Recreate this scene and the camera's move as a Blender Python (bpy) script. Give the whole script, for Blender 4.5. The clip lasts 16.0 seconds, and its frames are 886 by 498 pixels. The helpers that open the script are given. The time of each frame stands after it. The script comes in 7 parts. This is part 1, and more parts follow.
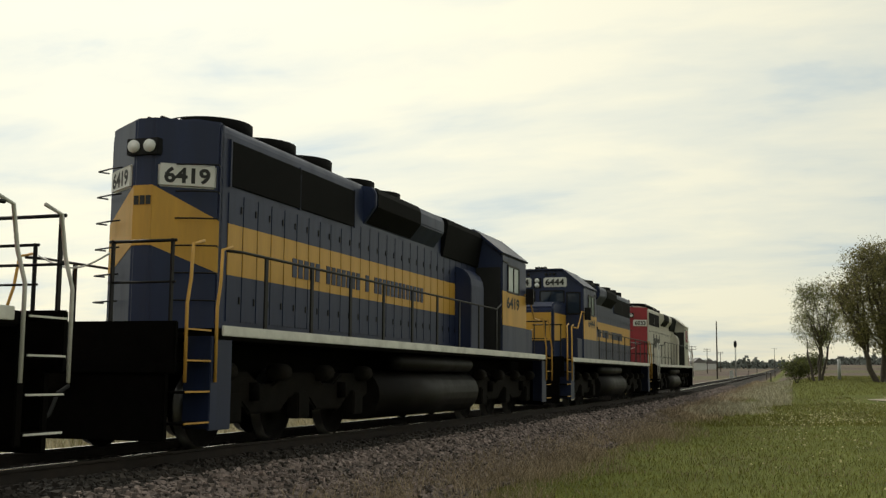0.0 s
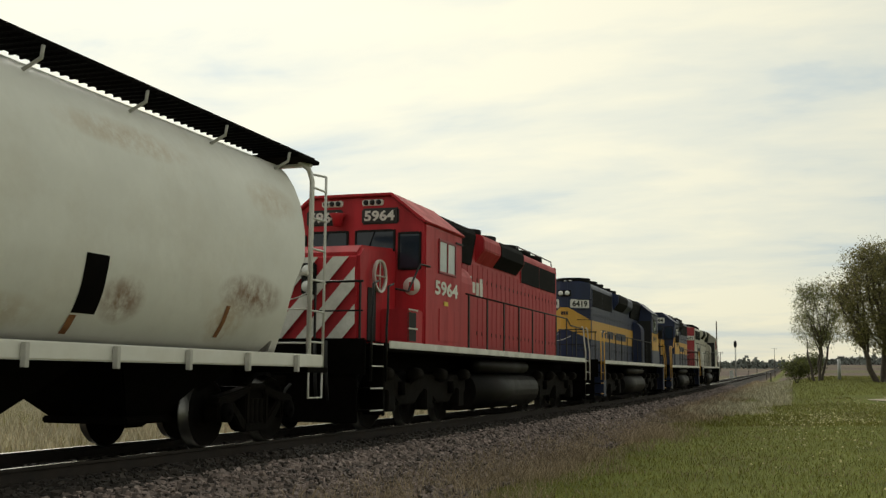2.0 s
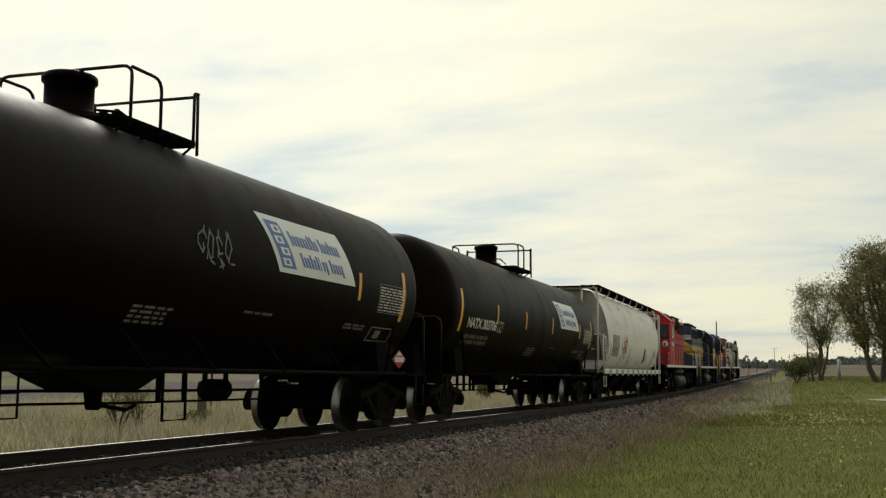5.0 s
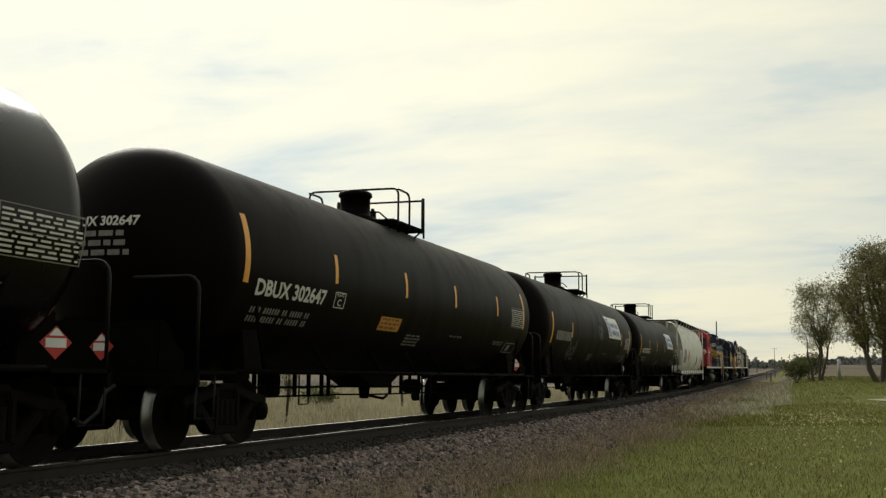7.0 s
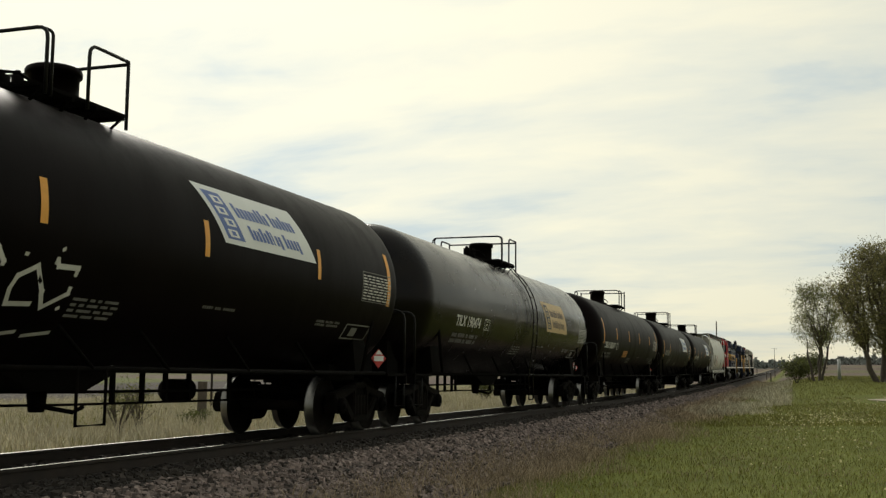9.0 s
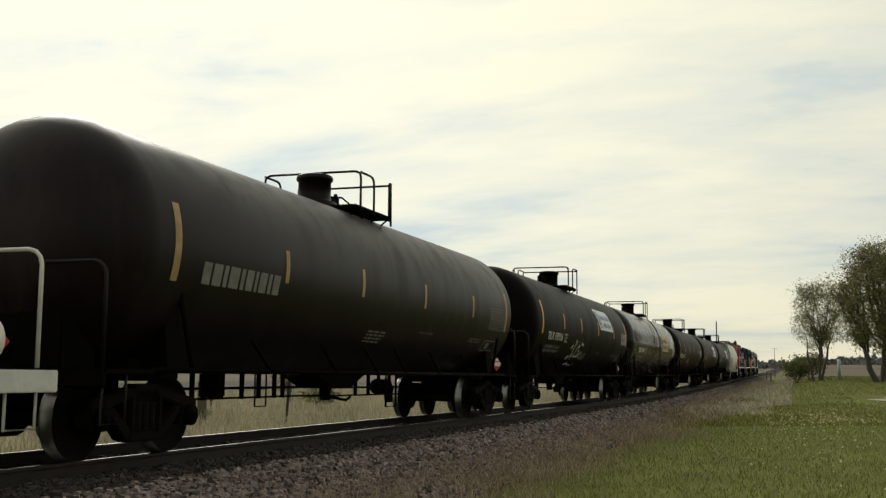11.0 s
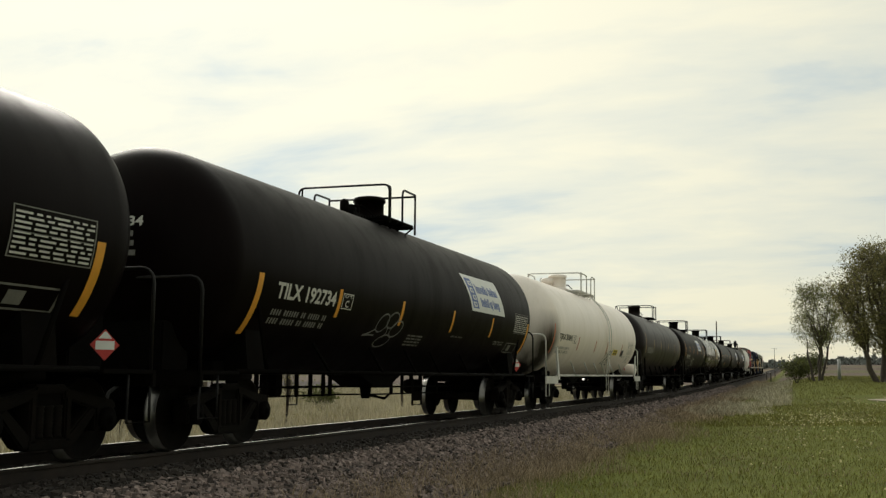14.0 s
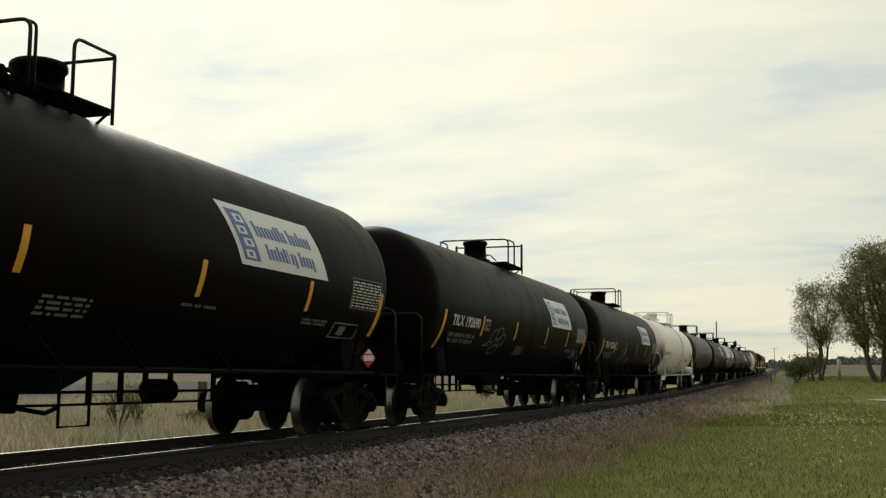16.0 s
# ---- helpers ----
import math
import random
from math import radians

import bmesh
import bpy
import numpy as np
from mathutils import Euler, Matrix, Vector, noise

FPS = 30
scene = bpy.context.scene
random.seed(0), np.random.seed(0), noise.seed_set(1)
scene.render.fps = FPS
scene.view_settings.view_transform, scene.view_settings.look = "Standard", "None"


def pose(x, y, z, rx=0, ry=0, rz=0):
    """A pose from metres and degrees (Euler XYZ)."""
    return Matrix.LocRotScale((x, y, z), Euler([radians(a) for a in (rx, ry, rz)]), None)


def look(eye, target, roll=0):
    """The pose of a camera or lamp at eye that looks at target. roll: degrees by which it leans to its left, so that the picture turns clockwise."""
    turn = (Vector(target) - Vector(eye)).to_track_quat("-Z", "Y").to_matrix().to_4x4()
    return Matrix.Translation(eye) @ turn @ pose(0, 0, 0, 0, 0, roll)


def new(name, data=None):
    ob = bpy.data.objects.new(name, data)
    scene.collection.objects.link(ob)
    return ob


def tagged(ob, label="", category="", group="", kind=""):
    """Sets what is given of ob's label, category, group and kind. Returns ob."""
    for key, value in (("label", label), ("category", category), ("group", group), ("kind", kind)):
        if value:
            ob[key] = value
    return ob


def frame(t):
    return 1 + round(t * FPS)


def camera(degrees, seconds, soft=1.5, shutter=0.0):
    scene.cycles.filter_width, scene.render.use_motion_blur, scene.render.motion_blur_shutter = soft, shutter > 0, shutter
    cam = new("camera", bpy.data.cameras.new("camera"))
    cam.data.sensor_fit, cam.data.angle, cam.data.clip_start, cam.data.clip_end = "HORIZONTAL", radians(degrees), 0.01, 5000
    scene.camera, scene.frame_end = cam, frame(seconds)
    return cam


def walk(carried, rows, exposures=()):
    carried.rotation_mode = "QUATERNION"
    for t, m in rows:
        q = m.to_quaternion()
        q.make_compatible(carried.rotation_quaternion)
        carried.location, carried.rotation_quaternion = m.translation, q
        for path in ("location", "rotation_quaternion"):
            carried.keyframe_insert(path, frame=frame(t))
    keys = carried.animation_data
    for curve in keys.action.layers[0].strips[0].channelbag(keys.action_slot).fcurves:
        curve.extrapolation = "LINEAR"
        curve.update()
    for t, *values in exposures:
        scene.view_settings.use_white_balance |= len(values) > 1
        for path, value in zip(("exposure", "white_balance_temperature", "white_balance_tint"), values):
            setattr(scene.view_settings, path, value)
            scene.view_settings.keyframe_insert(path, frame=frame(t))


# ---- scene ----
# camera on its tripod beside the line
EYE = (0.0, 0.0, 0.9404)
YAW, TILT, LEAN = 18.454, 6.6456, 0.479
cam = camera(43.76, 16.0, soft=1.35)
AIM = (EYE[0] + math.cos(radians(YAW)) * math.cos(radians(TILT)), EYE[1] + math.sin(radians(YAW)) * math.cos(radians(TILT)), EYE[2] + math.sin(radians(TILT)))
walk(cam, [(0.0, look(EYE, AIM, LEAN)), (16.0, look(EYE, AIM, LEAN))], exposures=[(0.0, 0.0), (16.0, 0.0)])

# ---- light: high bright overcast, the veiled sun beyond the train ----
SUN_AZ, SUN_EL = 36.0, 34.0
sun_dir = Vector((math.cos(radians(SUN_AZ)) * math.cos(radians(SUN_EL)), math.sin(radians(SUN_AZ)) * math.cos(radians(SUN_EL)), math.sin(radians(SUN_EL))))


def make_world():
    w = bpy.data.worlds.new("overcast_sky")
    scene.world = w
    w.use_nodes = True
    nt = w.node_tree
    N, L = nt.nodes, nt.links
    N.clear()
    out, bg = N.new("ShaderNodeOutputWorld"), N.new("ShaderNodeBackground")
    L.new(bg.outputs[0], out.inputs[0])
    sky = N.new("ShaderNodeTexSky")
    sky.sky_type, sky.sun_disc = "NISHITA", False
    sky.sun_elevation, sky.sun_rotation = radians(SUN_EL), radians(90 - SUN_AZ)
    skys = N.new("ShaderNodeVectorMath")
    skys.operation = "SCALE"
    skys.inputs[3].default_value = 0.10
    L.new(sky.outputs[0], skys.inputs[0])
    co = N.new("ShaderNodeTexCoord")
    sep = N.new("ShaderNodeSeparateXYZ")
    L.new(co.outputs["Generated"], sep.inputs[0])

    def m(op, a, b=None, c=None, clamp=False):
        n = N.new("ShaderNodeMath")
        n.operation, n.use_clamp = op, clamp
        for i, x in enumerate((a, b, c)):
            if x is None:
                continue
            if isinstance(x, (int, float)):
                n.inputs[i].default_value = x
            else:
                L.new(x, n.inputs[i])
        return n.outputs[0]

    # cloud sheet: directions projected on a flat layer overhead
    zc = m("ADD", m("MAXIMUM", sep.outputs[2], 0.0), 0.16)
    px, py = m("DIVIDE", sep.outputs[0], zc), m("DIVIDE", sep.outputs[1], zc)
    comb = N.new("ShaderNodeCombineXYZ")
    L.new(px, comb.inputs[0]), L.new(py, comb.inputs[1])

    def cloud(scale, detail, sx, sy, rz, off, dist=0.6):
        mp = N.new("ShaderNodeMapping")
        mp.inputs["Scale"].default_value = (sx, sy, 1)
        mp.inputs["Rotation"].default_value = (0, 0, radians(rz))
        mp.inputs["Location"].default_value = off
        L.new(comb.outputs[0], mp.inputs[0])
        nz = N.new("ShaderNodeTexNoise")
        nz.inputs["Scale"].default_value, nz.inputs["Detail"].default_value = scale, detail
        nz.inputs["Roughness"].default_value, nz.inputs["Distortion"].default_value = 0.55, dist
        L.new(mp.outputs[0], nz.inputs["Vector"])
        return nz.outputs["Fac"]

    big = cloud(0.60, 5, 1.3, 0.8, -10, (3.1, 1.7, 0), 0.3)
    fine = cloud(2.0, 6, 1.5, 0.75, -14, (0.4, 5.2, 0), 0.25)
    cl = m("ADD", m("MULTIPLY", big, 0.52), m("MULTIPLY", fine, 0.48))
    # closeness to the veiled sun
    dot = N.new("ShaderNodeVectorMath")
    dot.operation = "DOT_PRODUCT"
    L.new(co.outputs["Generated"], dot.inputs[0])
    dot.inputs[1].default_value = sun_dir
    near = m("POWER", m("MAXIMUM", m("ADD", m("MULTIPLY", dot.outputs["Value"], 0.5), 0.5), 0.0), 5.0)
    ramp = N.new("ShaderNodeValToRGB")
    e = ramp.color_ramp.elements
    e[0].position, e[0].color = 0.39, (0.58, 0.67, 0.67, 1)
    e[1].position, e[1].color = 0.58, (1.0, 0.955, 0.72, 1)
    mid = e.new(0.475)
    mid.color = (0.83, 0.84, 0.70, 1)
    L.new(cl, ramp.inputs[0])
    # level: dim behind, bright towards the sun, a little lower near the horizon
    alt = m("SUBTRACT", 1.0, m("MULTIPLY", m("POWER", m("SUBTRACT", 1.0, m("MAXIMUM", sep.outputs[2], 0.0)), 10.0), 0.10))
    level = m("MULTIPLY", alt, m("ADD", 0.66, m("MULTIPLY", near, 0.52)))
    lit = N.new("ShaderNodeVectorMath")
    lit.operation = "SCALE"
    L.new(ramp.outputs[0], lit.inputs[0]), L.new(level, lit.inputs[3])
    mix = N.new("ShaderNodeMix")
    mix.data_type = "RGBA"
    mix.inputs["Factor"].default_value = 0.88
    L.new(skys.outputs[0], mix.inputs["A"]), L.new(lit.outputs[0], mix.inputs["B"])
    L.new(mix.outputs["Result"], bg.inputs[0])
    bg.inputs[1].default_value = 1.0


make_world()
sun = new("sun", bpy.data.lights.new("sun", "SUN"))
sun.data.energy, sun.data.angle, sun.data.color = 1.7, radians(22), (1.0, 0.95, 0.86)
sun.matrix_world = look((0, 0, 60), Vector((0, 0, 60)) - sun_dir)


# ---- materials ----
def mat(name, col, rough=0.6, metal=0.0, vary=0.25, scale=3.0, dirt=None, dirt_amt=0.0, bump=0.1, bscale=40.0, rand=0.0, island=False, streak=False, coat=0.0, dirt_scale=1.3, spec_level=0.5, soot=None, stains=(), leaf=0.0):
    """Procedural surface: base colour with variation at two sizes, dirt patches, fine relief."""
    mt = bpy.data.materials.new(name)
    mt.use_nodes = True
    N, L = mt.node_tree.nodes, mt.node_tree.links
    b = N["Principled BSDF"]
    b.inputs["Roughness"].default_value, b.inputs["Metallic"].default_value = rough, metal
    b.inputs["Coat Weight"].default_value = coat
    b.inputs["Specular IOR Level"].default_value = spec_level
    co = N.new("ShaderNodeTexCoord")
    mp = N.new("ShaderNodeMapping")
    L.new(co.outputs["Object"], mp.inputs[0])
    if streak:
        mp.inputs["Scale"].default_value = (1.6, 1.6, 0.22)

    def nz(sc, det=4.0, rg=0.6):
        n = N.new("ShaderNodeTexNoise")
        n.inputs["Scale"].default_value, n.inputs["Detail"].default_value, n.inputs["Roughness"].default_value = sc, det, rg
        L.new(mp.outputs[0], n.inputs["Vector"])
        return n.outputs["Fac"]

    def rampn(src, a, bb):
        r = N.new("ShaderNodeMapRange")
        r.inputs[1].default_value, r.inputs[2].default_value, r.inputs[3].default_value, r.inputs[4].default_value = a, bb, 0, 1
        L.new(src, r.inputs[0])
        return r.outputs[0]

    def mixc(fac, a, c):
        x = N.new("ShaderNodeMix")
        x.data_type = "RGBA"
        if isinstance(fac, float):
            x.inputs["Factor"].default_value = fac
        else:
            L.new(fac, x.inputs["Factor"])
        for k, q in (("A", a), ("B", c)):
            if isinstance(q, tuple):
                x.inputs[k].default_value = (*q, 1)
            else:
                L.new(q, x.inputs[k])
        return x.outputs["Result"]

    lo = tuple(c * (1 - vary) for c in col)
    hi = tuple(min(1.0, c * (1 + vary)) for c in col)
    c = mixc(rampn(nz(scale), 0.3, 0.7), lo, hi)
    c = mixc(rampn(nz(scale * 9, 3), 0.35, 0.75), c, mixc(0.5, c, lo))
    if rand:
        src = N.new("ShaderNodeNewGeometry").outputs["Random Per Island"] if island else N.new("ShaderNodeObjectInfo").outputs["Random"]
        hs = N.new("ShaderNodeHueSaturation")
        mr = N.new("ShaderNodeMapRange")
        mr.inputs[3].default_value, mr.inputs[4].default_value = 1 - rand, 1 + rand
        L.new(src, mr.inputs[0]), L.new(mr.outputs[0], hs.inputs["Value"]), L.new(c, hs.inputs["Color"])
        c = hs.outputs["Color"]
    if dirt:
        f = N.new("ShaderNodeMath")
        f.operation = "MULTIPLY"
        f.inputs[1].default_value = dirt_amt
        L.new(rampn(nz(dirt_scale, 6, 0.7), 0.45, 0.72), f.inputs[0])
        c = mixc(f.outputs[0], c, dirt)
        rr = N.new("ShaderNodeMapRange")
        rr.inputs[3].default_value, rr.inputs[4].default_value = rough, min(1, rough + 0.25)
        L.new(f.outputs[0], rr.inputs[0]), L.new(rr.outputs[0], b.inputs["Roughness"])
    if soot:
        # a smoky stain with its own place on the thing: (x, half width, top, depth, colour)
        sp = N.new("ShaderNodeSeparateXYZ")
        L.new(co.outputs["Object"], sp.inputs[0])

        def mm(op, p, q, clamp=False):
            n = N.new("ShaderNodeMath")
            n.operation, n.use_clamp = op, clamp
            for i, w in enumerate((p, q)):
                if isinstance(w, (int, float)):
                    n.inputs[i].default_value = w
                else:
                    L.new(w, n.inputs[i])
            return n.outputs[0]
        fx = mm("SUBTRACT", 1.0, mm("DIVIDE", mm("ABSOLUTE", mm("SUBTRACT", sp.outputs[0], soot[0]), 0.0), soot[1]), True)
        fz = mm("DIVIDE", mm("SUBTRACT", soot[2], sp.outputs[2]), soot[3], True)
        fn = mm("MULTIPLY", mm("MULTIPLY", fx, fz), mm("ADD", mm("MULTIPLY", nz(1.6, 5), 1.6), 0.35), True)
        c = mixc(fn, c, soot[4])
    if stains:
        # rust blooms, each with its own place: (x, z, half width, half height, strength, colour)
        sp = N.new("ShaderNodeSeparateXYZ")
        L.new(co.outputs["Object"], sp.inputs[0])
        grain = N.new("ShaderNodeTexNoise")
        grain.inputs["Scale"].default_value, grain.inputs["Detail"].default_value, grain.inputs["Roughness"].default_value = 5.0, 6.0, 0.7
        L.new(co.outputs["Object"], grain.inputs["Vector"])

        def sm(op, p, q, clamp=False):
            n = N.new("ShaderNodeMath")
            n.operation, n.use_clamp = op, clamp
            for i, w in enumerate((p, q)):
                if isinstance(w, (int, float)):
                    n.inputs[i].default_value = w
                else:
                    L.new(w, n.inputs[i])
            return n.outputs[0]
        rag = sm("MULTIPLY", sm("SUBTRACT", grain.outputs["Fac"], 0.34), 4.0, True)
        for sx, sz, wx, wz, amt, col2 in stains:
            dx = sm("DIVIDE", sm("SUBTRACT", sp.outputs[0], sx), wx)
            dz = sm("DIVIDE", sm("SUBTRACT", sp.outputs[2], sz), wz)
            near = sm("SUBTRACT", 1.0, sm("ADD", sm("MULTIPLY", dx, dx), sm("MULTIPLY", dz, dz)), True)
            c = mixc(sm("MULTIPLY", sm("MULTIPLY", near, rag), amt, True), c, col2)
    L.new(c, b.inputs["Base Color"])
    if leaf:
        tr, mxs = N.new("ShaderNodeBsdfTranslucent"), N.new("ShaderNodeMixShader")
        mxs.inputs[0].default_value = leaf
        L.new(c, tr.inputs[0]), L.new(b.outputs[0], mxs.inputs[1]), L.new(tr.outputs[0], mxs.inputs[2])
        L.new(mxs.outputs[0], N["Material Output"].inputs[0])
    if bump:
        bp = N.new("ShaderNodeBump")
        bp.inputs["Strength"].default_value, bp.inputs["Distance"].default_value = bump, 0.02
        L.new(nz(bscale, 3), bp.inputs["Height"]), L.new(bp.outputs[0], b.inputs["Normal"])
    return mt


M_black = mat("black_tank_paint", (0.0036, 0.0019, 0.0020), 0.42, vary=0.3, scale=0.8, dirt=(0.0062, 0.0040, 0.0038), dirt_amt=0.4, bump=0.04, bscale=25, streak=True, spec_level=0.035)
M_grey = mat("faded_grey_black_paint", (0.0040, 0.0024, 0.0029), 0.20, vary=0.2, scale=0.7, dirt=(0.0075, 0.0062, 0.0066), dirt_amt=0.5, bump=0.012, bscale=25, spec_level=0.16)
M_brown = mat("dusty_brown_black_paint", (0.0085, 0.0050, 0.0054), 0.38, spec_level=0.14, vary=0.3, scale=0.8, dirt=(0.026, 0.020, 0.018), dirt_amt=0.6, bump=0.04, bscale=25, streak=True)
M_white = mat("white_tank_paint", (0.95, 0.865, 0.795), 0.38, vary=0.04, scale=0.8, dirt=(0.66, 0.58, 0.48), dirt_amt=0.35, bump=0.02, bscale=20, streak=True, soot=(-7.9, 0.75, 2.9, 1.0, (0.025, 0.020, 0.015)))
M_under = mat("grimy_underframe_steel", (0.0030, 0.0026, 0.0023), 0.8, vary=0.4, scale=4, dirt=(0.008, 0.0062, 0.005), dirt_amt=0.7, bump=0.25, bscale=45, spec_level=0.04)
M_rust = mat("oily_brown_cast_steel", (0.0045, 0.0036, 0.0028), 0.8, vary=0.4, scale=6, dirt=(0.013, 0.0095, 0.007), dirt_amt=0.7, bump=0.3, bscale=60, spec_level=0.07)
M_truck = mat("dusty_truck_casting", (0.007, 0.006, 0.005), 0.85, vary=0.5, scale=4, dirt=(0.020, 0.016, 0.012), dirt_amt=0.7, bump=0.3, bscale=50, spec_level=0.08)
M_rim = mat("worn_wheel_steel", (0.22, 0.215, 0.21), 0.35, 1.0, vary=0.2, bump=0.05)
M_rubbed = mat("polished_rail_head", (0.60, 0.58, 0.55), 0.22, 1.0, vary=0.15, scale=1.0, bump=0.03)
M_railside = mat("rusty_rail_side", (0.018, 0.012, 0.009), 0.85, vary=0.4, scale=5, dirt=(0.035, 0.022, 0.014), dirt_amt=0.5, bump=0.2, bscale=50)
M_tie = mat("creosoted_tie_wood", (0.045, 0.036, 0.030), 0.9, vary=0.4, scale=7, dirt=(0.10, 0.09, 0.08), dirt_amt=0.5, bump=0.5, bscale=30, rand=0.3)
M_orange = mat("reflective_amber_tape", (0.80, 0.36, 0.035), 0.45, vary=0.12, scale=6, bump=0)
M_dullorange = mat("weathered_red_tape", (0.52, 0.14, 0.05), 0.5, vary=0.2, scale=6, bump=0)
M_fadedtape = mat("faded_amber_tape", (0.42, 0.27, 0.12), 0.6, vary=0.3, scale=6, bump=0)
M_ink = mat("white_stencil_paint", (0.62, 0.61, 0.57), 0.6, vary=0.15, scale=8, bump=0)
M_dimink = mat("dusty_stencil_paint", (0.20, 0.195, 0.18), 0.7, vary=0.3, scale=8, bump=0)
M_blackink = mat("black_stencil_paint", (0.02, 0.02, 0.02), 0.6, vary=0.2, scale=8, bump=0)
M_sign = mat("white_vinyl_sign", (0.76, 0.77, 0.76), 0.45, vary=0.05, scale=3, bump=0)
M_tansign = mat("yellowed_vinyl_sign", (0.62, 0.44, 0.22), 0.5, vary=0.1, scale=3, bump=0)
M_blue = mat("blue_print", (0.10, 0.16, 0.42), 0.5, vary=0.1, scale=6, bump=0)
M_slate = mat("dark_slate_print", (0.035, 0.038, 0.055), 0.5, vary=0.1, scale=6, bump=0)
M_brownink = mat("faded_brown_print", (0.13, 0.085, 0.06), 0.5, vary=0.2, scale=6, bump=0)
M_placard = mat("red_placard", (0.50, 0.035, 0.03), 0.5, vary=0.1, scale=6, bump=0)
M_yplac = mat("orange_placard", (0.55, 0.24, 0.03), 0.5, vary=0.2, scale=6, bump=0)
M_yellow = mat("yellow_notice_vinyl", (0.72, 0.53, 0.03), 0.5, vary=0.1, scale=6, bump=0)
M_graf = mat("grey_spray_paint", (0.20, 0.20, 0.20), 0.6, vary=0.4, scale=5, bump=0)
M_redgraf = mat("red_spray_paint", (0.42, 0.06, 0.05), 0.6, vary=0.4, scale=5, bump=0)
RUST, BLOOM = (0.20, 0.085, 0.03), (0.46, 0.33, 0.20)
M_hopper = mat("pale_grey_hopper_paint", (0.76, 0.75, 0.70), 0.5, vary=0.06, scale=0.9, dirt=(0.55, 0.49, 0.40), dirt_amt=0.35, bump=0.02, bscale=14, dirt_scale=0.8,
               stains=((-1.85, 1.62, 0.35, 0.34, 1.0, RUST), (-1.80, 1.95, 0.5, 0.25, 0.7, BLOOM), (5.8, 1.95, 0.9, 0.3, 0.9, RUST), (5.3, 1.6, 0.5, 0.3, 0.7, BLOOM), (3.05, 1.72, 0.45, 0.28, 0.9, RUST), (1.2, 1.5, 0.8, 0.2, 0.5, BLOOM), (-2.4, 3.2, 0.16, 0.42, 0.9, BLOOM), (-3.3, 3.6, 0.5, 0.12, 0.9, RUST), (-0.2, 3.62, 0.9, 0.22, 0.7, BLOOM), (-5.6, 3.5, 0.8, 0.2, 0.7, BLOOM), (3.2, 3.5, 1.4, 0.2, 0.6, BLOOM), (-5.0, 3.0, 0.3, 0.2, 0.6, BLOOM), (6.5, 3.3, 0.8, 0.3, 0.5, BLOOM)))
M_hopdark = mat("grey_hopper_end_dust", (0.50, 0.485, 0.45), 0.6, vary=0.2, scale=2, dirt=(0.2, 0.17, 0.14), dirt_amt=0.6, bump=0.04)
# end slope sheet: grime plus the shade of the inner end, both in the colour
M_hopgrime_shade = mat("grimy_shaded_hopper_slope", (0.15, 0.14, 0.125), 0.8, vary=0.3, scale=2, dirt=(0.06, 0.05, 0.04), dirt_amt=0.7, bump=0.05)
M_patch = mat("tan_repaint_patch", (0.33, 0.30, 0.24), 0.6, vary=0.15, scale=5, bump=0)
M_rustspot = mat("rust_stain", (0.26, 0.11, 0.04), 0.85, vary=0.4, scale=6, bump=0.1)
M_navy = mat("navy_locomotive_paint", (0.020, 0.030, 0.078), 0.40, spec_level=0.3, vary=0.15, scale=1.2, dirt=(0.028, 0.032, 0.055), dirt_amt=0.6, bump=0.03, bscale=25, streak=True)
M_gold = mat("golden_yellow_paint", (0.62, 0.34, 0.045), 0.45, vary=0.10, scale=1.2, dirt=(0.30, 0.17, 0.05), dirt_amt=0.5, bump=0.03, bscale=25, streak=True)
M_red = mat("weathered_red_paint", (0.47, 0.027, 0.037), 0.48, spec_level=0.25, vary=0.15, scale=1.2, dirt=(0.20, 0.020, 0.024), dirt_amt=0.7, bump=0.03, bscale=25, streak=True)
M_darkred = mat("dark_red_paint", (0.30, 0.018, 0.03), 0.48, vary=0.15, scale=1.2, dirt=(0.14, 0.03, 0.03), dirt_amt=0.5, bump=0.03)
M_cream = mat("cream_white_loco_paint", (0.55, 0.53, 0.46), 0.5, vary=0.12, scale=1.2, dirt=(0.30, 0.24, 0.18), dirt_amt=0.6, bump=0.03, streak=True)
M_lwhite = mat("white_trim_paint", (0.76, 0.75, 0.70), 0.5, vary=0.12, scale=3, dirt=(0.35, 0.33, 0.29), dirt_amt=0.6, bump=0.02)
M_grille = mat("black_radiator_grille", (0.005, 0.005, 0.005), 0.8, spec_level=0.1, vary=0.3, scale=8, bump=0.4, bscale=60)
M_fueltank = mat("dusty_fuel_tank", (0.0050, 0.0041, 0.0039), 0.5, spec_level=0.14, vary=0.25, scale=1.5, dirt=(0.024, 0.02, 0.018), dirt_amt=0.5, bump=0.06)
M_railing = mat("dark_handrail_paint", (0.006, 0.0055, 0.006), 0.5, spec_level=0.25, vary=0.2, bump=0)
M_yrail = mat("yellow_handrail_paint", (0.60, 0.33, 0.06), 0.5, vary=0.15, bump=0)
M_wrail = mat("pale_handrail_paint", (0.62, 0.61, 0.57), 0.5, vary=0.15, bump=0)
M_lens = mat("headlight_lens", (0.75, 0.76, 0.74), 0.12, vary=0.05, bump=0)
M_dark = mat("dark_interior", (0.015, 0.015, 0.016), 0.8, vary=0.2, bump=0)


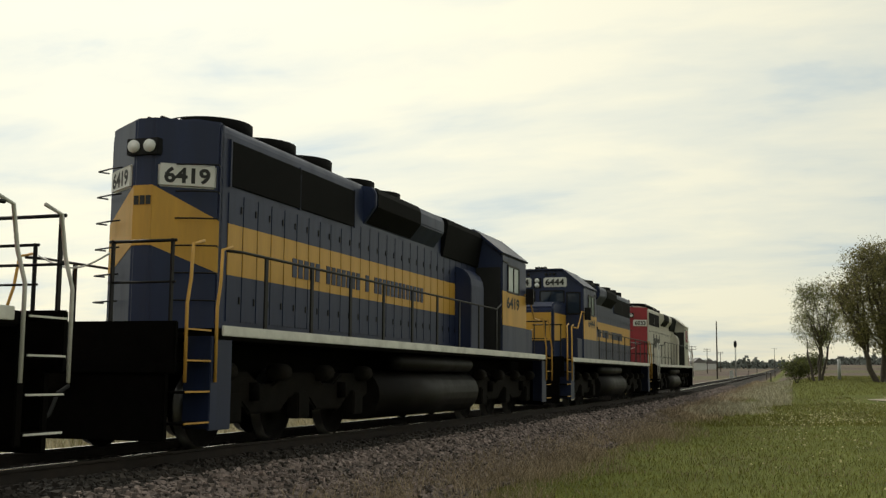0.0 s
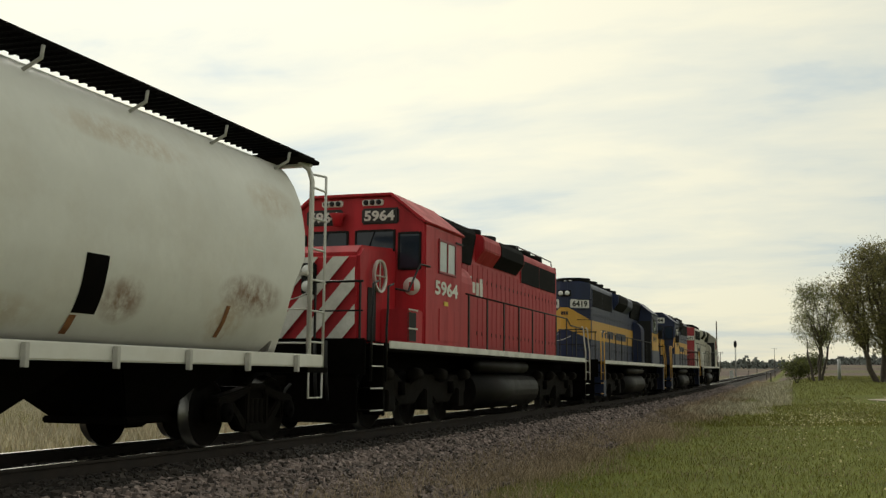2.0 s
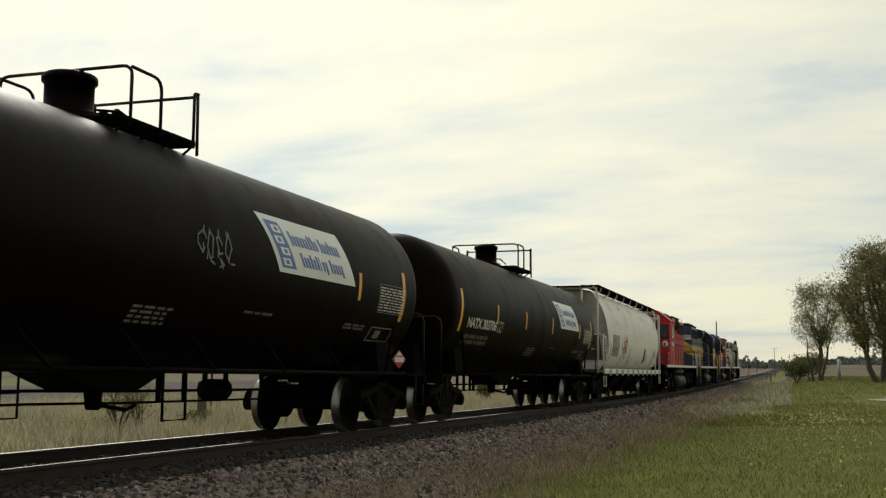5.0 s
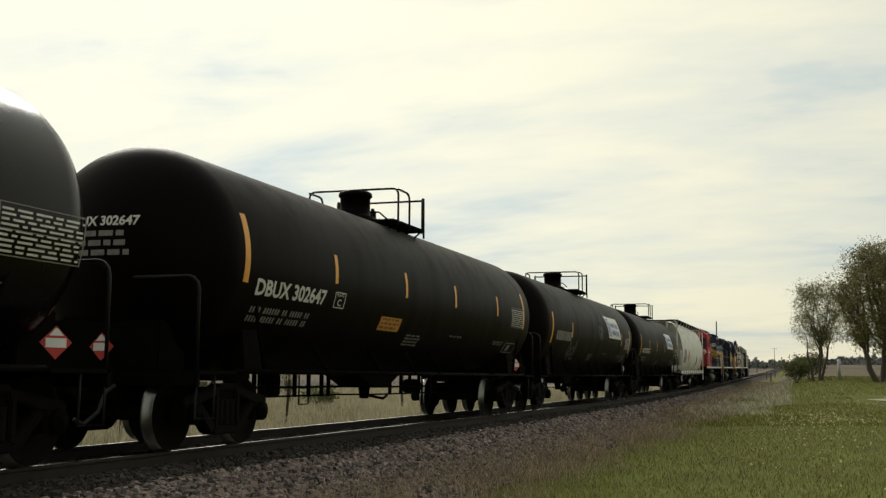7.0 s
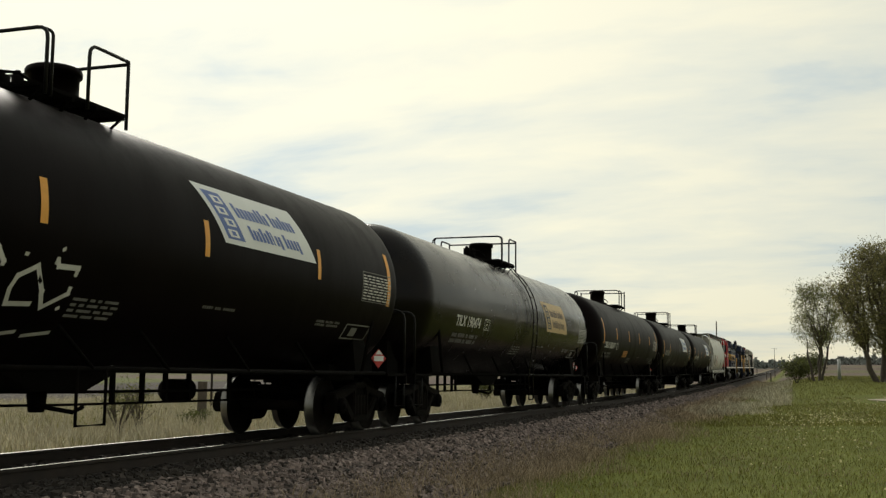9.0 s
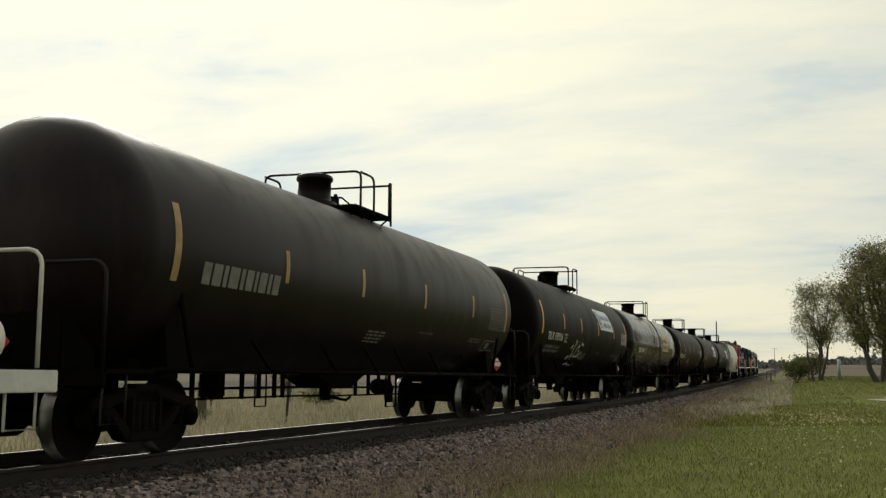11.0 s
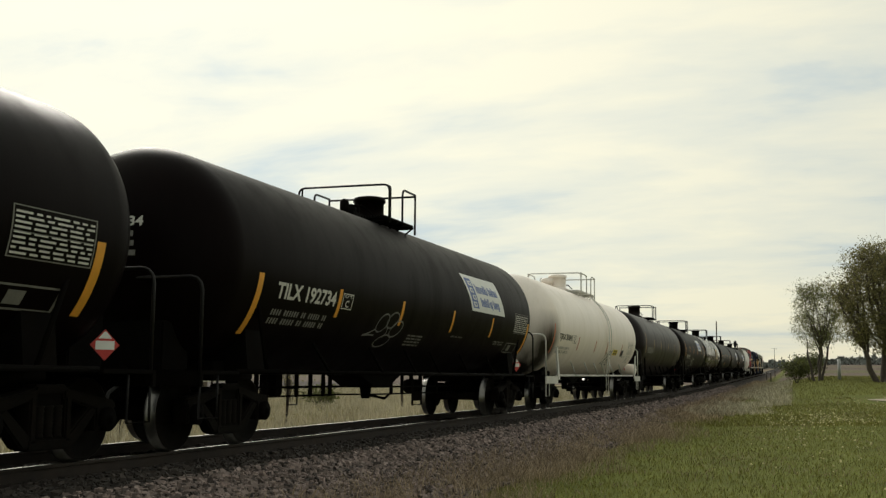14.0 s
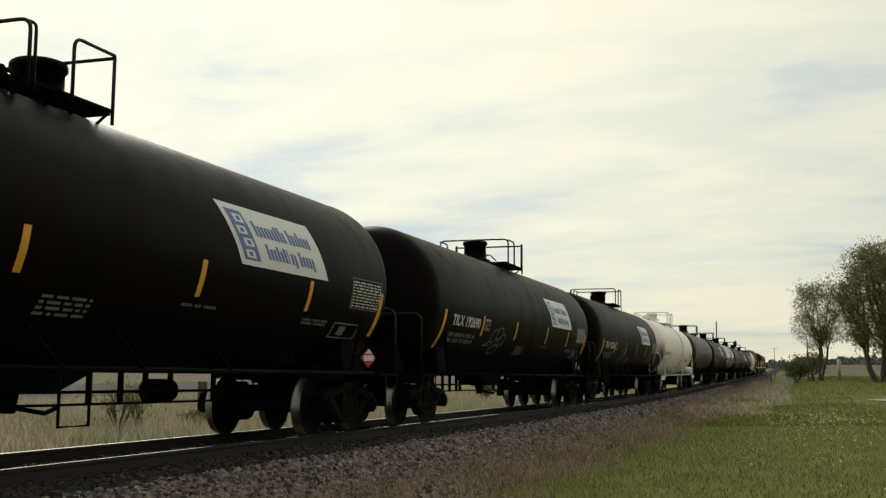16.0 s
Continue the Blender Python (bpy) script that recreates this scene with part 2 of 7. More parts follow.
# ---- mesh helpers ----
class Geo:
    """Collects vertices and faces of one part."""

    def __init__(self, bevel=0.0):
        self.v, self.f, self.m, self.s, self.bevel = [], [], [], [], bevel

    def add(self, vs, fs, mi=0, smooth=False):
        o = len(self.v)
        self.v += [tuple(q) for q in vs]
        self.f += [tuple(i + o for i in q) for q in fs]
        self.m += [mi] * len(fs)
        self.s += [smooth] * len(fs)
        return self

    def box(self, x0, x1, y0, y1, z0, z1, mi=0):
        vs = [(x, y, z) for x in (x0, x1) for y in (y0, y1) for z in (z0, z1)]
        return self.add(vs, [(0, 1, 3, 2), (4, 6, 7, 5), (0, 4, 5, 1), (2, 3, 7, 6), (0, 2, 6, 4), (1, 5, 7, 3)], mi)

    def prism(self, prof, x0, x1, mi=0, smooth=False, axis="x"):
        """A closed outline drawn out along one axis: x with (y, z), y with (x, z), z with (x, y)."""
        n = len(prof)

        def put(a, b, c):
            return {"x": (c, a, b), "y": (a, c, b), "z": (a, b, c)}[axis]
        vs = [put(a, b, x0) for a, b in prof] + [put(a, b, x1) for a, b in prof]
        self.add(vs, [(i, (i + 1) % n, n + (i + 1) % n, n + i) for i in range(n)], mi, smooth)
        o = len(self.v) - 2 * n
        self.f += [tuple(o + i for i in range(n))[::-1], tuple(o + n + i for i in range(n))]
        self.m += [mi, mi]
        self.s += [False, False]
        return self

    def tube(self, pts, r, n=8, mi=0, smooth=True):
        pts = [Vector(q) for q in pts]
        rings = []
        up = None
        for i, q in enumerate(pts):
            d = (pts[min(i + 1, len(pts) - 1)] - pts[max(i - 1, 0)]).normalized()
            if up is None:
                up = Vector((0, 0, 1)) if abs(d.z) < 0.9 else Vector((1, 0, 0))
            a = d.cross(up).normalized()
            b = a.cross(d).normalized()
            up = b
            rings.append([q + r * (math.cos(2 * math.pi * k / n) * a + math.sin(2 * math.pi * k / n) * b) for k in range(n)])
        vs = [w for ring in rings for w in ring]
        fs = [(i * n + k, i * n + (k + 1) % n, (i + 1) * n + (k + 1) % n, (i + 1) * n + k) for i in range(len(pts) - 1) for k in range(n)]
        fs += [tuple(range(n))[::-1], tuple((len(pts) - 1) * n + k for k in range(n))]
        return self.add(vs, fs, mi, smooth)

    def lathe(self, prof, axis="x", n=32, at=(0, 0, 0), mi=0, smooth=True, caps=True):
        """Profile of (along, radius) turned round an axis."""
        vs, fs = [], []
        for a, r in prof:
            for k in range(n):
                c, s = r * math.cos(2 * math.pi * k / n), r * math.sin(2 * math.pi * k / n)
                q = {"x": (a, c, s), "y": (c, a, s), "z": (c, s, a)}[axis]
                vs.append((q[0] + at[0], q[1] + at[1], q[2] + at[2]))
        for i in range(len(prof) - 1):
            for k in range(n):
                fs.append((i * n + k, i * n + (k + 1) % n, (i + 1) * n + (k + 1) % n, (i + 1) * n + k))
        if caps:
            fs += [tuple(range(n))[::-1], tuple((len(prof) - 1) * n + k for k in range(n))]
        return self.add(vs, fs, mi, smooth)

    def mesh(self, name, mats):
        me = bpy.data.meshes.new(name)
        me.from_pydata(self.v, [], self.f)
        for q in mats:
            me.materials.append(q)
        me.polygons.foreach_set("material_index", self.m)
        me.polygons.foreach_set("use_smooth", self.s)
        bm = bmesh.new()
        bm.from_mesh(me)
        bmesh.ops.recalc_face_normals(bm, faces=bm.faces)
        if self.bevel:
            es = [e for e in bm.edges if len(e.link_faces) == 2 and e.calc_face_angle(0) > 0.6]
            bmesh.ops.bevel(bm, geom=es, offset=self.bevel, segments=2, affect="EDGES", clamp_overlap=True)
        bm.to_mesh(me)
        bm.free()
        return me


MESHES = {}


def part(name, geo, material, parent, label="", key=None, at=None):
    """One mesh object under a thing or a part. geo: a Geo or a function that makes one; key: alike parts share a mesh."""
    mats = material if isinstance(material, (list, tuple)) else [material]
    k = None if key is None else (key,) + tuple(q.name for q in mats)
    if k is None or k not in MESHES:
        g = geo() if callable(geo) else geo
        me = g.mesh(name, mats)
        if k is not None:
            MESHES[k] = me
    else:
        me = MESHES[k]
    ob = new(name, me)
    ob.parent = parent
    if at is not None:
        ob.matrix_basis = at if isinstance(at, Matrix) else Matrix.Translation(at)
    if label:
        ob["label"] = label
    if name in ("data_panel", "small_print", "sign_lettering", "graffiti", "top_walkway", "running_board", "company_name"):
        ob["kind"] = "stuff"
    return ob


def arc(cx, cz, r, a0, a1, n=8):
    return [(cx + r * math.cos(radians(a0 + (a1 - a0) * i / n)), cz + r * math.sin(radians(a0 + (a1 - a0) * i / n))) for i in range(n + 1)]


GLYPHS = {}


def text_geo(words, height, width, place, bold=0.0, mi=0):
    """Letters of the built-in font as flat faces, width by height, laid on a surface by place(a, b)."""
    k = (words, bold)
    if k not in GLYPHS:
        cu = bpy.data.curves.new("letters", "FONT")
        cu.body, cu.size, cu.offset, cu.resolution_u = words, 1.0, bold, 3
        ob = new("letters", cu)
        bpy.context.view_layer.update()
        me = bpy.data.meshes.new_from_object(ob.evaluated_get(bpy.context.evaluated_depsgraph_get()))
        bpy.data.objects.remove(ob)
        bm = bmesh.new()
        bm.from_mesh(me)
        for cut in (0.12, 0.24, 0.36, 0.48, 0.60):
            bmesh.ops.bisect_plane(bm, geom=bm.verts[:] + bm.edges[:] + bm.faces[:], plane_co=(0, cut, 0), plane_no=(0, 1, 0))
        bmesh.ops.triangulate(bm, faces=bm.faces)
        bm.verts.index_update()
        vs = [tuple(w.co)[:2] for w in bm.verts]
        fs = [tuple(w.index for w in q.verts) for q in bm.faces]
        bm.free()
        GLYPHS[k] = (vs, fs)
    vs, fs = GLYPHS[k]
    x0, x1 = min(q[0] for q in vs), max(q[0] for q in vs)
    y0, y1 = min(q[1] for q in vs), max(q[1] for q in vs)
    g = Geo()
    g.add([place((q[0] - x0) / (x1 - x0) * width, (q[1] - y0) / (y1 - y0) * height) for q in vs], fs, mi)
    return g


# ---- the line of the track: straight past the camera, then a slight bend and rise ----
D0, BEND, RISE, S_BEND, W_BEND = 8.289, 0.017136, 0.010871, 50.0, 15.0


def ease(s):
    q = (s - S_BEND) / W_BEND
    return W_BEND * (q if q > 30 else math.log1p(math.exp(q)))


def track_y(s):
    return D0 + BEND * ease(s)


def track_z(s):
    return RISE * ease(s)


def on_track(s, half=6.5):
    """Pose of a car whose middle is at s."""
    a, b = Vector((s - half, track_y(s - half), track_z(s - half))), Vector((s + half, track_y(s + half), track_z(s + half)))
    d = (b - a).normalized()
    rz, ry = math.degrees(math.atan2(d.y, d.x)), -math.degrees(math.asin(d.z))
    c = (a + b) / 2
    return pose(c.x, c.y, c.z, 0, ry, rz)


def travelled(t):
    return 13.34045 * t - 0.016054 * t * t


# ---- ground ----
def step(a, b, x):
    q = min(1.0, max(0.0, (x - a) / (b - a)))
    return q * q * (3 - 2 * q)


def ground_z(x, y):
    dy = y - track_y(x)
    base = track_z(x)
    a = abs(dy)
    if a < 1.45:
        h = -0.20
    else:
        h = -0.20 - 0.62 * step(1.45, 3.5, a)
    h += 0.10 * step(4.0, 7.0, a) if dy < 0 else -0.12 * step(4, 12, a)
    if dy < 0:
        h += 1.10 * step(25, 115, x) * step(3, 12, a) + 0.0025 * max(0.0, x - 115) * step(3, 20, a)
    h += 0.0030 * max(0.0, x - 350)
    if a > 3.5:
        h += 0.05 * noise.noise((x * 0.25, y * 0.25, 0)) * step(3.5, 6, a) + 0.25 * noise.noise((x * 0.02, y * 0.02, 3)) * step(15, 60, a)
    if dy > 40:
        h += 0.009 * (dy - 40)
    return base + h
def ground_material():
    """Soil and grass: zones by distance from the track, with patches of their own."""
    mt = bpy.data.materials.new("verge_and_field_ground")
    mt.use_nodes = True
    N, L = mt.node_tree.nodes, mt.node_tree.links
    b = N["Principled BSDF"]
    b.inputs["Roughness"].default_value = 0.95
    b.inputs["Specular IOR Level"].default_value = 0.1
    at = N.new("ShaderNodeAttribute")
    at.attribute_name = "offset"
    co = N.new("ShaderNodeTexCoord")

    def nz(sc, det=5.0):
        n = N.new("ShaderNodeTexNoise")
        n.inputs["Scale"].default_value, n.inputs["Detail"].default_value, n.inputs["Roughness"].default_value = sc, det, 0.65
        L.new(co.outputs["Object"], n.inputs["Vector"])
        return n.outputs["Fac"]

    def mth(op, a, c):
        n = N.new("ShaderNodeMath")
        n.operation = op
        for i, q in enumerate((a, c)):
            if isinstance(q, (int, float)):
                n.inputs[i].default_value = q
            else:
                L.new(q, n.inputs[i])
        return n.outputs[0]

    away = mth("MINIMUM", mth("MULTIPLY", mth("MAXIMUM", mth("SUBTRACT", mth("ABSOLUTE", at.outputs["Fac"], 0.0), 2.2), 0.0), 0.5), 1.0)
    wob = mth("ADD", at.outputs["Fac"], mth("MULTIPLY", away, mth("ADD", mth("MULTIPLY", mth("SUBTRACT", nz(0.35), 0.5), 3.4), mth("MULTIPLY", mth("SUBTRACT", nz(3.0), 0.5), 1.6))))
    r = N.new("ShaderNodeValToRGB")
    mr = N.new("ShaderNodeMapRange")
    mr.inputs[1].default_value, mr.inputs[2].default_value = -20, 140
    L.new(wob, mr.inputs[0]), L.new(mr.outputs[0], r.inputs[0])
    e = r.color_ramp.elements

    def stop(d, c):
        q = e.new((d + 20) / 160)
        q.color = (*c, 1)
    e[0].position, e[0].color = 0.0, (0.112, 0.126, 0.024, 1)
    e[1].position, e[1].color = 1.0, (0.10, 0.105, 0.04, 1)
    stop(-4.4, (0.112, 0.128, 0.024))
    stop(-3.75, (0.118, 0.128, 0.030))
    stop(-3.35, (0.185, 0.145, 0.085))
    stop(-3.0, (0.130, 0.096, 0.070))
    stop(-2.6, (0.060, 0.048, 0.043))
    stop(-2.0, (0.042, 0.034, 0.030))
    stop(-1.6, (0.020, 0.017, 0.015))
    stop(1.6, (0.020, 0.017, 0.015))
    stop(3.4, (0.101, 0.086, 0.076))
    stop(5.0, (0.270, 0.230, 0.128))
    stop(36, (0.257, 0.230, 0.121))
    stop(41, (0.085, 0.072, 0.066))
    stop(64, (0.080, 0.070, 0.064))
    stop(70, (0.120, 0.130, 0.047))
    stop(92, (0.110, 0.125, 0.047))
    stop(98, (0.075, 0.078, 0.060))
    stop(128, (0.080, 0.082, 0.060))
    stop(131, (0.405, 0.378, 0.324))
    stop(137, (0.405, 0.378, 0.324))
    mx = N.new("ShaderNodeMix")
    mx.data_type, mx.blend_type = "RGBA", "MULTIPLY"
    mx.inputs["Factor"].default_value = 1.0
    g = N.new("ShaderNodeMapRange")
    g.inputs[1].default_value, g.inputs[2].default_value, g.inputs[3].default_value, g.inputs[4].default_value = 0.3, 0.7, 0.65, 1.3
    L.new(nz(9.0, 6), g.inputs[0])
    g2 = N.new("ShaderNodeMapRange")
    g2.inputs[1].default_value, g2.inputs[2].default_value, g2.inputs[3].default_value, g2.inputs[4].default_value = 0.3, 0.7, 0.8, 1.2
    L.new(nz(0.6, 4), g2.inputs[0])
    pr = mth("MULTIPLY", g.outputs[0], g2.outputs[0])
    # ploughed and fallow fields in the distance
    sx = N.new("ShaderNodeSeparateXYZ")
    L.new(co.outputs["Object"], sx.inputs[0])
    fr = N.new("ShaderNodeValToRGB")
    fe = fr.color_ramp.elements
    fe[0].position, fe[0].color = 0.40, (0.115, 0.085, 0.075, 1)
    fe[1].position, fe[1].color = 0.62, (0.12, 0.115, 0.055, 1)
    q = fe.new(0.5)
    q.color = (0.135, 0.105, 0.085, 1)
    L.new(nz(0.006, 2), fr.inputs[0])
    fm = N.new("ShaderNodeMix")
    fm.data_type = "RGBA"
    fd = N.new("ShaderNodeMapRange")
    fd.inputs[1].default_value, fd.inputs[2].default_value = 135, 150
    L.new(sx.outputs[0], fd.inputs[0])
    off3 = N.new("ShaderNodeMapRange")
    off3.inputs[1].default_value, off3.inputs[2].default_value = 4.5, 6.0
    L.new(mth("ABSOLUTE", at.outputs["Fac"], 0.0), off3.inputs[0])
    L.new(mth("MULTIPLY", fd.outputs[0], off3.outputs[0]), fm.inputs["Factor"])
    L.new(r.outputs[0], fm.inputs["A"]), L.new(fr.outputs[0], fm.inputs["B"])
    L.new(fm.outputs["Result"], mx.inputs["A"]), L.new(pr, mx.inputs["B"])
    L.new(mx.outputs["Result"], b.inputs["Base Color"])
    bp = N.new("ShaderNodeBump")
    bp.inputs["Strength"].default_value, bp.inputs["Distance"].default_value = 0.6, 0.05
    L.new(nz(14.0, 6), bp.inputs["Height"]), L.new(bp.outputs[0], b.inputs["Normal"])
    return mt


def make_ground():
    xs = [-400, -200, -100, -50, -25] + [-15 + 1.2 * i for i in range(70)] + [70 + 3 * i for i in range(60)]
    x = xs[-1]
    while x < 4200:
        x *= 1.09
        xs.append(x)
    ds = [-900, -500, -280, -160, -100, -65, -45, -34, -27] + [-22 + 0.9 * i for i in range(18)] + [-5.6, -5.0, -4.4, -4.0, -3.6, -3.3, -3.0, -2.7, -2.4, -2.1, -1.8, -1.5, -1.2, 0, 1.2, 1.5, 1.8, 2.1, 2.4, 2.7, 3.0, 3.3, 3.6, 4.2]
    ds += [5, 6, 7, 8.5, 10, 12, 14, 17, 20, 24, 28, 33, 39, 46, 54, 64, 80, 100, 130, 180, 260, 400, 640, 1000, 1600, 2400]
    vs, off = [], []
    for x in xs:
        ty = track_y(x)
        for d in ds:
            vs.append((x, ty + d, ground_z(x, ty + d)))
            off.append(d)
    n = len(ds)
    fs = [(i * n + j, (i + 1) * n + j, (i + 1) * n + j + 1, i * n + j + 1) for i in range(len(xs) - 1) for j in range(n - 1)]
    me = bpy.data.meshes.new("ground")
    me.from_pydata(vs, [], fs)
    me.polygons.foreach_set("use_smooth", [True] * len(fs))
    at = me.attributes.new("offset", "FLOAT", "POINT")
    at.data.foreach_set("value", off)
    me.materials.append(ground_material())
    return tagged(new("ground", me), "grassy railway verge, mown lawn and open fields", "ground", kind="structure")


make_ground()


# ---- track ----
def sweep(prof, s0, s1, ds, dy):
    g = Geo()
    n = len(prof)
    ss = [s0 + ds * i for i in range(int((s1 - s0) / ds) + 1)]
    vs = [(s, track_y(s) + dy + a, track_z(s) + b) for s in ss for a, b in prof]
    fs = [(i * n + k, i * n + (k + 1) % n, (i + 1) * n + (k + 1) % n, (i + 1) * n + k) for i in range(len(ss) - 1) for k in range(n)]
    mi = [1 if abs(prof[k][1]) < 0.006 and abs(prof[(k + 1) % n][1]) < 0.006 else 0 for _ in range(len(ss) - 1) for k in range(n)]
    g.add(vs, fs)
    g.m = mi
    return g


track = tagged(new("railway_track"), "single railway track, polished rails on weathered wooden ties", "railway track", kind="structure")
RAIL = [(-0.034, -0.005), (-0.026, 0.0), (0.026, 0.0), (0.034, -0.005), (0.034, -0.035), (0.009, -0.045), (0.009, -0.15), (0.07, -0.165), (0.07, -0.178), (-0.07, -0.178), (-0.07, -0.165), (-0.009, -0.15), (-0.009, -0.045), (-0.034, -0.035)]
for dy in (-0.755, 0.755):
    part("rail", sweep(RAIL, -60, 900, 4.0, dy), [M_railside, M_rubbed], track, "rusty steel rail with a polished head")


def tie_geo():
    return Geo(bevel=0.012).box(-0.115, 0.115, -1.3, 1.3, -0.18, 0.0)


def plate_geo():
    return Geo().box(-0.09, 0.09, -0.17, 0.17, 0.0, 0.012).box(-0.05, -0.02, -0.12, -0.09, 0.0, 0.035).box(0.02, 0.05, 0.09, 0.12, 0.0, 0.035)


rnd = random.Random(4)


# ---- wheels, trucks, couplers ----
def wheelset_geo(r):
    def f():
        g = Geo()
        for sy in (-1, 1):
            y = sy * 0.755
            prof = [(y - sy * 0.07, r + 0.028), (y - sy * 0.04, r + 0.026), (y - sy * 0.03, r), (y + sy * 0.06, r - 0.008), (y + sy * 0.068, r - 0.012)]
            g.lathe(prof, "y", 40, mi=1, caps=False)
            g.lathe([(y - sy * 0.072, r + 0.02), (y - sy * 0.072, r - 0.06), (y - sy * 0.03, r - 0.075), (y - sy * 0.04, 0.16), (y - sy * 0.09, 0.13), (y + sy * 0.09, 0.13), (y + sy * 0.03, 0.18), (y + sy * 0.035, r - 0.075), (y + sy * 0.069, r - 0.06), (y + sy * 0.069, r - 0.014)], "y", 40, mi=0, caps=False)
        g.lathe([(-1.12, 0.07), (-0.9, 0.08), (-0.6, 0.10), (0, 0.085), (0.6, 0.10), (0.9, 0.08), (1.12, 0.07)], "y", 14, mi=0)
        return g
    return f


WHEELS = []


def add_wheels(truck, xs, r):
    for x in xs:
        w = part("wheelset", wheelset_geo(r), [M_rust, M_rim], truck, "steel wheelset with polished treads", key=("wheelset", r), at=(x, 0, r))
        WHEELS.append((w, x, r))


def freight_truck(car, x):
    """Three-piece cast truck: bolster, two side frames, two wheelsets."""
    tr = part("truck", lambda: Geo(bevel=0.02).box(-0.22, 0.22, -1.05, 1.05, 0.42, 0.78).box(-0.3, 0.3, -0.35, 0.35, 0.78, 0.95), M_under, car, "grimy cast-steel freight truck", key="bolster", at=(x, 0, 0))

    def side():
        g = Geo(bevel=0.02)
        for sx in (-1, 1):
            g.prism([(sx * 0.20, 0.80), (sx * 0.62, 0.72), (sx * 1.06, 0.66), (sx * 1.10, 0.56), (sx * 0.72, 0.56), (sx * 0.34, 0.66), (sx * 0.20, 0.66)], -0.09, 0.09, axis="y")
            g.prism([(sx * 0.30, 0.20), (sx * 0.40, 0.20), (sx * 0.78, 0.56), (sx * 0.64, 0.60), (sx * 0.28, 0.32)], -0.09, 0.09, axis="y")
            g.box(sx * 0.27 - 0.05, sx * 0.27 + 0.05, -0.10, 0.10, 0.24, 0.72)
            g.box(sx * 0.89 - 0.17, sx * 0.89 + 0.17, -0.10, 0.12, 0.34, 0.60)
        g.box(-0.34, 0.34, -0.10, 0.10, 0.18, 0.30)
        g.box(-0.24, 0.24, -0.09, 0.09, 0.74, 0.83)
        return g

    def spring():
        return Geo().lathe([(0.30, 0.055)] + [(0.30 + 0.02 * i, 0.058 if i % 2 else 0.046) for i in range(1, 16)] + [(0.62, 0.055)], "z", 10)

    def cap():
        return Geo().lathe([(-0.06, 0.13), (0.05, 0.13), (0.07, 0.10), (0.07, 0.04), (0.09, 0.04)], "y", 16)
    for sy in (-1, 1):
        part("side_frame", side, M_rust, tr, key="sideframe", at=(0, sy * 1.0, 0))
        for sx in (-0.14, 0.0, 0.14):
            part("coil_spring", spring, M_truck, tr, key="fspring", at=(sx, sy * 1.05, 0))
        for sx in (-0.889, 0.889):
            part("bearing_cap", cap, M_under, tr, key="bearing", at=pose(sx, sy * 1.10, 0.457, 0, 0, 0 if sy > 0 else 180))
    add_wheels(tr, (-0.889, 0.889), 0.457)
    return tr


def coupler(car, x, sx):
    def g():
        q = Geo(bevel=0.02)
        q.box(-0.9, -0.18, -0.09, 0.09, 0.76, 0.94)
        q.prism([(-0.25, -0.14), (0.02, -0.16), (0.06, -0.05), (0.0, 0.02), (0.10, 0.10), (0.04, 0.19), (-0.22, 0.15)], 0.70, 0.99, axis="z")
        return q
    part("coupler", g, M_rust, car, "rusty knuckle coupler", key="coupler", at=pose(x, 0, 0, 0, 0, 0 if sx > 0 else 180))

    def hose():
        return Geo().tube([(-0.5, 0.35, 0.8), (-0.3, 0.36, 0.72), (-0.18, 0.36, 0.5), (0.0, 0.30, 0.36), (0.12, 0.25, 0.42)], 0.025, 6)
    part("air_hose", hose, M_dark, car, key="hose", at=pose(x, 0, 0, 0, 0, 0 if sx > 0 else 180))


# ---- tank cars ----
TANK_R, TANK_Z, TANK_HALF, HEAD = 1.49, 2.44, 7.55, 0.92


def head_x(y, z):
    """How far the head bulges beyond the shell's end at a place on it."""
    q = max(0.0, 1 - (y * y + (z - TANK_Z) ** 2) / (TANK_R * TANK_R))
    return HEAD * math.sqrt(q)


def shell_place(x0, zmid, r=TANK_R + 0.005):
    """Lays (a, b) on the tank's near flank, b measured along the skin from the height zmid."""
    t0 = math.asin((zmid - TANK_Z) / TANK_R)
    return lambda a, b: (x0 + a, -r * math.cos(t0 + b / TANK_R), TANK_Z + r * math.sin(t0 + b / TANK_R))


def patch(x0, x1, z0, z1, lean=0.0, n=10, r=TANK_R + 0.004):
    g = Geo()
    t0, t1 = math.asin((z0 - TANK_Z) / TANK_R), math.asin((z1 - TANK_Z) / TANK_R)
    vs = []
    for i in range(n + 1):
        t = t0 + (t1 - t0) * i / n
        q = lean * i / n
        for x in (x0 + q, x1 + q):
            vs.append((x, -r * math.cos(t), TANK_Z + r * math.sin(t)))
    return g.add(vs, [(2 * i, 2 * i + 1, 2 * i + 3, 2 * i + 2) for i in range(n)], 0, True)


def bars(rows, x0, z0, width, lift, seed, r=TANK_R + 0.006, gap=0.5):
    """Rows of small unreadable words as plain bars on the flank."""
    q = random.Random(seed)
    g = Geo()
    for i in range(rows):
        z = z0 - i * lift
        x = x0
        while x < x0 + width - 0.05:
            w = min(q.uniform(0.06, 0.24), x0 + width - x)
            p = patch(x, x + w, z - lift * (1 - gap), z, r=r, n=1)
            g.add(p.v, p.f, 0)
            x += w + 0.05
    return g


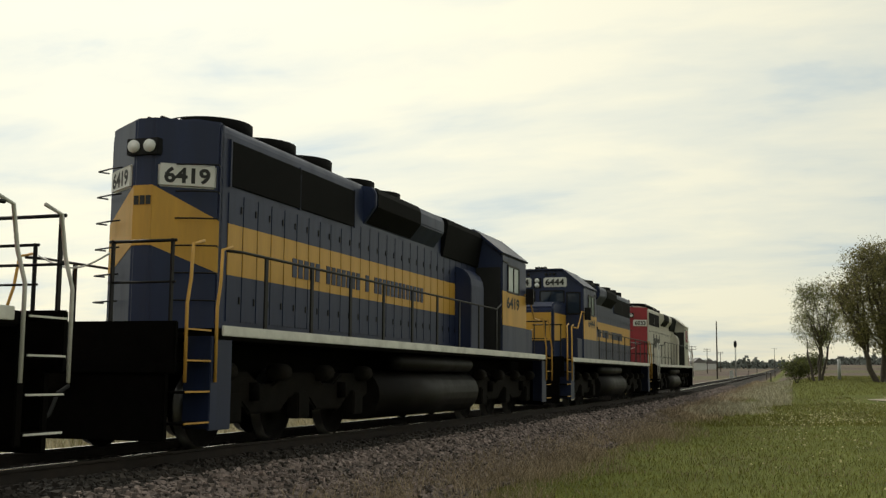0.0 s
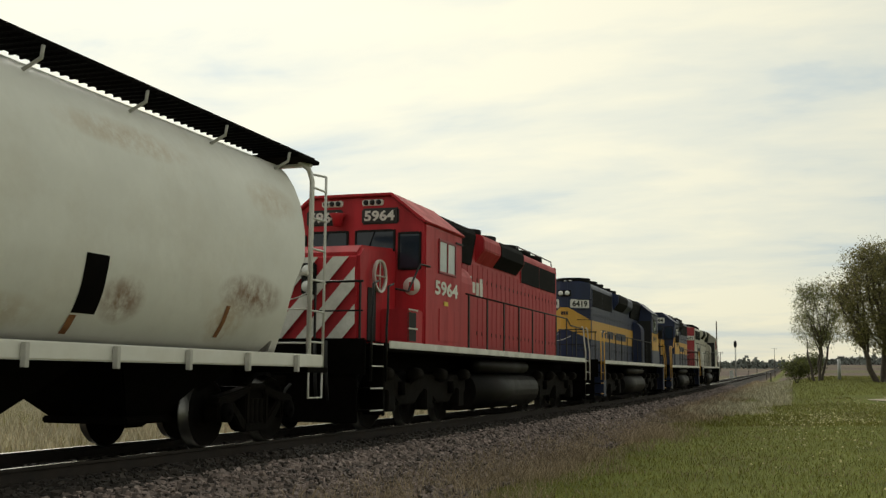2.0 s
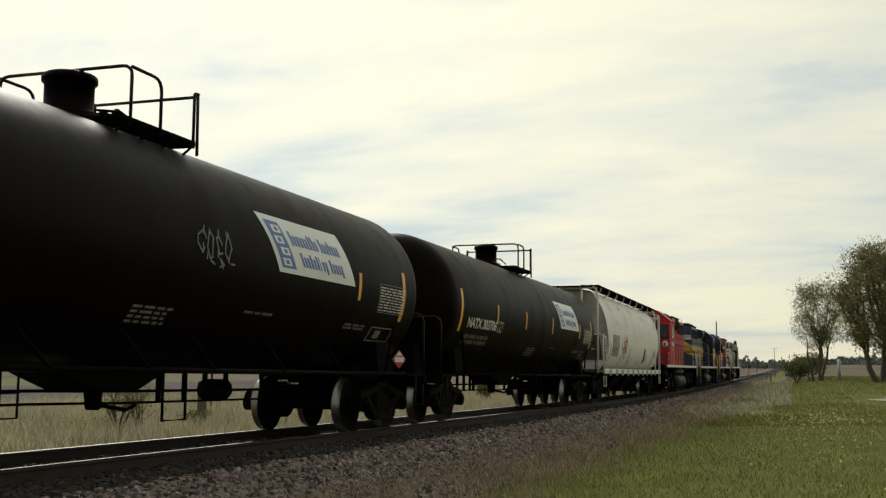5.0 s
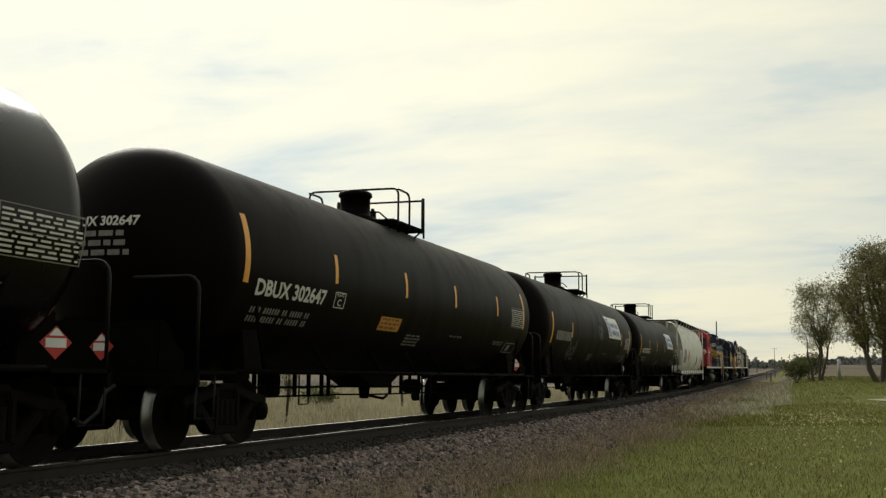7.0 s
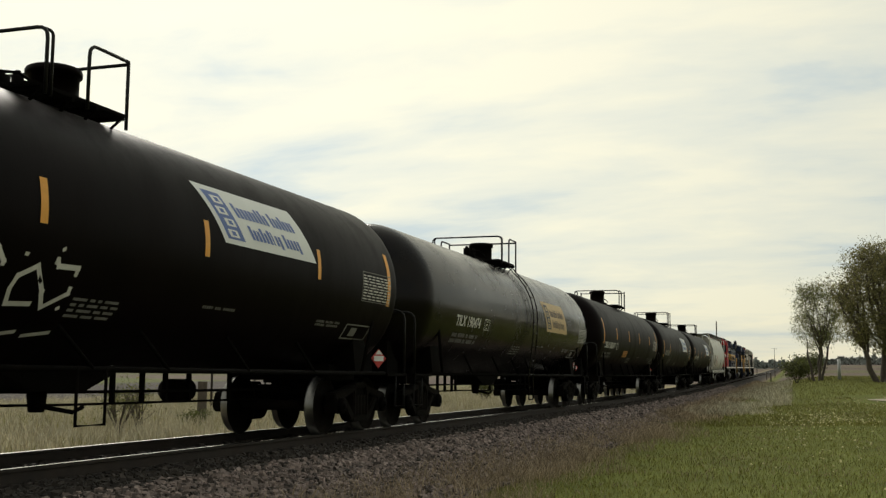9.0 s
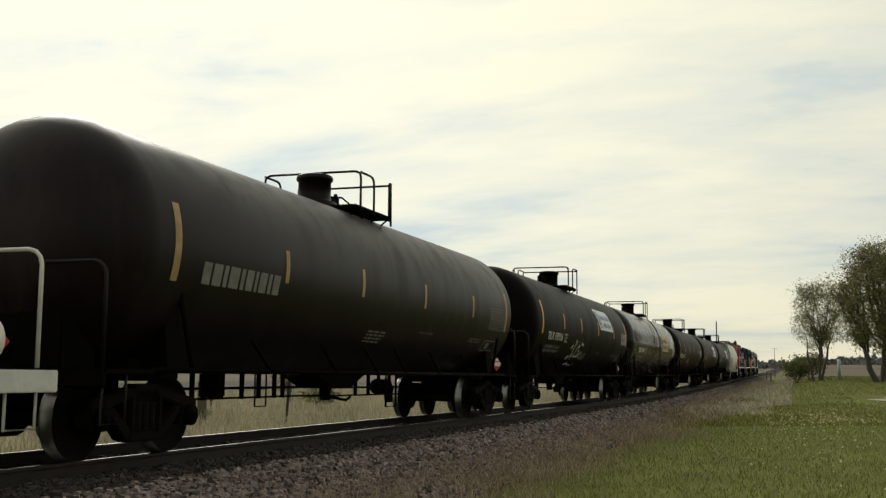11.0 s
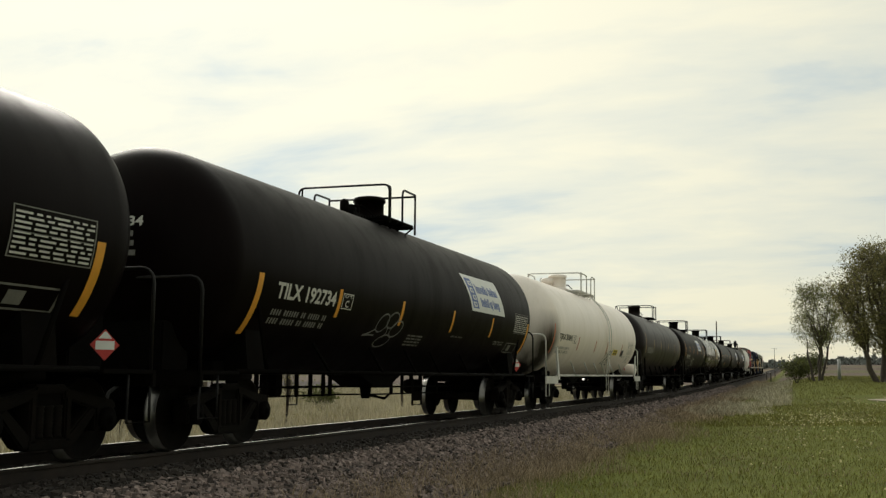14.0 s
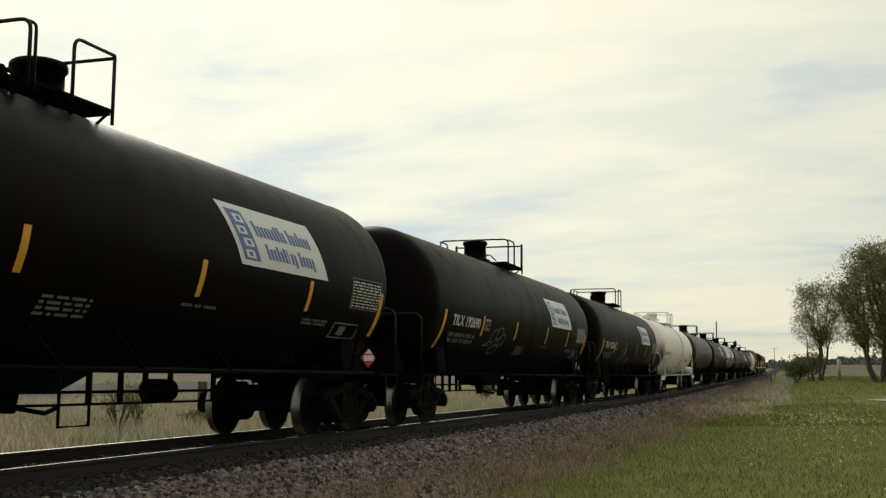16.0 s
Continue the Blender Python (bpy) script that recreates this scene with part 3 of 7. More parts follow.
def words(row0, row1, x0, z0, h, lift, width):
    """Two rows of unreadable stencil words, each character a plain block."""
    g = Geo()
    for i, row in enumerate((row0, row1)):
        n = sum(len(w) + 1 for w in row)
        x = x0
        for w in row:
            for _ in w:
                p = patch(x, x + 0.62 * width / n, z0 - i * lift - h, z0 - i * lift, n=1, r=TANK_R + 0.006)
                g.add(p.v, p.f)
                x += width / n
            x += width / n
    return g


def petals(x, z):
    """A sprayed outline of three rounded lobes on a tapering stem."""
    g = Geo()
    pl = shell_place(x, z, TANK_R + 0.007)
    w = 0.014

    def line(pts):
        for (a0, b0), (a1, b1) in zip(pts, pts[1:]):
            d = math.hypot(a1 - a0, b1 - b0) or 1
            nx, ny = -(b1 - b0) / d * w, (a1 - a0) / d * w
            g.add([pl(a0 + nx, b0 + ny), pl(a1 + nx, b1 + ny), pl(a1 - nx, b1 - ny), pl(a0 - nx, b0 - ny)], [(0, 1, 2, 3)])
    for ca, cb, ra, rb in ((-0.30, 0.10, 0.24, 0.17), (0.12, 0.17, 0.24, 0.15), (0.42, 0.02, 0.26, 0.16), (0.05, -0.24, 0.30, 0.13)):
        line([(ca + ra * math.cos(t * 0.42), cb + rb * math.sin(t * 0.42 + 0.3)) for t in range(-3, 13)])
    line([(-0.50, -0.02), (-0.72, -0.10), (-0.95, -0.16), (-0.70, -0.14), (-0.45, -0.14)])
    line([(0.0, 0.05), (0.04, -0.08), (-0.05, -0.16)])
    return g


def tank_geo():
    g = Geo()
    prof = []
    n = 10
    for i in range(n + 1):
        a = math.pi / 2 * i / n
        prof.append((-TANK_HALF - HEAD * math.cos(a), max(0.001, TANK_R * math.sin(a))))
    prof += [(x, TANK_R) for x in (-5, -2.5, 0, 2.5, 5)]
    for i in range(n, -1, -1):
        a = math.pi / 2 * i / n
        prof.append((TANK_HALF + HEAD * math.cos(a), max(0.001, TANK_R * math.sin(a))))
    return g.lathe(prof, "x", 72, at=(0, 0, TANK_Z))


def tank_car(spec):
    """A tank car whose middle stands at the origin; the near flank is at -y."""
    paint, rail, ink, tape = spec["paint"], spec["rail"], spec["ink"], spec["tape"]
    car = tagged(new("tank_car"), spec["label"], "tank car", group="cars of the freight train")
    kp = paint.name
    part("tank", tank_geo, paint, car, key="tank")
    top = TANK_Z + TANK_R
    kind, end = spec["rails"], spec["end"]

    # bottom: stub sills, saddles, side pipe rail, belly outlet
    for sx in (-1, 1):
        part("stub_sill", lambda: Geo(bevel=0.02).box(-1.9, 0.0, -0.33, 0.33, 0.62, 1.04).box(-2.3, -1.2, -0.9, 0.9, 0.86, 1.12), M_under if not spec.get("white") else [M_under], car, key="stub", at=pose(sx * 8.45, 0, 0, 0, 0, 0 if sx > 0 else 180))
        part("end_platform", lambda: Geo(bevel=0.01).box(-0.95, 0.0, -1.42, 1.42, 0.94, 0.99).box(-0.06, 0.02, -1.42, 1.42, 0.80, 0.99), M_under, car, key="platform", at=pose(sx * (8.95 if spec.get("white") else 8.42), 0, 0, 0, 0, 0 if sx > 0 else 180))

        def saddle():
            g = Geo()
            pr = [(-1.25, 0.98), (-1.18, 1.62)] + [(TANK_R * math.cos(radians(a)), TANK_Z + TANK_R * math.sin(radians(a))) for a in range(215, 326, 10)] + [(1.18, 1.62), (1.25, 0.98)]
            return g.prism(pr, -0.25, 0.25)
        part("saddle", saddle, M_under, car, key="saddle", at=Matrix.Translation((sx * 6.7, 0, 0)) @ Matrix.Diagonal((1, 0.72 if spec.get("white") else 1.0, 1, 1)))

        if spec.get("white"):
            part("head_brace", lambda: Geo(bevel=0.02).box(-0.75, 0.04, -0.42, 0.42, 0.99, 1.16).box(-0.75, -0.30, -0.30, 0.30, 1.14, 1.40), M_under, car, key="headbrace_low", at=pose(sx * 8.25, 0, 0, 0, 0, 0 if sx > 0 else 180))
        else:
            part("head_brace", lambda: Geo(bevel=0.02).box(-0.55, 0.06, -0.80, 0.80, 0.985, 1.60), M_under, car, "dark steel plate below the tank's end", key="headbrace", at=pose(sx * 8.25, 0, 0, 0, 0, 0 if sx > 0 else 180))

        def end_rail(side):
            g = Geo()
            for sy in (side,):
                y0, y1 = sy * 1.38, sy * 0.42
                g.tube([(0, y0, 0.96), (0, y0, 1.96)] + [(0, y0 - sy * 0.16 * (1 - math.cos(radians(a))), 1.96 + 0.16 * math.sin(radians(a))) for a in (30, 60, 90)] + [(0, y1, 2.12)], 0.022, 7)
                g.tube([(0, y1, 2.12), (-0.45, y1, 2.12)], 0.02, 6)
                g.tube([(0, y0, 0.95), (0, y0, 0.42), (-0.42, y0, 0.42), (-0.42, y0, 0.95)], 0.018, 6)
            return g
        for side in (-1, 1):
            part("end_handrail", lambda: end_rail(side), rail, car, key=("endrail", side), at=pose(sx * (8.8 if spec.get("white") else 8.38), 0, 0, 0, 0, 0 if sx > 0 else 180))

        def brace(side):
            g = Geo()
            for sy in (side,):
                if spec.get("white"):
                    g.add([(x, sy * y, z) for y in (1.42, 1.46) for x, z in ((-1.46, 0.86), (-1.24, 0.86), (-0.98, 1.80), (-1.12, 1.80))], [(0, 1, 2, 3), (7, 6, 5, 4), (0, 4, 5, 1), (1, 5, 6, 2), (2, 6, 7, 3), (3, 7, 4, 0)])
                else:
                    g.tube([(-1.35, sy * 1.32, 1.0), (-0.9, sy * 1.36, 2.1)], 0.03, 6)
            return g
        for side in (-1, 1):
            part("corner_brace", lambda: brace(side), rail if spec.get("white") else M_under, car, key=("brace", side, bool(spec.get("white"))), at=pose(sx * (8.75 if spec.get("white") else 7.9), 0, 0, 0, 0, 0 if sx > 0 else 180))
        freight_truck(car, sx * 7.1)
        coupler(car, sx * 9.02, sx)
    for sy in (-1, 1):
        part("side_pipe_rail", lambda: Geo().tube([(-7.45, 0, 0), (7.45, 0, 0)], 0.032, 8), M_under if not spec.get("white") else rail, car, key="siderail", at=(0, sy * 1.36, 0.985))
        for i, x in enumerate((-4.6, -2.4, -0.7, 0.7, 2.6, 4.6)):
            part("rail_strut", lambda: Geo().tube([(0.0, -0.02, 0.0), (-0.5, 0.04, 0.42)], 0.022, 6), M_under if not spec.get("white") else rail, car, key="strut", at=pose(x, sy * 1.36, 0.985, 0, 0, 0 if sy < 0 else 180))
    part("bottom_outlet", lambda: Geo(bevel=0.01).prism([(-1.15, 1.02), (1.4, 1.02), (0.62, 0.74), (-0.25, 0.74)], -0.35, 0.35, axis="y").lathe([(0.50, 0.09), (0.75, 0.12)], "z", 12, at=(0.2, 0, 0)).tube([(0.2, -0.1, 0.56), (0.45, -0.3, 0.5), (0.62, -0.32, 0.56)], 0.03, 6), M_under, car, "belly outlet with its valve handle", key="outlet")

    for z, rr, y in ((0.74, 0.022, 0.0), (0.59, 0.018, 0.05)):
        part("brake_rod", lambda: Geo().tube([(-5.9, 0, 0), (-0.9, 0, 0), (0.9, 0.0, -0.02), (5.9, 0, -0.03)], rr, 6), M_under, car, "thin dark brake rod under the tank", key=("rod", z), at=(0, y, z))
    for x in (-5.2, -4.3, -3.98, -2.85, -2.3, -1.76, -1.46, 1.65, 2.30, 2.85, 3.45, 4.6):
        part("rod_hanger", lambda: Geo().box(-0.025, 0.025, -0.03, 0.03, 0.57, 1.02), M_under, car, key="rodhanger", at=(x, 0.02, 0))
    part("brake_valve", lambda: Geo(bevel=0.02).box(-0.14, 0.14, -0.15, 0.15, 0.60, 1.0).lathe([(-0.26, 0.05), (-0.2, 0.10), (0.2, 0.10)], "x", 12, at=(0, 0, 0.72)), M_under, car, key="brakevalve", at=(-3.35, 0.25, 0))
    part("step_stirrup", lambda: Geo().tube([(-0.24, 0, 1.0), (-0.24, 0, 0.42), (0.24, 0, 0.42), (0.24, 0, 1.0)], 0.02, 6), M_under, car, "bent step under the side rail", key="stirrup", at=(end - 1.05, -1.38, 0))
    part("brake_cylinder", lambda: Geo().lathe([(-0.45, 0.05), (-0.4, 0.16), (0.1, 0.16), (0.14, 0.05)], "x", 14), M_under, car, key="brakecyl", at=(3.6, 0.2, 0.72))

    # dome, platform and rails on the top
    def dome():
        g = Geo(bevel=0.01)
        g.lathe([(-0.12, 0.40), (0.06, 0.40), (0.06, 0.32), (0.12, 0.29), (0.44, 0.29), (0.44, 0.325), (0.52, 0.325), (0.55, 0.28), (0.56, 0.08)], "z", 22, at=(0, 0, top))
        return g
    rear = end - {"fore": 1.47, "aft": 1.42, "white": 2.54}[kind]
    part("manway_dome", dome, paint if paint is not M_grey else M_under, car, key="dome", at=({"fore": end - 1.37, "aft": end - 0.12, "white": end - 2.05}[kind], 0, 0))
    if kind == "white":
        part("manway_dome", lambda: Geo(bevel=0.01).lathe([(-0.1, 0.17), (0.24, 0.17), (0.24, 0.21), (0.38, 0.21), (0.42, 0.15)], "z", 20, at=(0, 0, top)), paint, car, "smaller dome beside the manway", key="dome2", at=(end - 2.35, 0.30, 0))

    def valves():
        g = Geo(bevel=0.008)
        g.box(-0.5, 0.5, -0.22, 0.22, top - 0.02, top + 0.09)
        for x, h, r in ((-0.3, 0.26, 0.09), (0.0, 0.2, 0.11), (0.28, 0.28, 0.07)):
            g.lathe([(0, r), (h, r), (h, r * 0.5), (h + 0.05, r * 0.5)], "z", 12, at=(x, 0.05, top + 0.05))
        g.tube([(-0.3, 0.05, top + 0.24), (0.0, -0.2, top + 0.26), (0.3, -0.28, top + 0.14)], 0.02, 6)
        return g
    part("top_valve", valves, M_under, car, key="valves", at=({"fore": end - 0.62, "aft": end - 0.95, "white": end - 1.2}[kind], 0, 0))

    def deck(side):
        g = Geo()
        for sy in (side,):
            for i in range(9):
                y = sy * (0.42 + 0.055 * i)
                g.box(rear - 0.1, end + 0.05, y - 0.012, y + 0.012, top - 0.06, top - 0.02)
            for x in (rear, rear + 0.5, end - 0.5, end - 0.02):
                g.box(x - 0.025, x + 0.025, min(sy * 0.4, sy * 0.9), max(sy * 0.4, sy * 0.9), top - 0.11, top - 0.06)
                g.tube([(x, sy * 0.88, top - 0.09), (x, sy * 0.72, top - 0.21)], 0.018, 5)
        return g
    for side in (-1, 1):
        part("top_walkway", lambda: deck(side), M_under if not spec.get("white") else rail, car, "steel grating walkway", key=("deck", side, end))

    def bow(p0, corner, p1, c=0.13):
        """A pipe from p0 to p1 with a rounded corner."""
        p0, k, p1 = Vector(p0), Vector(corner), Vector(p1)
        a, b = k + (p0 - k).normalized() * c, k + (p1 - k).normalized() * c
        return [p0] + [(1 - t) ** 2 * a + 2 * t * (1 - t) * k + t * t * b for t in (0, 0.25, 0.5, 0.75, 1)] + [p1]

    h, foot, r = 4.50, top - 0.14, 0.021

    def aft_rail():
        """Cross rail behind, a post and a short hoop on either side of it."""
        g = Geo()
        g.tube([(rear, -0.80, h), (rear, 0.80, h)], r, 7)
        for sy in (-1, 1):
            y = sy * 0.93
            g.tube(bow((rear, y, foot), (rear, y, h), (rear, sy * 0.6, h)), r, 7)
            if kind == "aft":
                g.tube(bow((rear + 0.11, y * 0.98, foot), (rear + 0.11, y * 0.98, h - 0.02), (rear - 0.0, y * 0.9, h - 0.0), 0.06), r * 0.9, 6)
            else:
                run = 0.62 if kind == "fore" else 1.0
                g.tube(bow((rear + run, y, foot), (rear + run, y, h - 0.02), (rear, y, h - 0.02), 0.17), r, 7)
                if kind == "white":
                    g.box(rear - 0.06, rear + 0.06, y - 0.012, y + 0.012, foot, h + 0.01)
        return g

    def fore_rail():
        """Cross rail ahead, with the loop or the post pair by the ladder."""
        g = Geo()
        lean = 0.0 if kind != "fore" else -0.02
        g.tube([(end, -0.93, h - 0.02), (end, 0.93, h - 0.02)], r, 7)
        for sy in (-1, 1):
            y = sy * 0.93
            g.tube([(end, y, foot - 0.08), (end + lean, y, h)], r, 7)
            back = 0.10 if kind == "fore" else 0.72
            g.tube(bow((end - back, y, foot), (end - back, y, h + 0.01), (end, y, h + 0.01), 0.05 if kind == "fore" else 0.13), r, 7)
            if kind == "white":
                g.box(end - 0.05, end + 0.05, y - 0.012, y + 0.012, foot - 0.1, h)
        return g
    part("top_handrail", aft_rail, rail, car, "bent pipe handrail behind the dome", key=("aftrail", kind, end))
    part("top_handrail", fore_rail, rail, car, "bent pipe handrail ahead of the dome", key=("forerail", kind, end))

    def ladder():
        g = Geo()
        for dx in (-0.22, 0.22):
            g.tube([(dx, -0.9, top - 0.15)] + [(dx, -(TANK_R + 0.09) * math.cos(radians(a)), TANK_Z + (TANK_R + 0.09) * math.sin(radians(a))) for a in range(48, -1, -8)] + [(dx, -(TANK_R + 0.07), TANK_Z - 0.5), (dx, -1.45, 1.0), (dx, -1.45, 0.36)], 0.017, 6)
        pts = [(-(TANK_R + 0.09) * math.cos(radians(a)), TANK_Z + (TANK_R + 0.09) * math.sin(radians(a))) for a in (44, 32, 20, 8, -4)] + [(-1.57, 2.05), (-1.53, 1.7), (-1.49, 1.35), (-1.45, 1.0), (-1.45, 0.68), (-1.45, 0.36)]
        for y, z in pts:
            g.tube([(-0.22, y, z), (0.22, y, z)], 0.014, 6)
        return g
    if paint is M_grey or paint is M_white:
        part("side_ladder", ladder, rail if paint is M_white else paint, car, "pipe ladder up the flank", key="ladder", at=(end - 0.45, 0, 0))
    part("side_ladder", ladder, rail, car, "pipe ladder up the flank", key="ladder", at=pose(end - 0.45, 0, 0, 0, 0, 180))

    # tape, lettering and signs on the near flank and the rear head
    for x in spec["talls"]:
        part("reflective_strip", patch(x - 0.07, x + 0.07, *spec["tall_z"], lean=spec.get("lean", 0)), tape, car, "upright reflective strip")
    for x in spec["shorts"]:
        part("reflective_strip", patch(x - 0.055, x + 0.055, *spec["short_z"], lean=spec.get("lean", 0) * 0.5), tape, car, "short reflective strip")
    mark = spec.get("mark")
    if mark:
        part("lettering", text_geo(mark, 0.235, spec["mark_w"], shell_place(spec["mark_x"], 1.98), 0.03), ink, car, "stencilled reporting mark")
        part("lettering", text_geo(mark, 0.13, 1.05, lambda a, b: (-TANK_HALF - head_x(0.53 - a, 2.76 + b) - 0.006, 0.53 - a, 2.76 + b), 0.03), ink, car, "stencilled reporting mark")
        g = Geo()
        bx = spec["box_x"]
        for x0, x1, z0, z1 in ((0, 0.40, 0, 0.014), (0, 0.40, 0.226, 0.24), (0, 0.022, 0.014, 0.226), (0.378, 0.40, 0.014, 0.226)):
            p = patch(bx + x0, bx + x1, 1.97 + z0, 1.97 + z1, n=2, r=TANK_R + 0.006)
            g.add(p.v, p.f)
        part("lettering", text_geo("PLATE", 0.045, 0.27, shell_place(bx + 0.065, 2.145), 0.01), ink, car, "small stencilled word")
        part("lettering", text_geo("C", 0.11, 0.14, shell_place(bx + 0.13, 2.0), 0.02), ink, car, "small stencilled letter")
        part("stencil_box", g, ink, car)
        part("small_print", words(("LLLL", "NNNNNN", "LL", "NNNNN", "LL"), ("LLLL", "NNNNN", "LL", "NNNNN", "LL"), spec["mark_x"] + 0.02, 1.84, 0.078, 0.115, 1.9), spec["dim"], car, "rows of small stencilled data")
        gh = Geo()
        q = random.Random(spec["seed"])
        for i in range(3):
            y = 0.60
            while y > -0.35:
                w = q.uniform(0.08, 0.22)
                z = 2.70 - 0.12 * i
                vs = [(-TANK_HALF - head_x(yy, zz) - 0.006, yy, zz) for yy, zz in ((y, z), (y - w, z), (y - w, z - 0.07), (y, z - 0.07))]
                gh.add(vs, [(0, 1, 2, 3)])
                y -= w + 0.04
        part("small_print", gh, spec["dim"], car, "rows of small stencilled data")
    if spec.get("worn_mark"):
        part("worn_lettering", bars(1, -6.6, 2.28, 2.1, 0.30, spec["seed"] + 8, gap=0.12), spec["dim"], car, "worn unreadable reporting mark as plain blocks")
    # consolidated data panel by the leading end, and notes along the belly
    px, pz = spec.get("panel", (5.85, 2.47))
    part("data_panel", bars(9, px + 0.04, pz - 0.04, 1.17, 0.047, spec["seed"] + 3, gap=0.55), ink if not spec.get("white") else spec["dim"], car, "block of stencilled test data")
    g = Geo()
    for x0, x1, z0, z1 in ((0, 1.25, 0, 0.012), (0, 1.25, -0.47, -0.458), (0, 0.02, -0.458, 0), (1.23, 1.25, -0.458, 0), (0.02, 1.23, -0.235, -0.226)):
        p = patch(px + x0, px + x1, pz + z0, pz + z1, n=3, r=TANK_R + 0.006)
        g.add(p.v, p.f)
    part("panel_border", g, spec["dim"], car, "thin border round the test data")
    part("small_print", words(("NNNNNN", "LLLLLL", "NNNN"), ("LLLLL", "NNNNNN"), 4.75, 1.77, 0.034, 0.05, 0.9), spec["dim"], car, "rows of small stencilled data")
    part("small_print", words(("LLLLL", "NNN", "LLLLLL"), (), 1.48, 1.775, 0.034, 0.05, 0.85), spec["dim"], car, "a row of small stencilled data")
    if not spec.get("white"):
        part("small_print", bars(4, -0.95, 1.70, 0.8, 0.055, spec["seed"] + 7, gap=0.5), spec["dim"], car, "rows of small stencilled data")
    g = Geo()
    for x0, x1, z0, z1 in ((0, 1.0, 0, 0.02), (0, 1.0, 0.215, 0.235), (0, 0.04, 0.02, 0.215), (0.96, 1.0, 0.02, 0.215), (0.25, 0.5, 0.05, 0.18)):
        p = patch(5.88 + x0, 5.88 + x1, 1.53 + z0, 1.53 + z1, n=2, r=TANK_R + 0.006)
        g.add(p.v, p.f)
    part("stencil_box", g, spec["dim"], car)
    # warning placards at the corners and on the rear end
    def placard(cy, cz):
        def f():
            g = Geo()
            d = 0.17
            g.add([(0, cy, cz - d), (0, cy - d, cz), (0, cy, cz + d), (0, cy + d, cz), (0.012, cy, cz - d), (0.012, cy - d, cz), (0.012, cy, cz + d), (0.012, cy + d, cz)], [(0, 1, 2, 3), (4, 7, 6, 5), (0, 4, 5, 1), (1, 5, 6, 2), (2, 6, 7, 3), (3, 7, 4, 0)], 0)
            g.box(-0.004, 0.0, cy - 0.11, cy + 0.11, cz - 0.05, cz + 0.045, 1)
            g.add([(-0.004, cy - 0.08, cz + 0.07), (-0.004, cy + 0.08, cz + 0.07), (-0.004, cy + 0.012, cz + 0.145), (-0.004, cy - 0.012, cz + 0.145)], [(0, 1, 2, 3)], 1)
            return g
        return f
    part("placard", placard(0, 0), [M_placard if not spec.get("white") else M_sign, M_sign if not spec.get("white") else M_placard], car, "diamond hazard placard", key="placard", at=(-8.44, -0.08, 1.27))
    part("placard", placard(0, 0), [M_placard, M_sign], car, "diamond hazard placard", key="placard", at=pose(8.02, -1.03, 1.25, 0, 0, 62))
    if spec.get("sign"):
        sg = spec["sign"]
        x0 = spec["sign_x"]
        z0, z1 = spec.get("sign_z", (2.34, 3.10))
        wide, slant = 2.64, -0.52

        def on_sign(a, w, f0, f1, r, n=3):
            """A block on the slanting sign: a along it, f0 to f1 up it."""
            zz0, zz1 = z0 + (z1 - z0) * f0, z0 + (z1 - z0) * f1
            return patch(x0 + a + slant * f0, x0 + a + w + slant * f0, zz0, zz1, lean=slant * (f1 - f0), n=n, r=r)
        part("billboard_sign", on_sign(0, wide, 0, 1, TANK_R + 0.005, 12), sg, car, "wide slanting vinyl sign on the flank")
        part("logo_panel", on_sign(0.12, 0.44, 0.09, 0.90, TANK_R + 0.008, 8), M_blue if sg is M_sign else M_slate, car, "blue upright panel on the sign")
        for i in range(4):
            pale = part("logo_block", on_sign(0.20 + 0.05 * (i % 2), 0.24, 0.13 + 0.19 * i, 0.26 + 0.19 * i, TANK_R + 0.011, 2), sg, car, "pale block on the panel")
            g = on_sign(0.27 + 0.05 * (i % 2), 0.10, 0.16 + 0.19 * i, 0.23 + 0.19 * i, TANK_R + 0.014, 1)
            part("logo_dot", g, M_blue if sg is M_sign else M_slate, pale)
        g = Geo()
        # the company's name: a block for each character, tall, short or hanging
        for f0, a, row in ((0.53, 0.70, "TsssssTTs Tssdsss"), (0.17, 0.82, "TssTsdisg Tsssg")):
            k = 1.72 / 17
            for ch in row:
                if ch != " ":
                    lo, hi = {"T": (0, 0.25), "s": (0, 0.185), "d": (0, 0.25), "i": (0, 0.235), "g": (-0.05, 0.185)}[ch]
                    p = on_sign(a, k * (0.74 if ch != "i" else 0.40), f0 + lo, f0 + hi, TANK_R + 0.008, 2)
                    g.add(p.v, p.f)
                a += k if ch != " " else 0.7 * k
        part("sign_lettering", g, M_blue if sg is M_sign else M_brownink, car, "two rows of printed words as blocks")
    if spec.get("orange"):
        part("warning_placard", patch(spec["orange"], spec["orange"] + 1.0, 1.72, 1.95, r=TANK_R + 0.006), M_yplac, car, "orange rectangular notice")
        part("small_print", bars(3, spec["orange"] + 0.08, 1.93, 0.84, 0.07, 77, r=TANK_R + 0.009), M_rustspot, car)
    if spec.get("white"):
        for sx in (-1, 1):
            for sy in (-1, 1):
                part("corner_plate", lambda: Geo(bevel=0.01).box(-0.75, 0.75, -0.02, 0.02, 0.76, 0.97), rail, car, "cream-painted corner sill plate", key="cplate", at=(sx * 8.28, sy * 1.43, 0))
        part("air_tank", Geo().lathe([(-0.42, 0.05), (-0.38, 0.2), (-0.2, 0.24), (0.2, 0.24), (0.38, 0.2), (0.42, 0.05)], "y", 20, at=(8.15, -1.0, 1.24)), paint, car, "stubby cream air tank on the end platform")
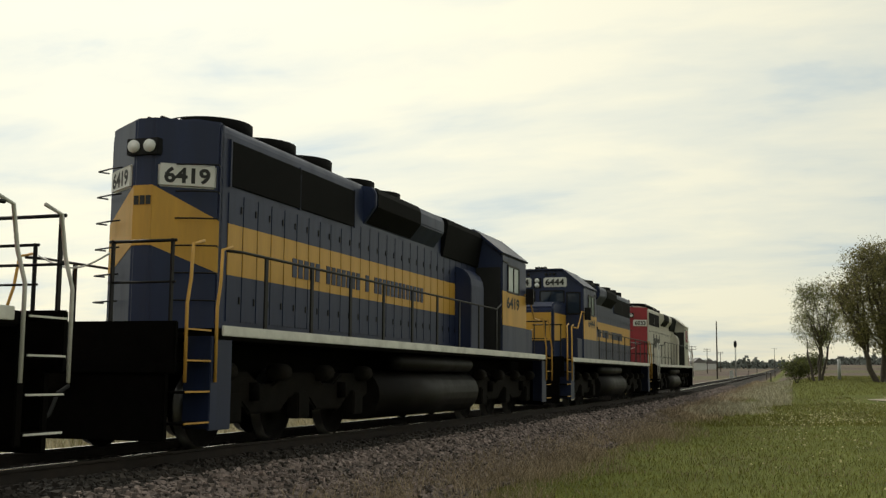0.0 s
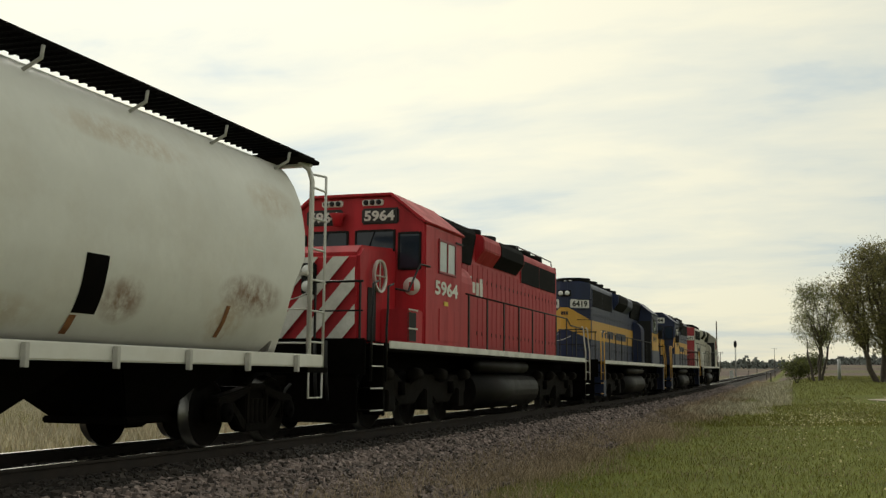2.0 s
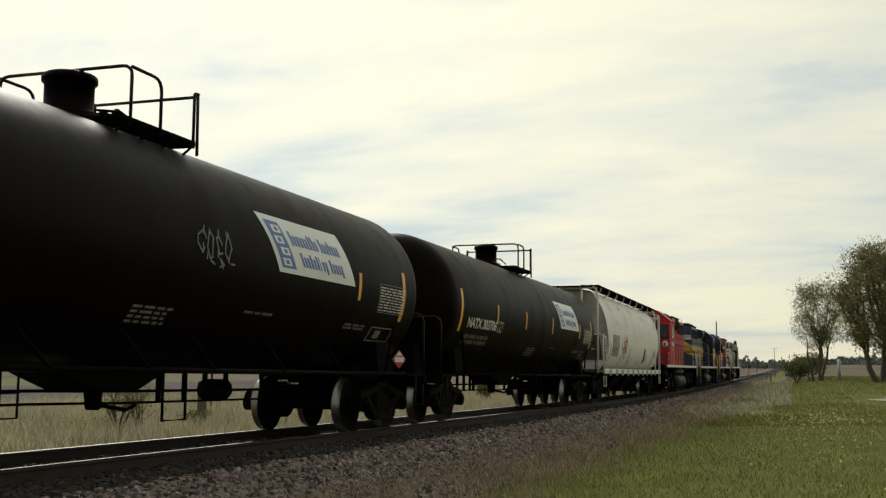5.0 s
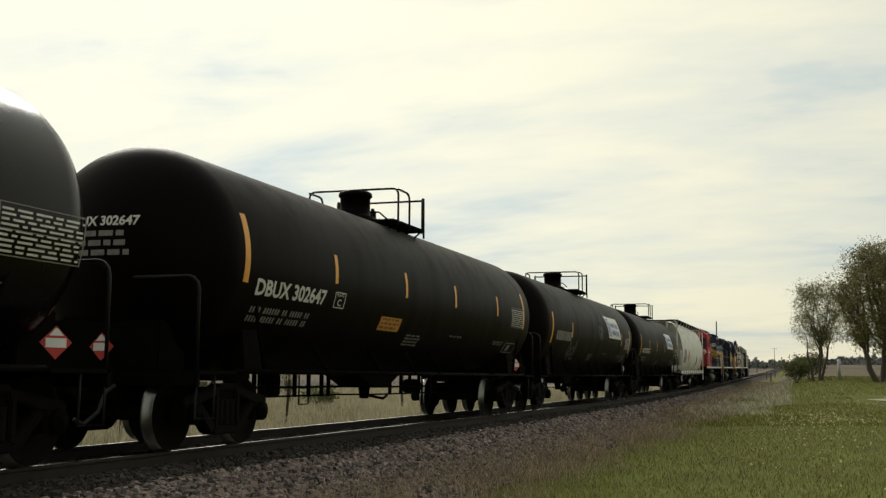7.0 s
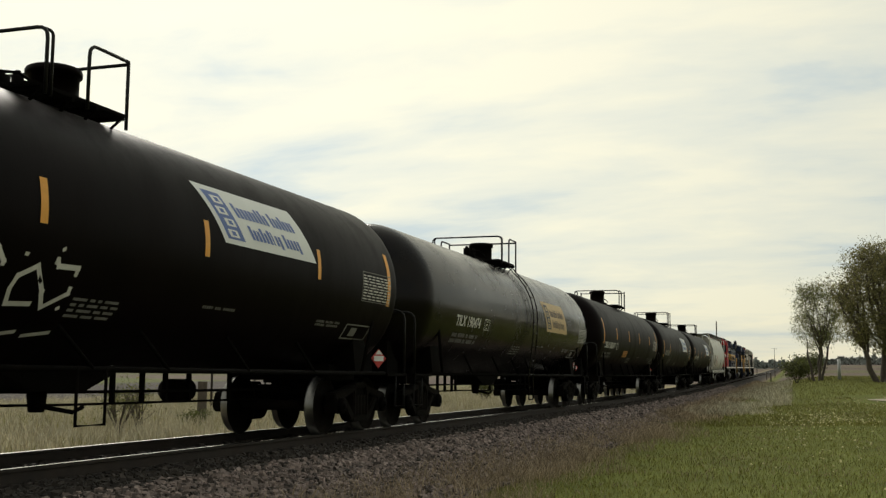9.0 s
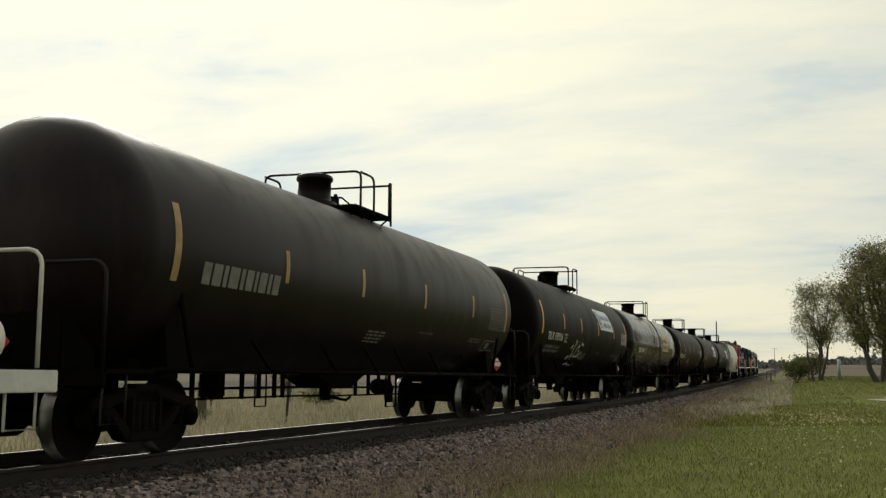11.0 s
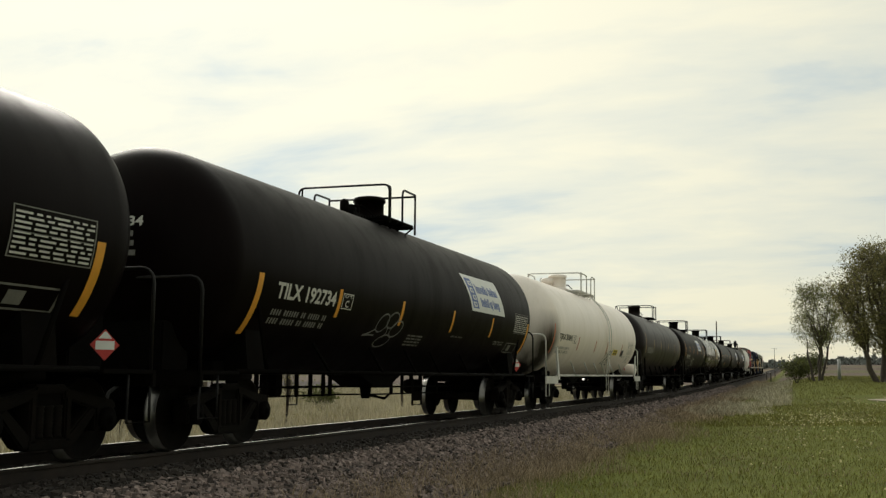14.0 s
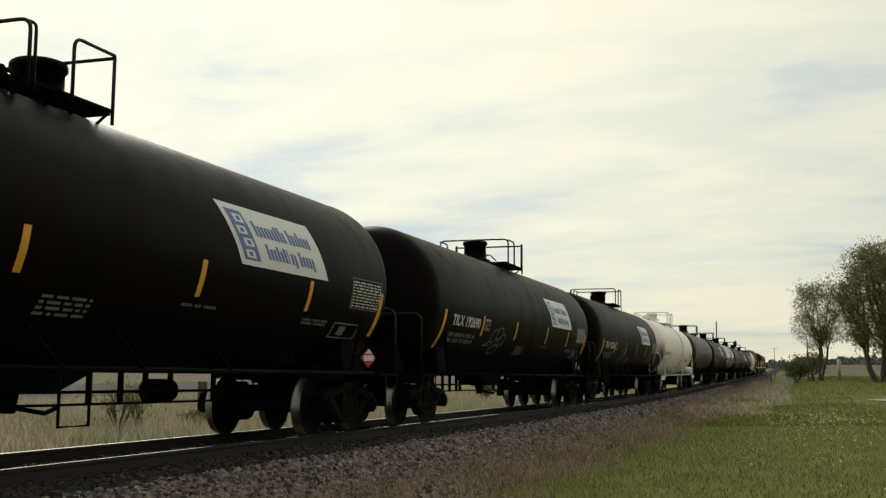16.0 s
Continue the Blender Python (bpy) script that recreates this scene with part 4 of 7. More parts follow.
        part("warning_placard", patch(2.45, 3.42, 1.75, 1.95, r=TANK_R + 0.006), M_yellow, car, "yellow notice")
        part("small_print", bars(2, 2.6, 1.92, 0.7, 0.09, 78, r=TANK_R + 0.009), M_blackink, car)
        part("warning_placard", patch(4.25, 4.75, 1.74, 1.96, r=TANK_R + 0.006), M_blackink, car, "small dark notice")
    for gx, gz, sc, seed, m in spec.get("graffiti", ()):
        part("graffiti", graffiti(gx, gz, sc, seed), m, car, "sprayed scribble")
    if spec.get("petals"):
        part("graffiti", petals(*spec["petals"]), M_graf, car, "sprayed outline of rounded lobes")
    return car


def graffiti(x, z, sc, seed):
    """A scribbled line of paint laid on the flank."""
    q = random.Random(seed)
    g = Geo()
    w = 0.024 * sc
    pl = shell_place(x, z, TANK_R + 0.007)

    def stroke(a0, b0, a1, b1):
        d = math.hypot(a1 - a0, b1 - b0) or 1
        nx, ny = -(b1 - b0) / d * w, (a1 - a0) / d * w
        ux, uy = (a1 - a0) / d * w, (b1 - b0) / d * w
        g.add([pl(a0 + nx - ux, b0 + ny - uy), pl(a1 + nx + ux, b1 + ny + uy), pl(a1 - nx + ux, b1 - ny + uy), pl(a0 - nx - ux, b0 - ny - uy)], [(0, 1, 2, 3)])
    for k in range(4):
        ca, cb = 0.42 * k * sc, q.uniform(-0.12, 0.12) * sc
        ha, hb = q.uniform(0.13, 0.22) * sc, q.uniform(0.22, 0.34) * sc
        ring = [(ca + ha * math.cos(t) * q.uniform(0.6, 1.2), cb + hb * math.sin(t) * q.uniform(0.6, 1.2)) for t in [q.uniform(0, 1) + 2 * math.pi * i / 6 for i in range(6)]]
        for p0, p1 in zip(ring, ring[1:] + ring[:1] * (k % 2)):
            stroke(*p0, *p1)
        stroke(ca + ha * q.uniform(-1, 1), cb - hb, ca + ha * q.uniform(-1, 1), cb + hb * 1.2)
    for i in range(5):
        a0 = q.uniform(0.3, 1.6) * sc
        stroke(a0, -0.42 * sc + q.uniform(-0.06, 0.06), a0 + q.uniform(0.1, 0.35) * sc, -0.38 * sc + q.uniform(-0.08, 0.08))
    return g


def spec(**kw):
    d = dict(paint=M_black, rail=M_railing, ink=M_ink, dim=M_dimink, tape=M_orange, talls=(-7.2, 7.2), shorts=(-4.4, -1.65, 1.4, 4.5), tall_z=(1.9, 2.8), short_z=(2.1, 2.62), sign=M_sign, seed=1, label="black tank car with a white vinyl sign and amber strips")
    d.update(kw)
    return d


TRAIN = []
TANKS = [
    spec(mark="NATX 303706", mark_x=-6.78, mark_w=2.28, box_x=-4.38, seed=11, talls=(-7.30, 7.05), shorts=(-4.49, -1.77, 1.30, 5.17), tall_z=(1.88, 2.76), short_z=(2.14, 2.58), sign_x=2.36, rails="fore", end=1.0),
    spec(seed=12, worn_mark=True, sign_x=2.15, rails="fore", end=0.85, graffiti=((-4.4, 1.75, 0.7, 5, M_graf), (0.1, 2.5, 0.5, 6, M_graf)), talls=(-7.2, 7.0), tall_z=(1.90, 2.76), short_z=(2.14, 2.58), shorts=(-4.45, 5.0), label="black tank car with a white vinyl sign and grey graffiti"),
    spec(mark="DBUX 302647", mark_x=-7.08, mark_w=2.2, box_x=-4.57, sign=None, orange=-2.5, tall_z=(2.12, 3.01), short_z=(2.33, 2.77), talls=(-7.40, 7.04), shorts=(-4.58, -1.49, 1.41, 4.59), panel=(5.85, 2.60), seed=13, rails="fore", end=0.97, label="black tank car with amber strips and an orange notice"),
    spec(mark="TILX 190474", mark_x=-6.05, mark_w=1.76, box_x=-3.99, paint=M_grey, sign=M_tansign, sign_x=2.12, sign_z=(2.18, 2.98), talls=(), shorts=(), panel=(6.55, 2.46), seed=14, rails="aft", end=0.80, label="glossy grey-black tank car with a yellowed vinyl sign"),
    spec(mark="TILX 197016", mark_x=-6.37, mark_w=1.94, box_x=-4.17, seed=15, tall_z=(2.12, 3.01), short_z=(2.34, 2.78), talls=(-7.13, 7.30), shorts=(-4.34, -1.70, 1.28, 4.47), panel=(6.13, 2.61), sign_x=1.71, sign_z=(2.56, 3.26), rails="aft", end=0.34, graffiti=((-2.7, 1.70, 1.15, 9, M_ink),), label="black tank car with a white sign and grey graffiti"),
    spec(sign=None, seed=16, paint=M_brown, worn_mark=True, tape=M_fadedtape, ink=M_dimink, tall_z=(2.0, 2.9), short_z=(2.2, 2.65), rails="fore", end=0.95, label="dusty brown-black tank car with amber strips at its ends"),
    spec(mark="TJRX 30041", seed=17, lean=-0.16, mark_x=-7.32, mark_w=1.86, talls=(-7.92,), shorts=(-4.32, -1.32, 1.0, 4.25), tall_z=(1.62, 2.45), short_z=(1.78, 2.18), panel=(5.65, 2.30), paint=M_white, rail=M_wrail, ink=M_blackink, dim=M_hopdark, tape=M_dullorange, sign=None, white=True, box_x=-5.27, rails="white", end=1.2, graffiti=((1.2, 1.68, 0.8, 21, M_blackink),), label="white tank car with black lettering and sooty ends"),
    spec(mark="TILX 192734", seed=18, tall_z=(1.48, 2.28), short_z=(1.83, 2.26), talls=(-7.06, 7.45), shorts=(-4.43, -1.65, 1.30, 4.20), mark_x=-6.55, mark_w=1.97, box_x=-4.34, panel=(6.11, 2.47), sign_x=2.50, rails="aft", end=0.37, petals=(-2.1, 1.75)),
    spec(mark="TILX 192690", seed=19, tall_z=(1.52, 2.27), short_z=(1.84, 2.28), talls=(-7.17, 7.26), shorts=(-4.42, -1.48, 1.88, 4.63), mark_x=-6.65, mark_w=1.97, box_x=-4.29, panel=(5.91, 2.46), sign_x=2.38, rails="fore", end=1.12, petals=(-3.0, 1.78)),
    spec(seed=20, sign_x=2.61, talls=(-7.2, 7.46), shorts=(-4.4, -1.44, 1.73, 4.72), tall_z=(1.6, 2.31), short_z=(1.86, 2.30), panel=(6.2, 2.47), rails="aft", end=0.55),
]
PLACES = (-37.2, -55.0, -72.65, -91.2, -108.5, -126.7, -144.9, -163.6, -181.4, -199.55)
for sp, u in zip(TANKS, PLACES):
    TRAIN.append((tank_car(sp), u))
# ---- covered hopper ----
HOP_Z = (1.22, 1.40, 1.58, 1.78, 2.10, 2.60, 3.00, 3.40, 3.70, 3.90, 4.02)
HOP_W = (1.10, 1.25, 1.36, 1.44, 1.50, 1.50, 1.45, 1.335, 1.18, 1.03, 0.90)
HOP_IN = (0.40, 0.55, 0.65, 0.68, 0.66, 0.27, 0.18, 0.10, 0.03, 0.0, 0.0)


def hopper_profile(z):
    """Half width of the round-sided body at a height."""
    return float(np.interp(z, HOP_Z, HOP_W))


def hopper_car():
    car = tagged(new("covered_hopper"), "pale grey covered hopper wagon with rust stains and graffiti", "hopper wagon", group="cars of the freight train")
    zs = [1.22 + (4.02 - 1.22) * i / 24 for i in range(25)]
    right = [(-hopper_profile(z), z) for z in zs]
    prof = right + [(-y, z) for y, z in right[::-1]]

    def body():
        g = Geo()
        n = len(prof)
        # ends slope inward below, as the hopper sheets do
        xs = [-7.55, -5, -2.5, 0, 2.5, 5, 7.55]
        vs = []
        for x in xs:
            for y, z in prof:
                k = 0.0
                if abs(x) > 7:
                    k = -float(np.interp(z, HOP_Z, HOP_IN)) * (1 if x > 0 else -1)
                vs.append((x + k, y, z))
        fs = [(i * n + k, i * n + (k + 1) % n, (i + 1) * n + (k + 1) % n, (i + 1) * n + k) for i in range(len(xs) - 1) for k in range(n)]
        g.add(vs, fs, 0, True)
        g.add(vs[:n], [tuple(range(n))], 1)
        g.add(vs[-n:], [tuple(range(n))], 1)
        return g
    part("hopper_body", body(), [M_hopper, M_hopdark], car, "rounded pale grey body with rust stains")
    part("roof_sheet", Geo(bevel=0.02).prism([(-0.95, 4.0), (-0.5, 4.10), (0.5, 4.10), (0.95, 4.0), (0.9, 3.96), (-0.9, 3.96)], -7.5, 7.5), M_hopper, car)
    for sy in (-1, 1):
        g = Geo()
        for i in range(10):
            y = sy * (0.70 + 0.064 * i)
            g.box(-8.0, 8.0, y - 0.008, y + 0.008, 4.16, 4.19)
        for i in range(100):
            g.box(-8.0 + 0.161 * i - 0.012, -8.0 + 0.161 * i + 0.012, min(sy * 0.7, sy * 1.28), max(sy * 0.7, sy * 1.28), 4.13, 4.16)
        part("running_board", g, M_under, car, "dark steel grating walkway along the roof edge")
        for i in range(9):
            x = -7.2 + 1.8 * i
            part("board_bracket", lambda s=sy: Geo().tube([(0, s * 1.26, 4.13), (0, s * 1.24, 4.0), (0, s * 0.98, 3.88)], 0.022, 5), M_hopdark, car, key=("bracket", sy), at=(x, 0, 0))
        part("side_sill", lambda: Geo(bevel=0.015).box(-7.95, 7.95, -0.04, 0.04, 1.06, 1.24), M_hopper, car, key="hsill", at=(0, sy * 1.47, 0))
        for i in range(11):
            x = -7.0 + 1.4 * i
            part("sill_gusset", lambda: Geo(bevel=0.005).box(-0.03, 0.03, -0.06, 0.0, 0.99, 1.22), M_hopdark, car, key="gusset", at=(x, sy * 1.52 if sy < 0 else 1.58, 0))
    for i in range(9):
        part("sill_bracket", lambda: Geo().box(-0.02, 0.02, -1.44, 1.44, 1.10, 1.21), M_hopdark, car, key="sillbracket", at=(-6.4 + 1.6 * i, 0, 0))
    part("hatch_trough", Geo(bevel=0.02).box(-7.0, 7.0, -0.3, 0.3, 4.08, 4.20), M_hopdark, car, "long hatch covers on the roof")
    # discharge hoppers below
    for i in range(4):
        x = -4.9 + 3.27 * i
        part("discharge_hopper", lambda: Geo(bevel=0.02).add([(-1.55, -1.2, 1.25), (1.55, -1.2, 1.25), (1.55, 1.2, 1.25), (-1.55, 1.2, 1.25), (-0.45, -0.55, 0.42), (0.45, -0.55, 0.42), (0.45, 0.55, 0.42), (-0.45, 0.55, 0.42)], [(0, 1, 2, 3), (7, 6, 5, 4), (0, 4, 5, 1), (1, 5, 6, 2), (2, 6, 7, 3), (3, 7, 4, 0)]).box(-0.5, 0.5, -0.6, 0.6, 0.34, 0.43), M_under, car, "sooty discharge hopper", key="discharge", at=(x, 0, 0))
    # ends: posts, sloped sheets, ladders, platform
    for sx in (-1, 1):
        def endframe():
            g = Geo(bevel=0.008)
            for y in (-0.70, 0.13, 0.70):
                g.box(-0.03, 0.03, y - 0.035, y + 0.035, 2.45 if y < 0.5 else 1.0, 4.05)
            for y in (-1.25, 1.25):
                g.tube([(0.05, y, 1.0), (0.05, y, 3.85), (0.0, y * 0.97, 4.02), (-0.15, y * 0.9, 4.12)], 0.04, 8)
            g.box(-0.06, 0.06, -1.25, 1.25, 4.06, 4.14)
            g.box(-0.04, 0.04, -1.25, 1.25, 2.42, 2.47)
            for z in (1.42, 1.92):
                g.tube([(0.05, -1.25, z), (0.05, -0.7, z)], 0.016, 6)
                g.tube([(0.05, 1.25, z), (0.05, 0.7, z)], 0.016, 6)
            return g
        part("end_frame", endframe, M_hopper, car, "grey end posts and cross bars", key="hend", at=(sx * 7.95, 0, 0))
        part("roof_end", lambda: Geo(bevel=0.01).box(-0.5, 0.25, -1.32, 1.32, 4.10, 4.16), M_under, car, key="roofend", at=pose(sx * 7.85, 0, 0, 0, 0, 0 if sx > 0 else 180))
        part("slope_sheet", lambda: Geo().add([(0.05, -1.25, 2.5), (0.05, 1.25, 2.5), (-0.95, 1.25, 1.2), (-0.95, -1.25, 1.2), (0.0, -1.25, 2.5), (0.0, 1.25, 2.5), (-1.0, 1.25, 1.2), (-1.0, -1.25, 1.2)], [(0, 1, 2, 3), (7, 6, 5, 4), (0, 4, 5, 1), (1, 5, 6, 2), (2, 6, 7, 3), (3, 7, 4, 0)]), M_hopgrime_shade, car, key="slope", at=pose(sx * 7.6, 0, 0, 0, 0, 0 if sx > 0 else 180))

        def lad(side, top):
            g = Geo()
            y = side * 1.47
            g.tube([(-0.46, y, 1.06), (-0.46, y, top - 0.1), (-0.40, y * 0.97, top)], 0.022, 6)
            g.tube([(0.02, y, 1.06), (0.02, y, top)], 0.022, 6)
            n = int((top - 1.1) / 0.45)
            for i in range(n + 1):
                z = 1.42 + 0.45 * i
                if z < top:
                    g.tube([(-0.46, y, z), (0.02, y, z)], 0.016, 6)
            g.tube([(0.02, y, top), (0.0, side * 1.25, top + 0.05)], 0.018, 6)
            g.tube([(-0.46, y, 1.06), (-0.46, y, 0.62), (0.0, y, 0.62), (0.0, y, 1.06)], 0.018, 6)
            return g
        for side in (-1, 1):
            high = 3.9 if sx > 0 else 2.42
            part("ladder", lambda: lad(side, high), M_wrail, car, "pale pipe ladder at the corner", key=("hlad", side, high), at=pose(sx * 8.0, 0, 0, 0, 0, 0 if sx > 0 else 180))
        part("end_sill", lambda: Geo(bevel=0.01).box(-0.6, 0.1, -1.5, 1.5, 0.98, 1.06).box(-1.8, 0.4, -0.3, 0.3, 0.66, 1.05), M_under, car, key="hsillend", at=pose(sx * 8.05, 0, 0, 0, 0, 0 if sx > 0 else 180))
        freight_truck(car, sx * 6.75)
        coupler(car, sx * 8.85, sx)
    part("brake_wheel", Geo().lathe([(-0.02, 0.28), (0.02, 0.28), (0.02, 0.25), (-0.02, 0.25), (-0.02, 0.28)], "x", 20, caps=False).tube([(0, -0.26, 0), (0, 0.26, 0)], 0.015, 5).tube([(0, 0, -0.26), (0, 0, 0.26)], 0.015, 5), M_hopdark, car, at=(-8.05, 0.75, 2.1))

    # markings on the near flank
    def lay(x0, z0):
        return lambda a, b: (x0 + a, -hopper_profile(z0 + b) - 0.006, z0 + b)

    def slab(x0, x1, z0, z1, lean=0.0, lift=0.005):
        g = Geo()
        vs = [(x + lean * (z - z0), -hopper_profile(z) - lift, z) for z in [z0 + (z1 - z0) * i / 6 for i in range(7)] for x in (x0, x1)]
        return g.add(vs, [(2 * i, 2 * i + 1, 2 * i + 3, 2 * i + 2) for i in range(6)], 0, True)
    part("repaint_patch", slab(-6.17, -4.58, 1.70, 2.50, lift=0.004), M_patch, car, "tan repaint panel")
    part("lettering", text_geo("CP", 0.21, 0.44, lay(-6.08, 2.14), 0.012), M_blackink, car, "stencilled reporting mark")
    part("lettering", text_geo("390170", 0.20, 1.08, lay(-6.16, 1.84), 0.012), M_blackink, car, "stencilled wagon number")
    part("repaint_patch", Geo().box(-7.99, -7.96, -0.35, 0.45, 3.35, 3.78), M_patch, car, "tan panel on the end")
    part("stencil_box", slab(-4.02, -3.80, 2.0, 2.23), M_patch, car)
    for x, z0, z1, w in ((-6.55, 1.38, 2.17, 0.12), (-3.90, 1.37, 1.76, 0.11), (-1.32, 1.37, 1.76, 0.11), (2.30, 1.33, 1.52, 0.11), (5.2, 1.40, 1.79, 0.10)):
        part("reflective_strip", slab(x, x + w, z0, z1, 0.0), M_rustspot if x > -6 else M_dullorange, car, "short worn amber strip")
    part("dark_panel", slab(2.30, 2.68, 1.54, 2.14, 0.0), M_under, car, "dark rectangular plate")
    q = random.Random(5)
    g = Geo()
    for i in range(15):
        a, b = -3.6 + q.uniform(0, 1.1), 1.60 + q.uniform(0, 0.45)
        for k in range(5):
            a2, b2 = a + q.uniform(-0.25, 0.3), b + q.uniform(-0.25, 0.3)
            d = math.hypot(a2 - a, b2 - b) or 1
            nx, nz = -(b2 - b) / d * 0.018, (a2 - a) / d * 0.018
            g.add([(xx, -hopper_profile(zz) - 0.006, zz) for xx, zz in ((a + nx, b + nz), (a2 + nx, b2 + nz), (a2 - nx, b2 - nz), (a - nx, b - nz))], [(0, 1, 2, 3)])
            a, b = a2, min(2.3, max(1.4, b2))
    part("graffiti", g, M_redgraf, car, "small red sprayed scribble")
    return car


# ---- locomotives ----
def locomotive(F, sc):
    """A six-axle road diesel. F: +1 with the cab leading, -1 with the cab at the back. d is measured from the cab end's coupler face."""
    car = tagged(new("diesel_locomotive"), sc["label"], "locomotive", group="engines of the train")
    body, band, cabm, noser, deckedge, grab = sc["body"], sc["band"], sc["cab"], sc["nose"], sc["edge"], sc["grab"]
    k = (F, sc["name"])

    def X(d):
        return F * (10.5 - d)

    def bx(g, d0, d1, y0, y1, z0, z1, mi=0):
        return g.box(min(X(d0), X(d1)), max(X(d0), X(d1)), y0, y1, z0, z1, mi)
    hw = 0.85
    # frame and deck
    g = Geo(bevel=0.02)
    bx(g, 1.0, 20.0, -0.6, 0.6, 0.95, 1.36)
    bx(g, 1.75, 19.25, -1.54, 1.54, 1.36, 1.50)
    part("frame", g, M_under, car, "black frame and walkway deck")
    for sy in (-1, 1):
        g = Geo(bevel=0.008)
        bx(g, 1.85, 19.15, sy * 1.545 - 0.012, sy * 1.545 + 0.012, 1.41, 1.535)
        part("sill_stripe", g, deckedge, car, "white-painted walkway edge")
    for d in (1.0, 20.0):
        e = 1 if d < 5 else -1
        g = Geo(bevel=0.015)
        bx(g, d - 0.03, d + 0.05, -1.45, 1.45, 0.95, 1.55)
        bx(g, d + 0.0, d + e * 0.10, -1.3, 1.3, 0.18, 0.95)
        part("pilot", g, M_under, car, "black end plate and snow pilot")
        for sy in (-1, 1):
            for i in range(4):
                g = Geo(bevel=0.006)
                bx(g, d + e * 0.08, d + e * 0.62, sy * 1.52 - 0.3 * (sy > 0), sy * 1.52 + 0.3 * (sy < 0), 0.36 + 0.36 * i, 0.39 + 0.36 * i)
                st = part("step", g, M_under, car, "boarding step")
                g = Geo()
                bx(g, d + e * 0.08, d + e * 0.62, sy * 1.525 - 0.006, sy * 1.525 + 0.006, 0.372 + 0.36 * i, 0.392 + 0.36 * i)
                part("step_edge", g, M_yrail if sc["navy"] else deckedge, st, "pale painted edge")
            g = Geo(bevel=0.01)
            bx(g, d + e * 0.64, d + e * (1.15 if sc["navy"] else 0.74), sy * 1.50 - 0.02, sy * 1.50 + 0.02, 0.28, 1.40)
            bx(g, d + e * 0.64, d + e * 0.68, min(sy * 1.15, sy * 1.5), max(sy * 1.15, sy * 1.5), 0.30, 1.40)
            part("step_stringer", g, body if sc["navy"] else M_under, car, "painted stair side plate")
            for dd in (0.04, 0.72):
                x = X(d + e * dd)
                g = Geo().tube([(x, sy * 1.54, 0.85), (x, sy * 1.54, 1.75), (X(d + e * (dd + 0.10)), sy * 1.52, 2.05), (X(d + e * (dd + 0.16)), sy * 1.50, 2.46), (X(d + e * (dd + 0.4)), sy * 1.50, 2.52)], 0.021, 7)
                part("grab_rail", g, M_wrail if d > 5 and not sc["navy"] else grab, car, "bent grab rail at the steps")
        # end railing across the platform
        for y in (-1.35, -0.55, 0.55, 1.35):
            part("stanchion", Geo(bevel=0.004).box(X(d) - 0.03, X(d) + 0.03, y - 0.012, y + 0.012, 1.5, 2.5), M_railing, car)
        for sy in (-1, 1):
            part("end_railing", Geo().tube([(X(d), sy * 1.4, 2.48), (X(d), sy * 0.5, 2.48)], 0.02, 7).tube([(X(d), sy * 1.4, 2.0), (X(d), sy * 0.5, 2.0)], 0.016, 6), M_railing, car)
        part("safety_chain", Geo().tube([(X(d), -0.5 + 0.1 * i, 2.35 - 0.16 * math.sin(math.pi * i / 10)) for i in range(11)], 0.012, 5), M_wrail, car, "sagging chain across the end")
        coupler(car, X(0.05) if d < 5 else X(20.95), F if d < 5 else -F)

    # three-axle trucks
    for d in (4.75, 16.25):
        tr = part("truck", lambda: Geo(bevel=0.03).box(-2.3, 2.3, -0.5, 0.5, 0.62, 0.95), M_under, car, "dusty six-wheel power truck", key="lbolster", at=(X(d), 0, 0))

        def side():
            g = Geo(bevel=0.03)
            g.prism([(-2.62, 0.62), (-2.62, 0.86), (-2.3, 0.98), (-1.55, 0.98), (-1.2, 0.82), (-0.85, 0.82), (-0.5, 0.98), (0.5, 0.98), (0.85, 0.82), (1.2, 0.82), (1.55, 0.98), (2.3, 0.98), (2.62, 0.86), (2.62, 0.62), (2.3, 0.55), (1.8, 0.62), (1.5, 0.42), (0.6, 0.42), (0.3, 0.62), (-0.3, 0.62), (-0.6, 0.42), (-1.5, 0.42), (-1.8, 0.62), (-2.3, 0.55)], -0.08, 0.08, axis="y")
            return g
        for sy in (-1, 1):
            part("side_frame", side, M_truck, tr, "dusty cast truck side frame", key="lside", at=(0, sy * 1.12, 0))
            for x in (-2.05, 0, 2.05):
                part("journal_box", lambda: Geo(bevel=0.02).box(-0.19, 0.19, -0.10, 0.10, 0.32, 0.70), M_truck, tr, key="journal", at=(x, sy * 1.18, 0))
            for x in (-2.5, -0.8, 0.8, 2.5):
                part("brake_cylinder", lambda: Geo().lathe([(-0.22, 0.06), (-0.2, 0.12), (0.16, 0.12), (0.2, 0.05)], "x", 12), M_truck, tr, key="lbrake", at=(x * 0.92, sy * 1.24, 0.98))
            for x in (-1.45, 1.45):
                part("coil_spring", lambda: Geo().lathe([(0.60, 0.09), (0.84, 0.09)], "z", 10), M_under, tr, key="lspring", at=(x, sy * 1.22, 0))
        add_wheels(tr, (-2.05, 0.0, 2.05), 0.508)
    # fuel tank and air reservoirs
    g = Geo()
    pr = arc(-0.95, 0.62, 0.42, 90, 270, 10) + arc(0.95, 0.62, 0.42, -90, 90, 10)
    g.prism(pr, min(X(7.6), X(13.5)), max(X(7.6), X(13.5)), smooth=True)
    part("fuel_tank", g, M_fueltank, car, "dusty rounded fuel tank")
